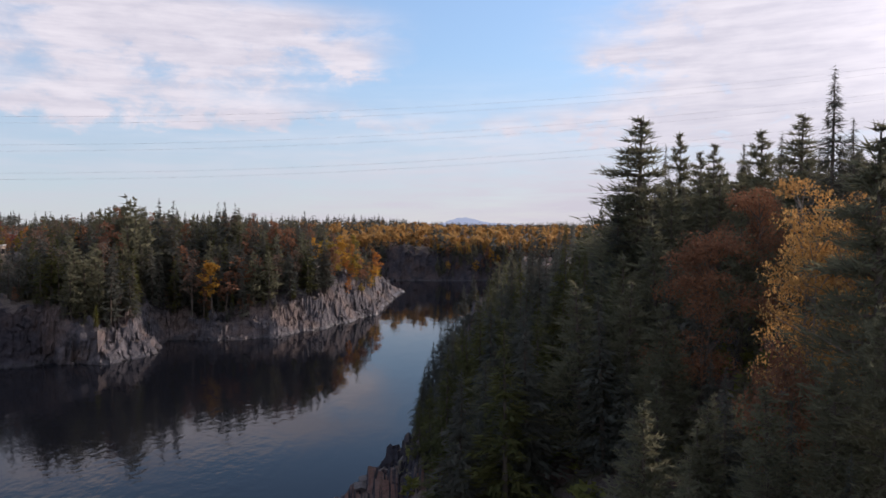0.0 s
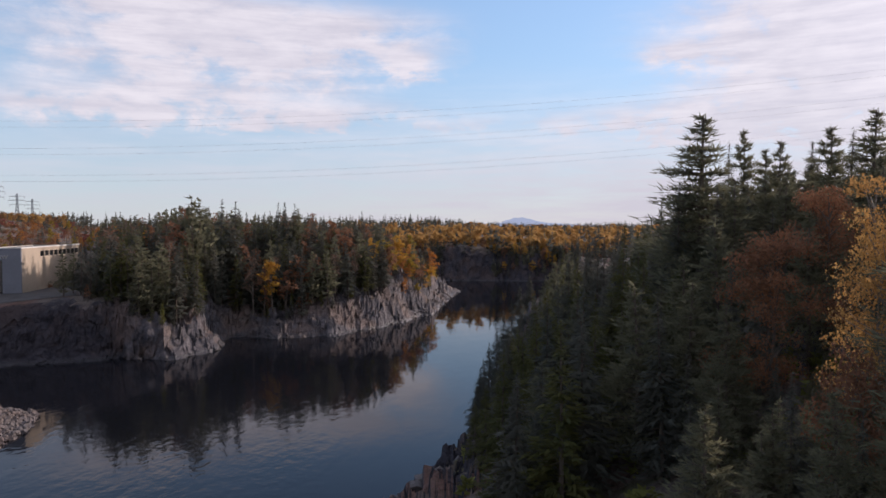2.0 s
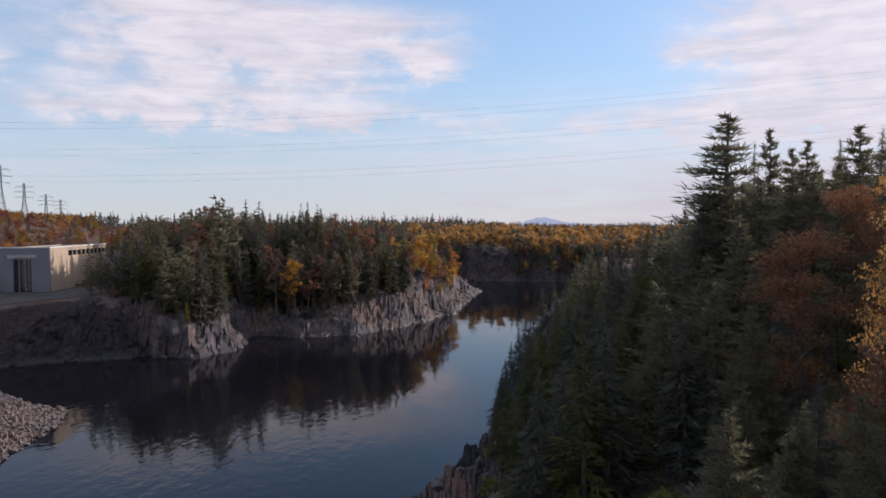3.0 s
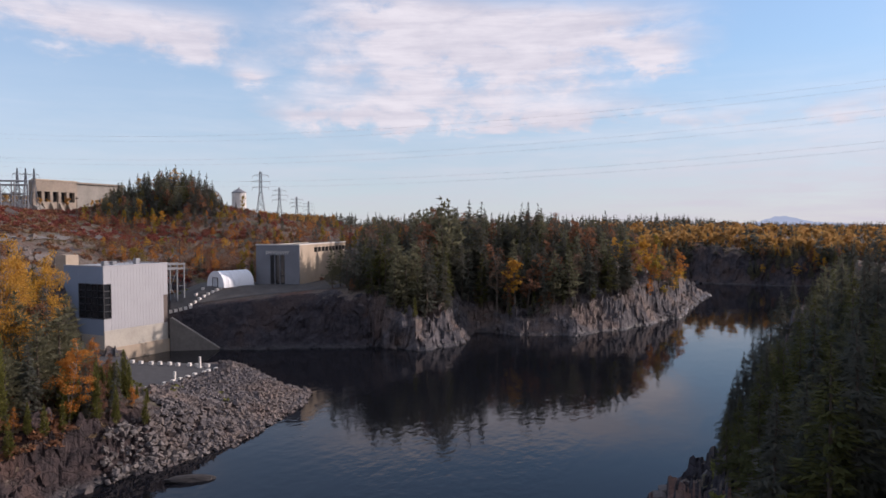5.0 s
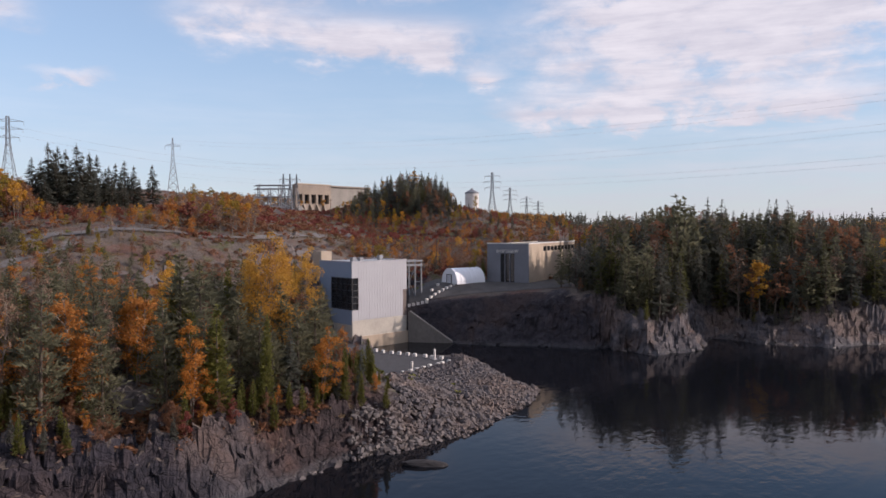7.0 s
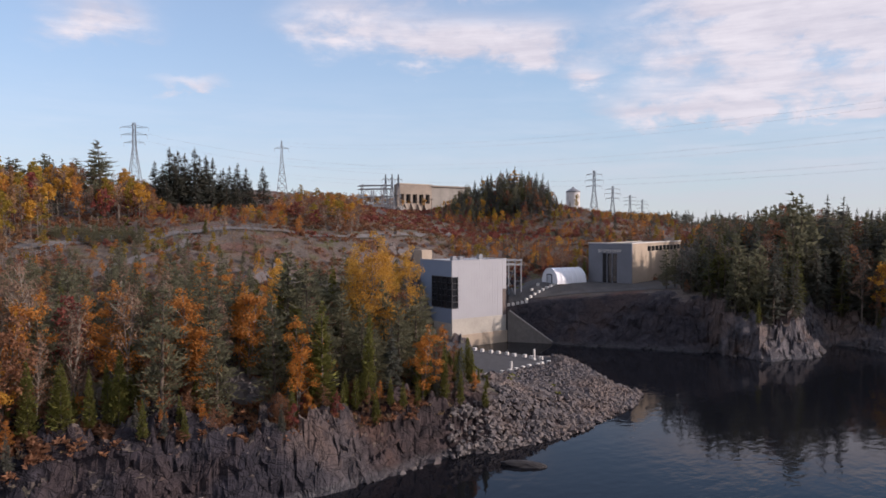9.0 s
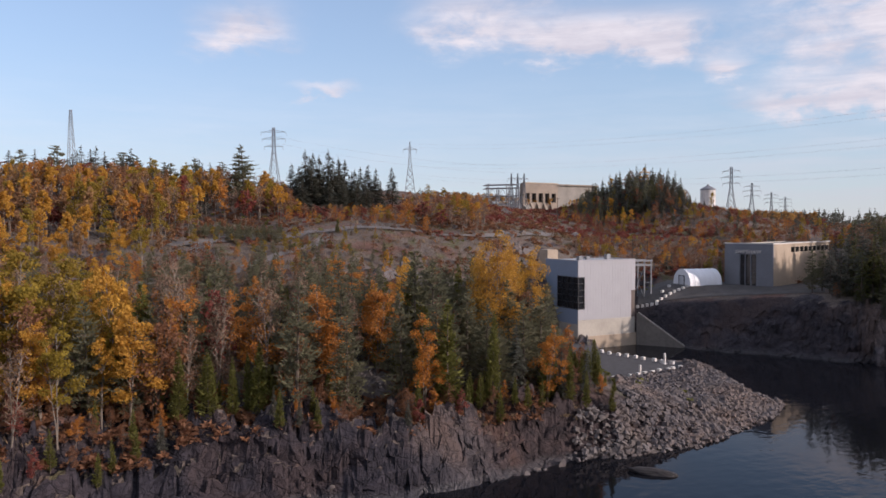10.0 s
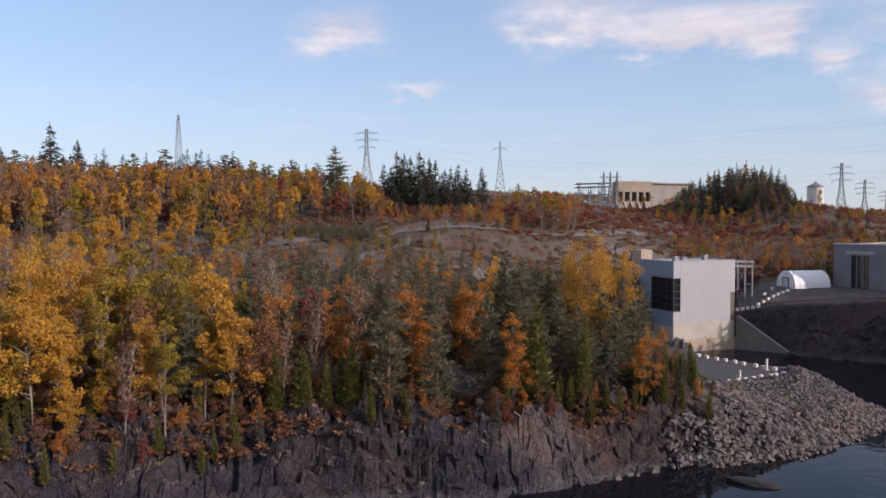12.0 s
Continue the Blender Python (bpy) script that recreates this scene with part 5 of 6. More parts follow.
# bare stems leaning out of the near slope
def leaning_stem(points, thick, twigs, seed):
    rs = np.random.RandomState(seed)
    line = [spot(b, d, HEIGHT + d * math.tan(radians(e))) for b, d, e in points]
    line[0].z = ground_at(line[0].x, line[0].y) - 0.2
    line = [np.array(p[:]) for p in line]
    n = len(line) - 1
    pieces = [tube(line[i], line[i + 1], thick * (1 - 0.75 * i / n), thick * (1 - 0.75 * (i + 1) / n), 6) for i in range(n)]
    for _ in range(twigs):
        i, f = rs.randint(1, n), rs.uniform(0, 1)
        a = line[i] * (1 - f) + line[i + 1] * f if i < n else line[n]
        way = unit((line[n] - line[0])[None])[0] * 0.7 + rs.normal(0, 0.5, 3) + (0, 0, 0.3)
        pieces.append(tube(a, a + way * rs.uniform(0.5, 1.6), thick * 0.22, 0.006, 4))
    ob = new("leaning_stem", raw_mesh("leaning_stem", *join(pieces), BIRCH))
    tagged(ob, "pale bare leaning stem on the shaded slope", "bare stem", "bare stems of the slope")


leaning_stem(((-32.0, 47, -14.0), (-31.4, 46, -11.0), (-30.6, 45.5, -9.7), (-28.0, 45, -8.2), (-25.3, 44, -6.6)), 0.06, 7, 1)

# ---------------------------------------------------------------- far woods and low heath, beyond counting
def many(name, protos, places, mat, label, category):
    """Joins small plants into one object: places are x, y, z, height, width, turn, kind."""
    vs, fs, n = [], [], 0
    places = np.asarray(places, float)
    for k, (v, f) in enumerate(protos):
        q = places[places[:, 6].astype(int) == k]
        if not len(q):
            continue
        c, s = np.cos(q[:, 5])[:, None], np.sin(q[:, 5])[:, None]
        x = (v[None, :, 0] * c - v[None, :, 1] * s) * q[:, 4, None] + q[:, 0, None]
        y = (v[None, :, 0] * s + v[None, :, 1] * c) * q[:, 4, None] + q[:, 1, None]
        z = v[None, :, 2] * q[:, 3, None] + q[:, 2, None]
        vs.append(np.stack([x, y, z], -1).reshape(-1, 3))
        fs.append((f[None] + (np.arange(len(q)) * len(v))[:, None, None]).reshape(-1, 3) + n)
        n += len(q) * len(v)
    ob = new(name, raw_mesh(name, np.concatenate(vs), np.concatenate(fs), mat))
    return tagged(ob, label, category, kind="stuff")


def stand(seed, count, b0, b1, d0, d1, h0, h1, wide, kinds, top=None, power=0.5, thin=None):
    rs = np.random.RandomState(seed)
    b = rs.uniform(b0, b1, count)
    d = d0 + (d1 - d0) * rs.uniform(0, 1, count) ** (1 / power / 2)
    q = np.column_stack([-d * np.sin(np.radians(b)), d * np.cos(np.radians(b))])
    z, s = land(q)
    h = rs.uniform(h0, h1, count)
    if top:
        h = np.minimum(h, (HEIGHT + d * np.tan(np.radians(np.interp(b, *top))) - z) * rs.uniform(0.75, 1.0, count))
    ok = (s > 5) & (z > 1.5) & (h > h0 * 0.4)
    if thin is not None:
        ok &= fbm(np.column_stack([q, np.zeros(count)]) / thin[0], 3, seed) > thin[1]
    w = h * wide * rs.uniform(0.8, 1.25, count)
    return np.column_stack([q, z - 0.2, h, w, rs.uniform(0, 6.28, count), rs.randint(0, kinds, count)])[ok]


def far_proto(maker):
    wood, leaf = maker
    return leaf


def lumps(seed, count, size):
    """A low bush: leaf slivers thrown over a dome."""
    rs = np.random.RandomState(seed)
    v = unit(rs.normal(0, 1, (count, 3)))
    v[:, 2] = abs(v[:, 2])
    base = v * rs.uniform(0.5, 1.0, (count, 1)) * np.array([0.5, 0.5, 0.9])
    return slivers(rs, base, unit(v + rs.normal(0, 0.6, (count, 3))), rs.normal(0, 1, (count, 3)), size, 0.6)


LEAF_OF = {"spruce_tree": "dark spruce saplings", "fir_tree": "dark fir thicket", "pine_tree": "young pine thicket", "larch_tree": "larch saplings", "aspen_tree": "golden aspen thicket", "birch_tree": "orange birch thicket",
           "maple_tree": "crimson maple thicket", "rust_tree": "rust brown thicket", "poplar_tree": "yellow green poplar thicket", "bare_tree": "leafless birch thicket"}
for key, places in THICKET.items():
    pairs = KINDS[key][0][1]
    for which, name in ((1, key.replace("_tree", "_thicket")), (0, key.replace("_tree", "_thicket_stem"))):
        protos = []
        for pair in pairs:
            me = pair[which]
            protos.append((np.array([v.co[:] for v in me.vertices]), np.array([f.vertices[:] for f in me.polygons])))
        many(name, protos, places, pairs[0][which].materials[0], LEAF_OF[key] + (" on the river banks" if which else " stems on the river banks"), "thicket")

far_spruce = [far_proto(conifer(s, 1.0, 0.17, 36, 0.17, levels=9)) for s in (201, 202, 203)]
far_leafy = [far_proto(broadleaf(s, 1.0, 0.26, 90, 0.12, clumps=12, foot=0.25, fork=1)) for s in (211, 212, 213)]
bush = [lumps(s, 36, 0.27) for s in (221, 222, 223)]
FAR_LINE = ((-40, -12, -6, -3, 0, 3, 6, 10, 20, 31, 35, 40, 60, 100), (0.6, 0.3, 0.15, 0.15, 0.3, 0.5, 1.0, 1.15, 1.15, 1.1, 1.05, 1.5, 2.9, 4.4))
woods = np.concatenate([stand(301, 1700, -14, 36, 470, 1300, 12, 20, 0.9, 3, FAR_LINE), stand(302, 900, -34, 60, 700, 3200, 11, 16, 1.0, 3, FAR_LINE),
                        stand(303, 500, 30, 62, 440, 900, 9, 15, 0.9, 3, FAR_LINE), stand(305, 130, -12, 0.2, 466, 500, 8, 13, 0.9, 3, ((-14, 12), (-0.9, -0.9))), stand(306, 60, 4.2, 9.5, 466, 500, 8, 13, 0.9, 3, ((-14, 12), (-0.9, -0.9))), stand(304, 300, -34, -10, 190, 460, 12, 18, 0.9, 3, FAR_LINE)])
many("spruce_forest", far_spruce, woods, SPRUCE_GREEN, "distant dark green conifer forest", "forest")
golds = np.concatenate([stand(311, 750, -14, 36, 480, 1000, 9, 15, 1.0, 3, FAR_LINE, thin=(120, 0.0)), stand(313, 260, -12, 9, 484, 600, 11, 17, 1.0, 3, FAR_LINE), stand(312, 200, 32, 60, 430, 800, 6, 12, 1.0, 3, FAR_LINE)])
many("golden_forest", far_leafy, golds, PALE_GOLD, "distant golden autumn woods above the far cliff", "forest")
rusty = np.concatenate([stand(321, 500, -14, 36, 480, 1000, 9, 14, 1.0, 3, FAR_LINE, thin=(90, 0.02)), stand(322, 200, 32, 60, 430, 800, 6, 11, 1.0, 3, FAR_LINE)])
many("rusty_forest", far_leafy, rusty, FADED, "distant orange autumn woods", "forest")
many("red_heath", bush, np.concatenate([stand(331, 1500, 35, 57, 262, 425, 0.8, 2.2, 1.5, 3, thin=(40, -0.02)), stand(332, 350, 57, 75, 235, 335, 0.8, 2.0, 1.4, 3, thin=(30, 0.02))]), RED, "crimson low heath on the hillside", "heath")
many("rusty_heath", bush, np.concatenate([stand(341, 1200, 33, 62, 258, 430, 0.8, 2.2, 1.5, 3), stand(344, 700, 50, 102, 99, 114, 0.5, 1.6, 1.5, 3), stand(342, 2200, 52, 102, 104, 252, 0.6, 1.7, 1.6, 3, thin=(20, -0.12)), stand(343, 700, 56, 100, 235, 330, 0.8, 2.2, 1.4, 3)]), RUST, "rust brown low bushes and bracken", "heath")
many("green_heath", bush, np.concatenate([stand(351, 1700, 33, 100, 110, 330, 0.7, 1.6, 1.4, 3, thin=(25, 0.05)), stand(352, 260, -34, 3, 50, 130, 0.8, 2.2, 1.4, 3)]), CEDAR_GREEN, "dark green juniper and low bushes", "heath")
tuft = [slivers(np.random.RandomState(k), np.column_stack([np.random.RandomState(k + 9).normal(0, 0.3, (16, 2)), np.full(16, 0.1)]), unit(np.random.RandomState(k + 5).normal(0, 0.35, (16, 3)) + (0, 0, 1.0)),
                np.random.RandomState(k + 7).normal(0, 1, (16, 3)), 0.8, 0.12) for k in (401, 402)]
many("dry_grass", tuft, np.concatenate([stand(361, 1300, 54, 98, 140, 262, 0.5, 1.3, 2.2, 2), stand(362, 1500, 33, 62, 262, 425, 0.6, 1.5, 2.4, 2), stand(363, 900, 46, 100, 100, 145, 0.3, 0.8, 2.0, 2)]), STRAW, "dry straw coloured grass on the open hillside", "grass")

# ---------------------------------------------------------------- building blocks
def box(bm, lo, hi, bevel=0.0):
    """A box between two corners, in the mesh's own space."""
    lo, hi = Vector(lo), Vector(hi)
    made = bmesh.ops.create_cube(bm, size=1.0)["verts"]
    for v in made:
        v.co = Vector([lo[i] + (v.co[i] + 0.5) * (hi[i] - lo[i]) for i in range(3)])
    if bevel:
        edges = list({e for v in made for e in v.link_edges})
        bmesh.ops.bevel(bm, geom=edges, offset=bevel, segments=2, affect="EDGES")


def boxes(*pairs, bevel=0.0):
    bm = bmesh.new()
    for lo, hi in pairs:
        box(bm, lo, hi, bevel)
    return bm


def sticks(pieces, sides=4):
    """A mesh of tapered bars: start, end, thickness."""
    v, f = join([tube(a, b, r, r, sides) for a, b, r in pieces])
    return v, f


def chain(points, r, sides=3):
    """One bar bent through several points, with shared rings."""
    p = np.array([tuple(q) for q in points], float)
    d = unit(np.gradient(p, axis=0))
    u = unit(np.cross(d, np.where(abs(d[:, 2:]) < 0.9, (0.0, 0.0, 1.0), (1.0, 0.0, 0.0))))
    w = np.cross(d, u)
    a = np.linspace(0, 2 * np.pi, sides, endpoint=False)
    v = (p[:, None] + (np.cos(a)[None, :, None] * u[:, None] + np.sin(a)[None, :, None] * w[:, None]) * r).reshape(-1, 3)
    i = np.arange(len(p) - 1)[:, None] * sides + np.arange(sides)[None]
    j = np.arange(len(p) - 1)[:, None] * sides + (np.arange(sides)[None] + 1) % sides
    return v, np.stack([i, j, j + sides, i + sides], -1).reshape(-1, 4)


def prism(points, lo, hi, axis=2):
    """An outline pulled along one axis."""
    bm = bmesh.new()

    def at(p, h):
        q = list(p)
        q.insert(axis, h)
        return q
    a, b = [bm.verts.new(at(p, lo)) for p in points], [bm.verts.new(at(p, hi)) for p in points]
    bm.faces.new(a), bm.faces.new(b)
    for i in range(len(points)):
        j = (i + 1) % len(points)
        bm.faces.new((a[i], a[j], b[j], b[i]))
    bmesh.ops.recalc_face_normals(bm, faces=bm.faces)
    return bm


def frame_of(origin, along):
    """A level frame at origin whose x axis points towards along."""
    d = (Vector(along) - Vector(origin)).to_2d().normalized()
    return Matrix(((d.x, -d.y, 0, origin[0]), (d.y, d.x, 0, origin[1]), (0, 0, 1, origin[2]), (0, 0, 0, 1)))


# ---------------------------------------------------------------- powerhouse at the water
def powerhouse():
    c, r = spot(48.7, 210), spot(44.4, 223)
    L, W, ROOF, BASE = 20.8, 16.4, 25.4, 8.4
    ob = thing("powerhouse", "pale metal clad powerhouse on a concrete base at the water", "power station", frame_of(c, r))
    part("base", boxes(((0, 0.0, -4), (L, W, BASE)), bevel=0.08), CONCRETE, ob, "stained concrete base")
    part("footing", boxes(((-0.35, -0.35, -4), (L + 0.3, W, 3.6)), bevel=0.1), BUFF, ob, "tan water-stained footing")
    part("core", boxes(((0.3, 0.3, BASE), (L - 0.3, W - 0.3, ROOF - 0.4))), DARK, ob)
    w0, w1, s0, s1 = 11.6, 20.7, 2.3, 10.2
    long_face = part("long_wall", bmesh.new(), PANEL, ob, "pale grey standing seam metal wall")
    short_face = part("short_wall", bmesh.new(), SLATE, ob, "blue grey metal wall")
    # upright panels, laid round the corner window
    x = s0
    n = 17
    step = (L - 1.5 - s0) / n
    sheet = boxes(((0, 0.0, 0), (step - 0.012, 0.3, ROOF - BASE)), bevel=0.015)
    me = bpy.data.meshes.new("panel")
    sheet.to_mesh(me), sheet.free()
    me.materials.append(PANEL)
    for i in range(n):
        p = part("panel", me, None, long_face)
        p.location = (s0 + i * step, -0.02, BASE)
    part("corner_panel", boxes(((-0.02, -0.02, BASE), (s0 - 0.03, 0.3, w0)), bevel=0.015), PANEL, long_face)
    part("corner_panel", boxes(((-0.02, -0.02, w1), (s0 - 0.03, 0.3, ROOF)), bevel=0.015), PANEL, long_face)
    part("end_panel", boxes(((L - 1.48, -0.02, BASE + 8), (L, 0.3, ROOF))), PANEL, long_face)
    part("door", boxes(((L - 1.45, 0.05, BASE), (L - 0.05, 0.25, BASE + 7.9))), plain("brown_door", (0.14, 0.11, 0.10), 0.6), long_face, "tall brown service door")
    part("low_panel", boxes(((-0.02, 0.3, BASE - 1.2), (0.3, s1, w0)), bevel=0.015), SLATE, short_face)
    part("high_panel", boxes(((-0.02, 0.3, w1), (0.3, s1, ROOF)), bevel=0.015), SLATE, short_face)
    part("side_panel", boxes(((-0.02, s1, BASE - 1.2), (0.3, W, ROOF)), bevel=0.015), SLATE, short_face)
    win = part("corner_window", boxes(((0.22, 0.35, w0), (0.3, s1, w1)), ((0.3, 0.22, w0), (s0, 0.3, w1))), GLASS, ob, "dark gridded corner window")
    rows, cols = 5, 4
    for i in range(rows + 1):
        z = w0 + (w1 - w0) * i / rows
        part("transom", boxes(((-0.06, -0.06, z - 0.12), (0.2, s1, z + 0.12)), ((0.2, -0.06, z - 0.12), (s0, 0.2, z + 0.12))), DARK, win)
    for i in range(cols + 1):
        y = 0.08 + (s1 - 0.1) * i / cols
        part("mullion", boxes(((-0.05, y - 0.1, w0), (0.2, y + 0.1, w1))), DARK, win)
    part("mullion", boxes(((s0 - 0.2, -0.05, w0), (s0, 0.2, w1))), DARK, win)
    part("roof", boxes(((0.1, 0.1, ROOF - 0.4), (L - 0.1, W - 0.1, ROOF - 0.05))), plain("grey_roof_membrane", (0.32, 0.34, 0.37), 0.8), ob)
    part("coping", boxes(((-0.12, -0.12, ROOF), (L + 0.1, 0.35, ROOF + 0.25)), ((-0.12, 0.35, ROOF), (0.35, W, ROOF + 0.25)), ((L - 0.35, 0.35, ROOF), (L + 0.1, W, ROOF + 0.25)), bevel=0.03), PANEL, ob)
    bars = [((0.6 + 1.6 * i, 0.6, ROOF + 0.2), (0.6 + 1.6 * i, 0.6, ROOF + 1.3), 0.04) for i in range(13)] + [((0.6, 0.6, ROOF + h), (19.8, 0.6, ROOF + h), 0.035) for h in (0.75, 1.3)]
    part("roof_railing", raw_mesh("roof_railing", *sticks(bars), STEEL), None, ob, "thin galvanised roof railing")
    for x, y, h in ((4, 5, 1.2), (9, 8, 0.9), (15, 6, 1.5)):
        part("roof_vent", boxes(((x, y, ROOF - 0.05), (x + 1.4, y + 1.4, ROOF + h)), bevel=0.08), STEEL, ob)
    # buff stair tower beside it
    part("stair_tower", boxes(((0.6, W, -2), (4.5, W + 4.6, 28.2)), bevel=0.06), BUFF, ob, "buff concrete stair tower")
    return ob


powerhouse()


def wing_wall():
    a, b = spot(44.25, 223.0), spot(40.8, 220.5)
    ln = (b - a).length
    bm = prism([(0, -4), (ln, -4), (ln, 0.3), (0.6, 9.4), (0, 9.4)], -0.6, 0.6, axis=1)
    ob = part("retaining_wall", bm, WING, None)
    ob.matrix_world = frame_of((a.x, a.y, 0), b)
    tagged(ob, "sloping concrete retaining wall beside the powerhouse", "retaining wall")
    cap = part("coping", prism([(0.5, 9.42), (ln + 0.1, 0.32), (ln + 0.1, 0.6), (0.5, 9.7)], -0.7, 0.7, axis=1), DULL, ob, "pale sloping coping")


wing_wall()


def gantry():
    ob = thing("steel_gantry", "grey steel gantry frame behind the powerhouse", "gantry", frame_of(spot(44.6, 236, 11.5), spot(43.0, 240)))
    for x in (0, 4.2, 6.6):
        for y in (0, 4):
            part("post", boxes(((x - 0.2, y - 0.2, 0), (x + 0.2, y + 0.2, 13.2)), bevel=0.03), STEEL, ob)
    for y in (0, 4):
        for z in (12.6, 11.2):
            part("beam", boxes(((-9, y - 0.2, z), (7, y + 0.2, z + 0.5))), STEEL, ob)
    part("bracing", raw_mesh("bracing", *sticks([((0, 0, 1), (4.2, 0, 11), 0.1), ((4.2, 0, 1), (0, 0, 11), 0.1), ((4.2, 0, 6), (6.6, 0, 6), 0.1)]), STEEL), None, ob)


gantry()


# ---------------------------------------------------------------- older station building and the fabric shelter
def station_building():
    p, l = spot(34.75, 243.5), spot(38.0, 250)
    n = frame_of(p, l)
    ob = thing("station_building", "concrete station building with tall dark entrance windows", "station building", Matrix.Translation((0, 0, 16.3)) @ n)
    W, D, H = (l - p).length, -45.0, 13.3
    side = BUFF
    # front lies on the x axis; the long side runs back along -y
    part("front_wall", boxes(((0, -0.5, -2), (4.9, 0, H)), ((10.6, -0.5, -2), (W, 0, H)), ((4.9, -0.5, 10.0), (10.6, 0, H)), bevel=0.02), GREY, ob, "concrete front wall toned blue grey for its shade")
    wall = part("side_wall", boxes(((-0.05, D, -2), (0.5, -0.5, 10.6)), ((-0.05, D, 12.2), (0.5, -0.5, H)), ((-0.05, -13.0, 10.6), (0.5, -0.5, 12.2)), bevel=0.02), side, ob, "sunlit buff concrete side wall")
    part("back_wall", boxes(((0.5, D, -2), (W, D + 0.5, H)), ((W - 0.5, D + 0.5, -2), (W, -0.5, H))), CONCRETE, ob)
    for i in range(9):
        y = -13.0 - 3.5 * i
        part("pier", boxes(((-0.04, y - 3.5, 10.6), (0.45, y - 3.05, 12.2))), side, wall)
        w = part("window", boxes(((0.2, y - 3.05, 10.6), (0.3, y, 12.2))), GLASS, wall)
    part("roof", boxes(((0.5, D + 0.5, H - 0.7), (W - 0.5, -0.5, H - 0.3))), GRAVEL, ob)
    part("coping", boxes(((-0.2, D - 0.1, H), (0.7, 0.15, H + 0.35)), ((0.7, -0.65, H), (W + 0.1, 0.15, H + 0.35)), bevel=0.03), PAINT, ob, "pale roof coping")
    part("recess", boxes(((4.9, -0.48, -1), (10.6, -0.36, 10.0))), GLASS, ob, "dark entrance glazing")
    for x in (4.9, 6.75, 8.6, 10.35):
        part("mullion", boxes(((x, -0.34, -1), (x + 0.28, -0.02, 10.0))), GREY, ob)
    for z in (3.2, 6.6):
        part("transom", boxes(((5.2, -0.36, z), (10.3, -0.2, z + 0.18))), DARK, ob)
    t = bpy.data.curves.new("sign", "FONT")
    t.body, t.size, t.extrude, t.align_x, t.space_character = "SHIPSHAW", 1.55, 0.08, "CENTER", 1.15
    tmp = new("sign_source", t)
    me = bpy.data.meshes.new_from_object(tmp)
    bpy.data.objects.remove(tmp)
    me.materials.append(PAINT)
    sign = part("sign", me, None, ob, "raised white lettering SHIPSHAW")
    # letters read from outside: the front faces +y of this frame, so x runs from right to left
    sign.matrix_local = Matrix.Translation((7.75, 0.1, 10.35)) @ pose(0, 0, 0, 90, 0, 180)


station_building()


def fabric_shelter():
    """A rounded white storage shelter with ribs and a door."""
    o = spot(41.0, 243.5, 16.4)
    ob = thing("fabric_shelter", "white arched fabric shelter on the gravel yard", "storage shelter", frame_of(o, spot(38.2, 252)))
    R, LEN, K = 4.6, 11.5, 1.12
    bm = bmesh.new()
    seg, rings = 20, 12
    grid = []
    for j in range(rings + 1):
        row = []
        for i in range(seg + 1):
            a = math.pi * i / seg
            k = 1.0 if j % 2 == 0 else 0.985
            row.append(bm.verts.new((LEN * j / rings, -R * math.cos(a) * k, R * K * math.sin(a) ** 0.85 * k)))
        grid.append(row)
    for j in range(rings):
        for i in range(seg):
            bm.faces.new((grid[j][i], grid[j + 1][i], grid[j + 1][i + 1], grid[j][i + 1]))
    bm.faces.new(grid[0]), bm.faces.new(grid[-1][::-1])
    part("cover", bm, WHITE, ob, "ribbed white fabric cover")
    for j in range(0, rings + 1, 2):
        arc = [Vector((LEN * j / rings, -R * math.cos(math.pi * i / 14) * 1.004, R * K * math.sin(math.pi * i / 14) ** 0.85 * 1.004)) for i in range(15)]
        part("rib", raw_mesh("rib", *chain(arc, 0.07, 4), WHITE), None, ob)
    door = part("door", boxes(((-0.14, -1.3, 0), (-0.02, 1.3, 2.9))), plain("pale_door", (0.5, 0.52, 0.56), 0.6), ob)
    part("door_frame", boxes(((-0.2, -1.55, 0), (-0.01, -1.3, 3.15)), ((-0.2, 1.3, 0), (-0.01, 1.55, 3.15)), ((-0.2, -1.3, 2.9), (-0.01, 1.3, 3.15))), DARK, door)


fabric_shelter()


# ---------------------------------------------------------------- water tower, dam and switchyard on the hill
def water_tower():
    p = spot(39.2, 480)
    z = ground_at(p.x, p.y)
    ob = thing("water_tower", "white cylindrical water tank with a grey conical cap", "water tower", Matrix.Translation((p.x, p.y, z - 1)))
    top = HEIGHT + 480 * math.tan(radians(2.5)) - z + 1
    for name, r0, r1, z0, z1, m in (("shell", 4.4, 4.4, 0, top, PAINT), ("rim", 4.65, 4.65, top, top + 0.7, STEEL), ("cap", 4.7, 0.8, top + 0.7, top + 2.8, STEEL), ("vent", 0.7, 0.5, top + 2.8, top + 3.6, STEEL)):
        v, f = tube((0, 0, z0), (0, 0, z1), r0, r1, 28)
        part(name, raw_mesh(name, v, f, m, True), None, ob)
    for a in range(0, 360, 45):
        part("stave", boxes(((-0.12, 4.38, 0), (0.12, 4.52, top))), PAINT, ob).rotation_euler = (0, 0, radians(a))


water_tower()


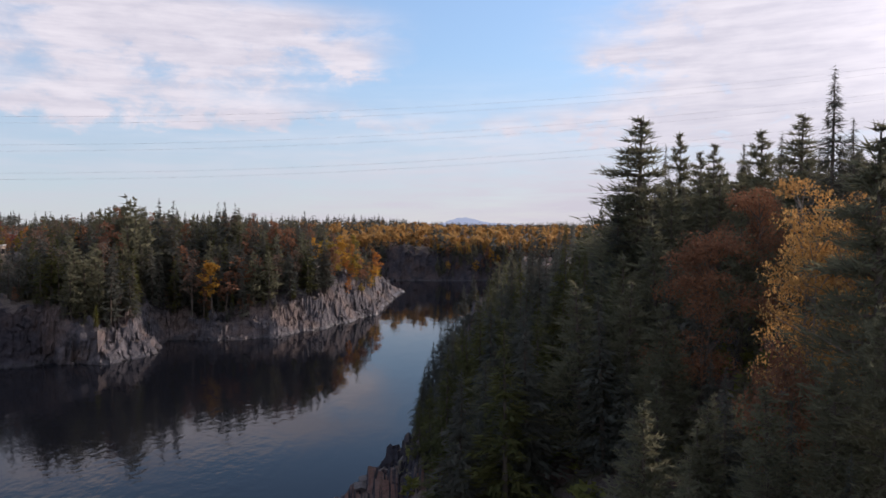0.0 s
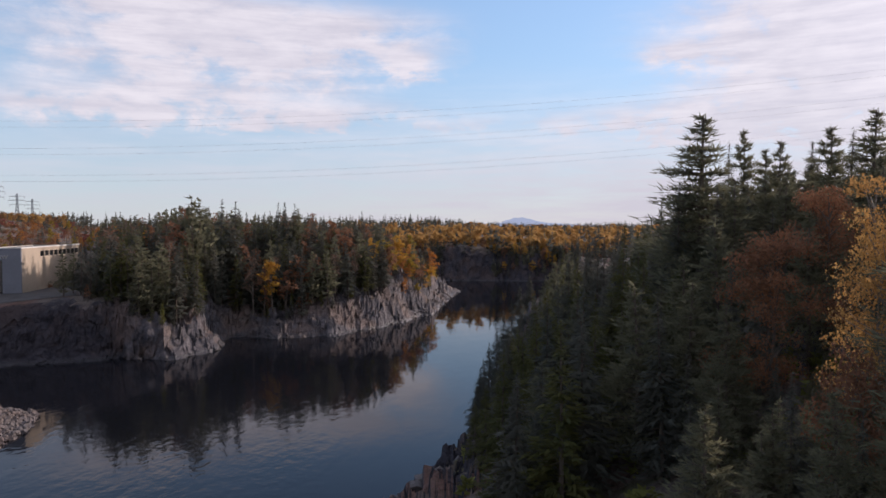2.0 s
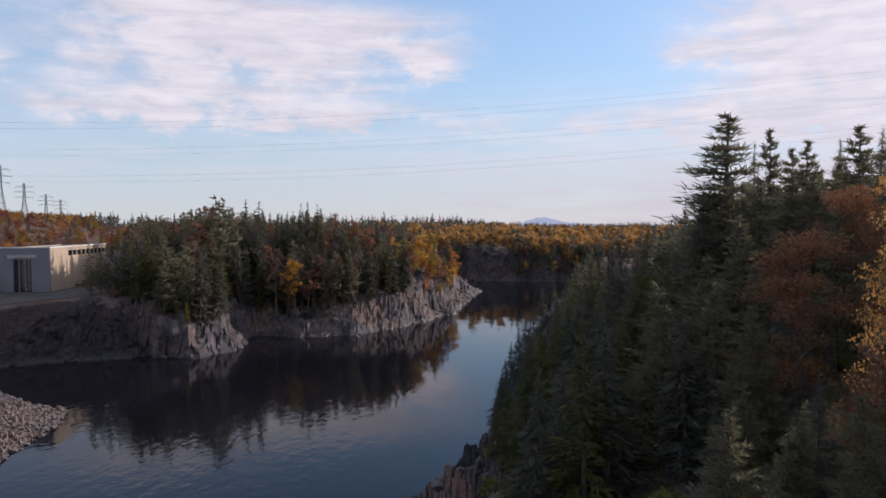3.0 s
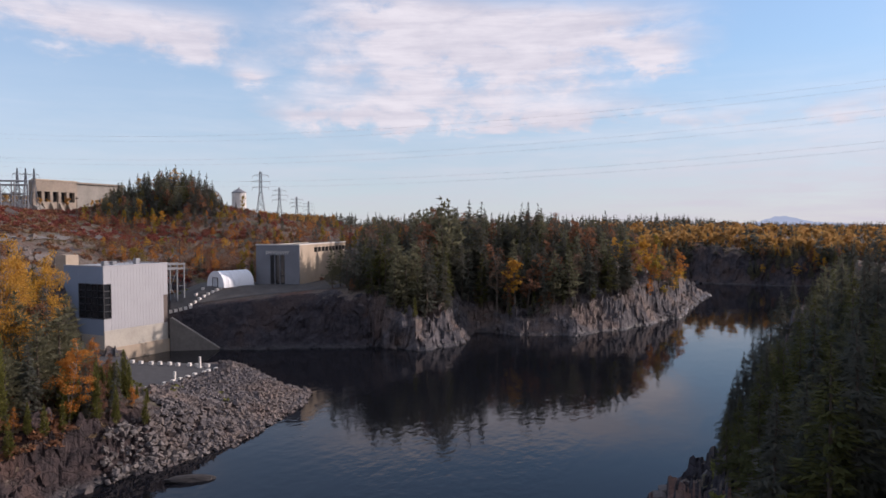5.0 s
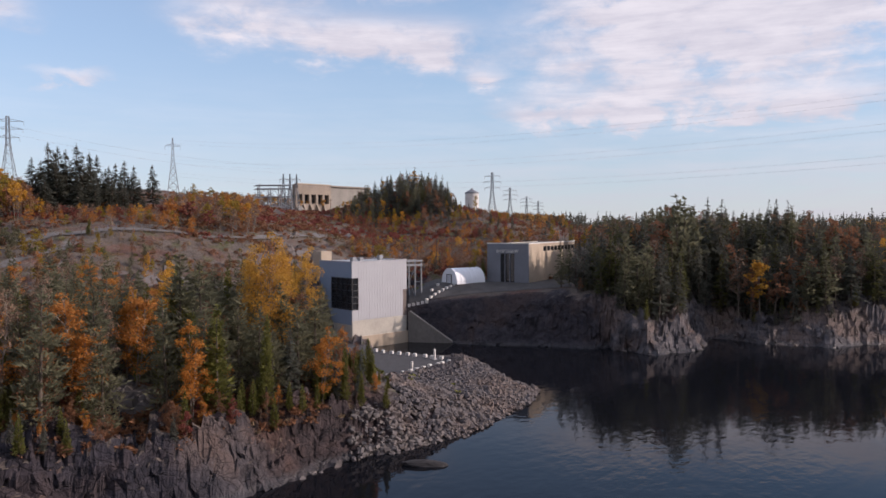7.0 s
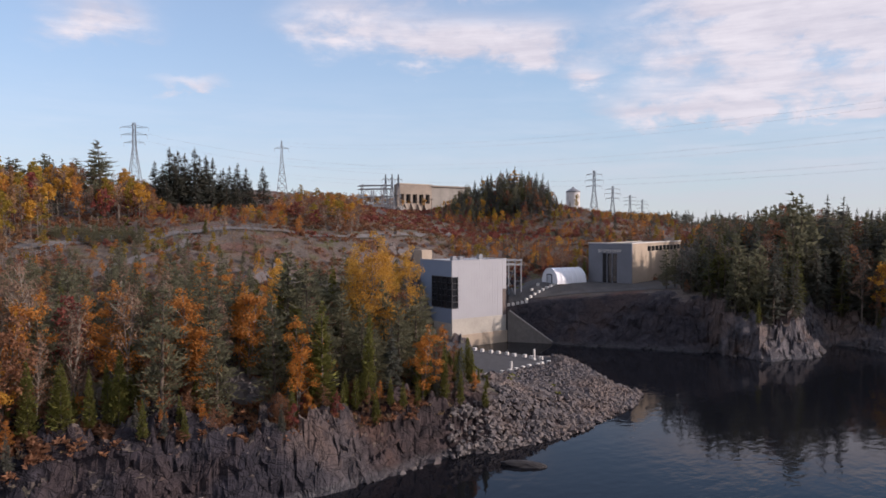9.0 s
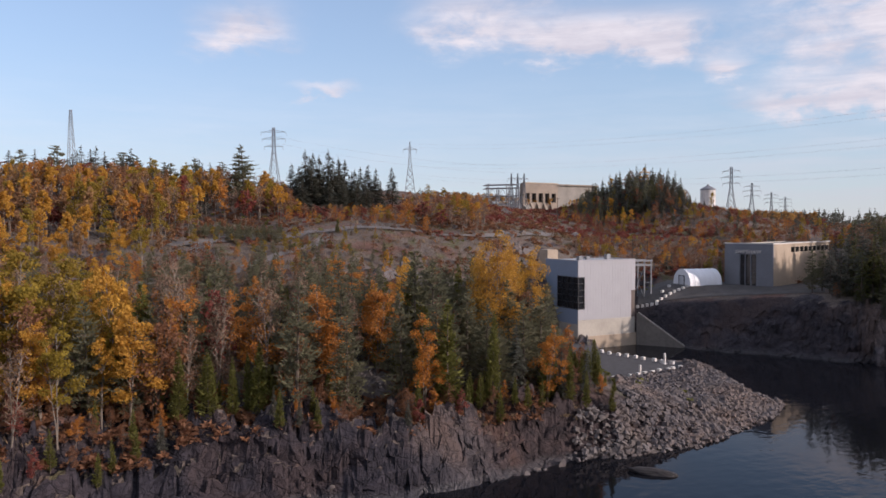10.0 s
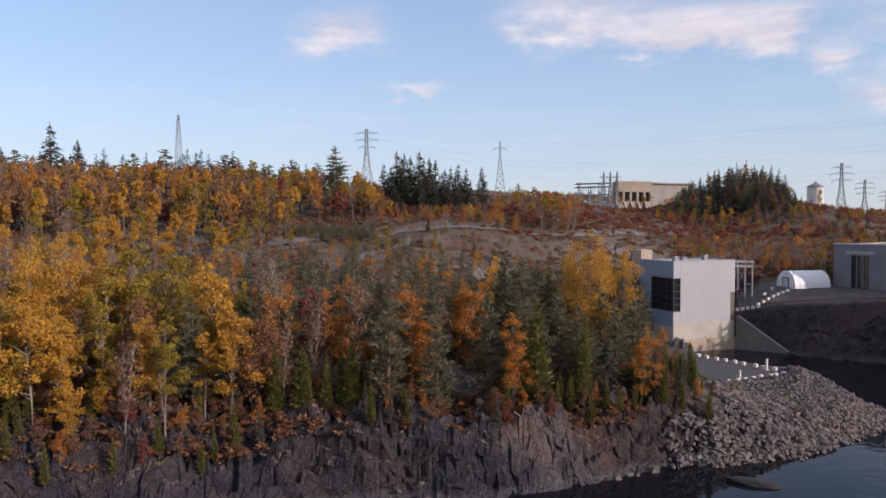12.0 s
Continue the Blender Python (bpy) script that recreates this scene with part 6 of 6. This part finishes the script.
def dam():
    a, b = spot(53.0, 430), spot(47.2, 470)
    ln = (b - a).length
    ob = thing("dam_gallery", "stained buff concrete dam gatehouse with dark square openings", "dam", frame_of((a.x, a.y, 0), b))
    TOP, LOW = 60.4, 40.0
    z0, z1 = 49.2, 54.6
    half = 5.1 * 5 + 1.7
    part("upper_wall", boxes(((0, 0, z1), (half, 3.0, TOP)), bevel=0.05), SLATE_DAM, ob, "buff upper wall")
    part("lower_wall", boxes(((0, 0, LOW), (half, 3.0, z0)), bevel=0.05), SLATE_DAM, ob)
    # the wing's grey concrete stands for the shade on this end
    part("far_wing", boxes(((half + 0.02, 0.8, LOW), (ln, 3.0, TOP - 0.8)), bevel=0.05), DULL, ob, "recessed wing wall, grey for its shade")
    part("cornice", boxes(((half + 0.02, -0.4, TOP - 0.78), (ln, 2.9, TOP + 0.1)), bevel=0.05), SLATE_DAM, ob)
    # dark panel set in as the shade inside the openings
    part("gallery", boxes(((0.2, 2.0, z0), (half, 2.9, z1))), DARK, ob, "dark panel for the shade behind the openings")
    for i in range(6):
        x = i * 5.1
        part("pier", boxes(((x, -0.03, z0), (x + 1.7, 2.0, z1))), SLATE_DAM, ob)
    for i in range(1, 5):
        part("buttress", prism([(0, LOW), (-5.2, LOW), (-1.0, z0 - 1.2), (0, z0 - 0.2)], i * 5.1 + 0.1, i * 5.1 + 1.6, axis=0), SLATE_DAM, ob)
    part("parapet", boxes(((-0.2, -0.25, TOP), (half, 0.5, TOP + 0.6)), bevel=0.03), BUFF, ob, "pale parapet")
    part("spillway", prism([(0, 39.5), (-8.5, 39.5), (-6.5, 41.5), (0, 47.5)], 0.5, 5.0, axis=0), DULL, ob, "sloping concrete apron")


dam()


def lattice(h, foot, waist, top, levels=8):
    """Bars of a square lattice mast: legs, and zigzag bracing on each side."""
    legs, web = [], []

    def half(t):
        return (foot + (waist - foot) * t / 0.6 if t < 0.6 else waist + (top - waist) * (t - 0.6) / 0.4) / 2
    ts = [1 - (1 - i / levels) ** 1.25 for i in range(levels + 1)]
    cs = ((-1, -1), (1, -1), (1, 1), (-1, 1))
    for t0, t1 in zip(ts, ts[1:]):
        a, b = half(t0), half(t1)
        for k in range(4):
            (x, y), (u, v) = cs[k], cs[(k + 1) % 4]
            legs.append(((x * a, y * a, t0 * h), (x * b, y * b, t1 * h), 0.13))
            web += [((x * a, y * a, t0 * h), (u * b, v * b, t1 * h), 0.07), ((u * a, v * a, t0 * h), (x * b, y * b, t1 * h), 0.07), ((x * b, y * b, t1 * h), (u * b, v * b, t1 * h), 0.06)]
    return legs, web


def pylon(bearing, d, rise, turn, arms, kind="double", z=None, thick=1.0):
    p = spot(bearing, d)
    z = ground_at(p.x, p.y) - 0.5 if z is None else z
    h = HEIGHT + d * math.tan(radians(rise)) - z
    ob = thing("transmission_tower", "grey steel lattice transmission tower on the hill" if kind == "double" else "slender steel lattice mast on the hill" if kind == "mast" else "narrow steel lattice tower with a peaked top", "transmission tower",
               Matrix.Translation((p.x, p.y, z)) @ pose(0, 0, 0, 0, 0, turn), group="transmission towers")
    if kind == "mast":
        legs, web = lattice(h, 4.2, 2.4, 0.9, 12)
    else:
        legs, web = lattice(h, 0.2 * h, 0.05 * h, 0.035 * h if kind == "double" else 0.012 * h, 9)
    fat = [(a, b, r * thick) for a, b, r in legs]
    for k in range(4):
        run = fat[k::4]
        part("leg", raw_mesh("leg", *chain([run[0][0]] + [b for a, b, r in run], run[0][2]), STEEL), None, ob)
    part("bracing", raw_mesh("bracing", *sticks([(a, b, r * thick) for a, b, r in web], 3), STEEL), None, ob)
    for t, ln in arms:
        zc = t * h
        bars = []
        for s in (-1, 1):
            tip = (s * ln, 0, zc)
            for y in (-0.5, 0.5):
                bars += [((s * 0.6, y, zc), tip, 0.08), ((s * 0.5, y, zc + 0.035 * h), tip, 0.07)]
            bars.append(((s * ln, 0, zc), (s * ln, 0, zc - 2.0), 0.07))
        part("crossarm", raw_mesh("crossarm", *sticks([(a, b, r * thick) for a, b, r in bars], 3), STEEL), None, ob)
    return ob


pylon(72.4, 440, 7.45, 58, ((0.70, 5.5), (0.82, 7.0), (0.93, 7.5)), thick=1.2)
pylon(61.9, 430, 6.5, 62, ((0.86, 4.0),), "peak", thick=1.2)
pylon(86.4, 420, 8.1, 20, (), "mast", thick=0.9)
pylon(37.6, 560, 4.15, 26, ((0.68, 6.0), (0.80, 7.0), (0.92, 6.0)), thick=1.4)
pylon(36.2, 640, 2.95, 26, ((0.66, 6.0), (0.79, 7.0), (0.91, 6.0)), thick=1.4)
pylon(34.9, 760, 2.25, 26, ((0.66, 6.0), (0.79, 7.0), (0.91, 6.0)), thick=1.5)
pylon(34.0, 860, 1.9, 26, ((0.66, 6.0), (0.79, 7.0), (0.91, 6.0)), thick=1.6)
for b in (53.9, 53.4, 52.9):
    pylon(b, 425, 4.0, 30, ((0.86, 2.4),), "peak", thick=1.1)
pylon(-38.5, 300, 13.5, 20, ((0.70, 9.0), (0.80, 9.0), (0.90, 8.0)), thick=1.3)


def switchyard():
    """Steel portal frames and slack busbars in front of the dam."""
    base = spot(53.4, 405)
    z = 42.0
    ob = thing("switchyard_frame", "grey steel switchyard portal frames below the dam", "switchyard", frame_of((base.x, base.y, z), spot(56.2, 402)))
    for i in range(4):
        for y in (-3, 4):
            x = i * 5.6
            h = 16.5 if i in (1, 3) else 14.5
            part("post", raw_mesh("post", *sticks([((x, y, -2), (x, y, h), 0.28)]), STEEL), None, ob)
    for y in (-3, 4):
        for zz in (10.0, 14.3, 16.2):
            part("beam", raw_mesh("beam", *sticks([((0, y, zz), (19, y, zz - 0.5), 0.26)]), STEEL), None, ob)
    br = []
    for i in range(3):
        x = i * 5.6
        for y in (-3, 4):
            br += [((x, y, 0), (x + 5.6, y, 10), 0.13), ((x + 5.6, y, 0), (x, y, 10), 0.13), ((x, y, 10), (x + 2.8, y, 14.3), 0.12), ((x + 5.6, y, 10), (x + 2.8, y, 14.3), 0.12), ((x, y, 5), (x + 5.6, y, 5), 0.1)]
        br += [((x, -3, 14), (x, 4, 14), 0.15), ((x, -3, 7), (x, 4, 7), 0.15)]
    for bar in br:
        part("brace", raw_mesh("brace", *sticks([bar], 3), STEEL), None, ob)
    # sloping conductors to the left of the frames
    for i in range(7):
        a, b = Vector((17, -3 + i, 11.5 - 0.4 * i)), Vector((40, 2 + i, 4.5 + 0.7 * (i % 3)))
        pts = [a.lerp(b, t / 8) - Vector((0, 0, 2.4 * (t / 8) * (1 - t / 8) * 2)) for t in range(9)]
        part("conductor", raw_mesh("conductor", *chain(pts, 0.12), STEEL), None, ob)
    fence = thing("yard_fence", "low grey steel fence along the switchyard", "fence", frame_of(spot(53.2, 398, 44.5), spot(58.6, 404)))
    for i in range(18):
        part("post", raw_mesh("post", *sticks([((i * 2.2, 0, -3), (i * 2.2, 0, 2.6), 0.08)], 3), STEEL), None, fence)
    for h in (0.6, 1.6, 2.5):
        part("rail", raw_mesh("rail", *sticks([((0, 0, h), (38, 0, h), 0.06)], 3), STEEL), None, fence)


switchyard()

# ---------------------------------------------------------------- overhead lines
for left, right, dip in ((84, 92, 19), (73, 83.5, 17.5), (66, 75.5, 18.5)):
    for lower in (0.0, 1.9):
        a, b = spot(61.9, 430, left - lower), spot(-38.5, 300, right - lower)
        pts = [a.lerp(b, t / 40) - Vector((0, 0, 4 * dip * (t / 40) * (1 - t / 40))) for t in range(41)]
        wire = new("power_line", raw_mesh("power_line", *chain(pts, 0.02), WIRE))
        tagged(wire, "thin grey overhead power line across the river", "power line", "overhead power lines")
for k, (z0, z1) in enumerate(((77, 70), (73, 66))):
    a, b = spot(72.4, 440, z0 + 12), spot(53.4, 425, z1)
    pts = [a.lerp(b, t / 20) - Vector((0, 0, 14 * (t / 20) * (1 - t / 20))) for t in range(21)]
    wire = new("power_line", raw_mesh("power_line", *chain(pts, 0.03), WIRE))
    tagged(wire, "thin grey overhead power line on the hill", "power line", "overhead power lines")


# ---------------------------------------------------------------- yard and spit furniture
def row_between(first, last, n):
    return [first.lerp(last, i / (n - 1)) for i in range(n)]


block_mesh = None


def concrete_block(p, turn, size=1.0):
    global block_mesh
    if block_mesh is None:
        bm = boxes(((-0.55, -0.45, -0.3), (0.55, 0.45, 0.95)), bevel=0.07)
        block_mesh = bpy.data.meshes.new("concrete_block")
        bm.to_mesh(block_mesh), bm.free()
        block_mesh.materials.append(PAINT)
    ob = new("concrete_block", block_mesh)
    ob.matrix_world = Matrix.Translation(p) @ pose(0, 0, 0, 0, 0, turn) @ Matrix.Scale(size, 4)
    return tagged(ob, "white painted concrete guard block on the gravel pad", "guard block", "guard blocks on the spit")


jig = random.Random(8)
for a, b, n in ((spot(46.9, 189), spot(41.6, 177), 9), (spot(46.6, 154.5), spot(41.0, 172.5), 11)):
    for p in row_between(a, b, n):
        p.z = 3.0
        ang = math.degrees(math.atan2(b.y - a.y, b.x - a.x))
        concrete_block(p + Vector((jig.uniform(-0.3, 0.3), jig.uniform(-0.3, 0.3), 0)), ang + jig.uniform(-8, 8), 0.82)
for p, h in ((spot(42.2, 177, 3.0), 2.6), (spot(44.0, 163, 3.0), 2.2)):
    ob = thing("marker_post", "white square marker post among the guard blocks", "marker post", Matrix.Translation(p))
    part("post", boxes(((-0.22, -0.22, -0.3), (0.22, 0.22, h)), bevel=0.04), PAINT, ob)
    part("foot", boxes(((-0.5, -0.5, -0.3), (0.5, 0.5, 0.25)), bevel=0.05), PAINT, ob)
for a, b, n in ((spot(44.2, 229, 0), spot(42.8, 229.5, 0), 5), (spot(42.8, 231, 0), spot(40.6, 241, 0), 8), (spot(42.4, 238, 0), spot(41.9, 241, 0), 2)):
    for p in row_between(a, b, n):
        p.z = ground_at(p.x, p.y)
        ob = concrete_block(p, math.degrees(math.atan2(b.y - a.y, b.x - a.x)) + jig.uniform(-6, 6), 0.85)
        tagged(ob, "pale concrete guard block along the yard ramp", group="guard blocks on the ramp")

pad = part("gravel_pad", prism([tuple(spot(b, d)[:2]) for b, d in ((50.5, 146), (46.5, 154), (41.0, 171.5), (40.9, 178), (44, 186), (46.8, 190), (48.4, 206), (50.5, 206))], 2.4, 3.04), GRAVEL, None)
tagged(pad, "flat dark gravel pad on the spit", "gravel pad", kind="structure")
bb, dd = np.meshgrid(np.linspace(31.4, 44.2, 60), np.linspace(231.5, 262, 40), indexing="ij")
q = np.column_stack([(-dd * np.sin(np.radians(bb))).ravel(), (dd * np.cos(np.radians(bb))).ravel()])
k = np.arange(len(q)).reshape(bb.shape)
yard = new("gravel_yard", raw_mesh("gravel_yard", np.column_stack([q, land(q)[0] + 0.12]), np.stack([k[:-1, :-1], k[:-1, 1:], k[1:, 1:], k[1:, :-1]], -1).reshape(-1, 4), YARD, True))
tagged(yard, "grey gravel yard and ramp before the station building", "yard", kind="structure")


def track(name, label, route, width):
    """A gravel track that follows the ground."""
    pts = []
    for (b0, d0), (b1, d1) in zip(route, route[1:]):
        pts += [spot(b0, d0).lerp(spot(b1, d1), i / 12) for i in range(12)]
    v = []
    for a, b in zip(pts, pts[1:]):
        side = (b - a).cross(Vector((0, 0, 1))).normalized() * width / 2
        v += [(a - side)[:2], a[:2], (a + side)[:2]]
    v = np.array(v)
    z = land(v)[0].reshape(-1, 3)
    z[:] = 0.3 * z.mean(1, keepdims=True) + 0.7 * z + 0.25
    n = len(v) // 3
    f = [(3 * i + k, 3 * i + k + 1, 3 * i + k + 4, 3 * i + k + 3) for i in range(n - 1) for k in (0, 1)]
    return tagged(new(name, raw_mesh(name, np.column_stack([v, z.ravel()]), np.array(f), TRACK, True)), label, "track", kind="structure")


track("hillside_track", "grey gravel track along the open hillside", ((80, 214), (76, 224), (70, 232), (63, 238), (57, 250), (52, 275), (48, 330)), 5.0)
track("lower_track", "grey gravel road above the wooded slope", ((99, 172), (91, 168), (82, 168), (77, 182), (72, 205), (68, 228)), 4.5)


def utility_pole(b, d, h):
    p = spot(b, d)
    z = ground_at(p.x, p.y)
    ob = thing("utility_pole", "weathered wooden utility pole on the hillside", "utility pole", Matrix.Translation((p.x, p.y, z)), group="utility poles")
    part("pole", raw_mesh("pole", *tube((0, 0, -0.5), (0, 0, h), 0.16, 0.11, 6), BARK), None, ob)
    part("crossarm", boxes(((-1.1, -0.08, h - 0.9), (1.1, 0.08, h - 0.7))), BARK, ob)


for b, d, h in ((50.3, 330, 12), (55.8, 385, 11), (53.0, 385, 10), (51.5, 390, 9), (41.0, 290, 9), (43.5, 285, 10), (44.6, 280, 9), (42.0, 283, 10)):
    utility_pole(b, d, h)


def wire_fence(first, last, n, name, label):
    ob = thing(name, label, "fence", Matrix.Translation((first.x, first.y, 0)))
    last_p = None
    for p in row_between(first, last, n):
        z = ground_at(p.x, p.y)
        q = Vector((p.x - first.x, p.y - first.y, z))
        part("post", raw_mesh("post", *sticks([(q - Vector((0, 0, 0.4)), q + Vector((0, 0, 2.3)), 0.08)], 4), STEEL), None, ob)
        if last_p:
            for h in (0.3, 1.0, 1.6, 2.2):
                part("rail", raw_mesh("rail", *sticks([(last_p + Vector((0, 0, h)), q + Vector((0, 0, h)), 0.03)], 3), STEEL), None, ob)
        last_p = q


wire_fence(spot(76.5, 222), spot(63.0, 236), 24, "wire_fence", "grey wire fence along the hillside track")
wire_fence(spot(79.5, 200), spot(77.0, 216), 9, "wire_fence", "short grey wire fence beside the track")


def guard_rail():
    a, b = spot(90.5, 166), spot(82.0, 166)
    ob = thing("guard_rail", "pale steel guard rail along the lower road", "guard rail")
    pts = [Vector((p.x, p.y, ground_at(p.x, p.y))) for p in row_between(a, b, 14)]
    for p in pts:
        part("post", raw_mesh("post", *sticks([(p - Vector((0, 0, 0.3)), p + Vector((0, 0, 0.8)), 0.09)], 4), STEEL), None, ob)
    for p, q in zip(pts, pts[1:]):
        part("rail", raw_mesh("rail", *sticks([(p + Vector((0, 0, 0.7)), q + Vector((0, 0, 0.7)), 0.13)], 4), STEEL), None, ob)


guard_rail()

# low hill on the horizon, its blue haze painted as emission
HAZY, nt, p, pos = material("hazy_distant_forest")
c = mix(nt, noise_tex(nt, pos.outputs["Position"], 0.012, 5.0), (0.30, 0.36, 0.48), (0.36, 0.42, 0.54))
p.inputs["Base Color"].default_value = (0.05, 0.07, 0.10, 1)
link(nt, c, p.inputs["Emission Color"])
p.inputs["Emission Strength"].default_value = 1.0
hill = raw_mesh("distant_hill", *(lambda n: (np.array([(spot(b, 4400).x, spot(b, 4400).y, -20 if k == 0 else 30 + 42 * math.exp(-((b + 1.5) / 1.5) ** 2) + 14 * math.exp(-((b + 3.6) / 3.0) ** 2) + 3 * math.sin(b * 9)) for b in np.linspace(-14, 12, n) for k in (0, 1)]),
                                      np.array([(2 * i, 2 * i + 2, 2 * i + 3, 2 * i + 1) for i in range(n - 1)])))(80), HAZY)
tagged(new("backdrop", hill), "low forested hill on the horizon, blue haze in its colour", "hill", kind="structure")

# ---------------------------------------------------------------- boulders
def stone_shape(seed):
    """An angular quarried block: a cube with random cuts."""
    rs = random.Random(seed)
    bm = bmesh.new()
    bmesh.ops.create_cube(bm, size=1.0)
    for v in bm.verts:
        v.co = Vector((v.co.x * rs.uniform(0.75, 1.25), v.co.y * rs.uniform(0.75, 1.2), v.co.z * rs.uniform(0.6, 1.05)))
    for _ in range(4):
        n = Vector((rs.uniform(-1, 1), rs.uniform(-1, 1), rs.uniform(-0.4, 1))).normalized()
        geom = bm.verts[:] + bm.edges[:] + bm.faces[:]
        cut = bmesh.ops.bisect_plane(bm, geom=geom, plane_co=n * rs.uniform(0.38, 0.5), plane_no=n, clear_outer=True)
        edge = [e for e in cut["geom_cut"] if isinstance(e, bmesh.types.BMEdge)]
        if edge:
            bmesh.ops.contextual_create(bm, geom=edge)
    bmesh.ops.triangulate(bm, faces=bm.faces)
    me = bpy.data.meshes.new("stone")
    bm.to_mesh(me), bm.free()
    me.materials.append(ROCK)
    return me


STONES = [stone_shape(s) for s in range(10)]
ARRAYS = []
for me in STONES:
    v = np.array([p.co[:] for p in me.vertices])
    f = np.array([p.vertices[:] for p in me.polygons])
    ARRAYS.append((v, f))


def strew(seed, count, b0, b1, d0, d1, s0, s1, ok, sink=0.3):
    rs = np.random.RandomState(seed)
    b, d = rs.uniform(b0, b1, count), np.sqrt(rs.uniform(d0 ** 2, d1 ** 2, count))
    q = np.column_stack([-d * np.sin(np.radians(b)), d * np.cos(np.radians(b))])
    z, s = land(q)
    good = ok(b, d, z, s)
    size = s0 + (s1 - s0) * rs.uniform(0, 1, count) ** 2.2
    return [(q[i, 0], q[i, 1], z[i] + size[i] * sink, size[i], rs.uniform(0, 360), rs.uniform(-50, 50), rs.uniform(-50, 50), rs.randint(0, 10)) for i in np.flatnonzero(good)]


def lay(places, owner, parts, label, rest_name, shapes=STONES):
    """The first so many as stones of their own, the rest joined."""
    for x, y, z, s, a, t, u, k in places[:parts]:
        ob = part("stone", shapes[k], None, owner)
        ob.matrix_world = Matrix.Translation((x, y, z)) @ pose(0, 0, 0, t, u, a) @ Matrix.Diagonal((s, s * 0.68, s * 0.6, 1))
    vs, fs, n = [], [], 0
    for x, y, z, s, a, t, u, k in places[parts:]:
        m = np.array(Matrix.Translation((x, y, z)) @ pose(0, 0, 0, t, u, a) @ Matrix.Diagonal((s, s * 0.68, s * 0.6, 1)))
        v, f = ARRAYS[k]
        vs.append(v @ m[:3, :3].T + m[:3, 3]), fs.append(f + n)
        n += len(v)
    if vs:
        ob = part(rest_name, raw_mesh(rest_name, np.concatenate(vs), np.concatenate(fs), shapes[0].materials[0]), None, owner)
        tagged(ob, kind="stuff")


spit = thing("stone_revetment", "loose grey quarried stones heaped round the spit", "riprap")
rip = strew(71, 12500, 33.5, 47.2, 108, 190, 0.62, 1.35,
            lambda b, d, z, s: (s > -1.6) & (z < 6.5) & ~((b > 40.8) & (d > 152 + (46.8 - b) * 3.2) & (d < 187)) & (b < 47.0 - (d < 150) * 1.2) & ~((b > 44.0) & (d > 186)))
rip += strew(83, 700, 45.4, 49.0, 108, 142, 0.5, 1.2, lambda b, d, z, s: (s > 0.5) & (z < 6.0))
rip.sort(key=lambda p: math.hypot(p[0], p[1]))
lay(rip, spit, 300, "", "loose_stone")
shore = thing("shore_boulders", "fallen granite blocks along the foot of the cliffs", "boulders")
fall = strew(72, 1500, 3.0, 8.5, 240, 400, 0.5, 2.2, lambda b, d, z, s: (s > -1.2) & (s < 7.0) & (z < 6), -0.05)
fall += strew(82, 1500, 8.5, 29, 200, 300, 0.4, 1.5, lambda b, d, z, s: (s > -1.2) & (s < 5.0) & (z < 4), -0.2)
fall += strew(73, 900, 44, 100, 88, 125, 0.4, 1.5, lambda b, d, z, s: (s > -0.8) & (s < 1.6) & (z < 2.2), -0.2)
fall += strew(74, 300, 1, 12, 84, 125, 0.5, 2.2, lambda b, d, z, s: (s > -1.0) & (s < 9) & (z < 6), 0.0)
random.Random(3).shuffle(fall)
lay(fall, shore, 200, "", "loose_stone")
hill_rocks = strew(75, 900, 48, 70, 192, 330, 0.8, 4.6, lambda b, d, z, s: fbm(np.column_stack([b * 0.5, d / 14, z * 0]), 3, 4) > 0.10, 0.0)
knobs = thing("hillside_boulders", "pale granite boulders on the open hillside", "boulders")
hill_rocks += strew(80, 80, 57.5, 64.5, 186, 204, 2.0, 5.5, lambda b, d, z, s: z > 0, 0.15) + strew(81, 34, 50.4, 54.5, 238, 250, 2.0, 5.0, lambda b, d, z, s: z > 0, 0.15)
lay(hill_rocks[::-1], knobs, 250, "", "loose_stone")
hill_rocks = strew(76, 70, 40.8, 43.2, 374, 386, 2.5, 6.0, lambda b, d, z, s: z > 0, -0.1) + strew(77, 40, 36.6, 39.0, 385, 400, 2.5, 5.0, lambda b, d, z, s: z > 0, -0.1)
crag = thing("hillside_crag", "pale broken granite crag below the wooded knoll", "crag")
lay(hill_rocks, crag, 110, "", "loose_stone")
ledge = strew(78, 60, 63.2, 66.4, 112.5, 119, 1.6, 4.2, lambda b, d, z, s: z > 0, 0.0) + strew(79, 26, 72.6, 80.2, 104, 108, 0.8, 2.0, lambda b, d, z, s: z > 0, 0.0)
lay(ledge, thing("rock_ledge", "pale jointed granite ledge among the trees", "rock ledge"), 100, "", "loose_stone")
slab = bmesh.new()
bmesh.ops.create_icosphere(slab, subdivisions=4, radius=1.0)
for v in slab.verts:
    k = 1 + 0.22 * noise.noise(v.co * 1.3) + 0.1 * noise.noise(v.co * 4.0)
    v.co = v.co * k
ob = part("river_rock", slab, plain("wet_dark_rock", (0.035, 0.033, 0.035), 0.8, vary=0.4, grain=2, relief=0.05), None)
ob.matrix_world = Matrix.Translation(spot(42.8, 107.5, 0.05)) @ pose(0, 0, 0, 3, 3, 40) @ Matrix.Diagonal((3.7, 1.0, 0.75, 1))
tagged(ob, "low dark flat rock just above the water", "river rock")
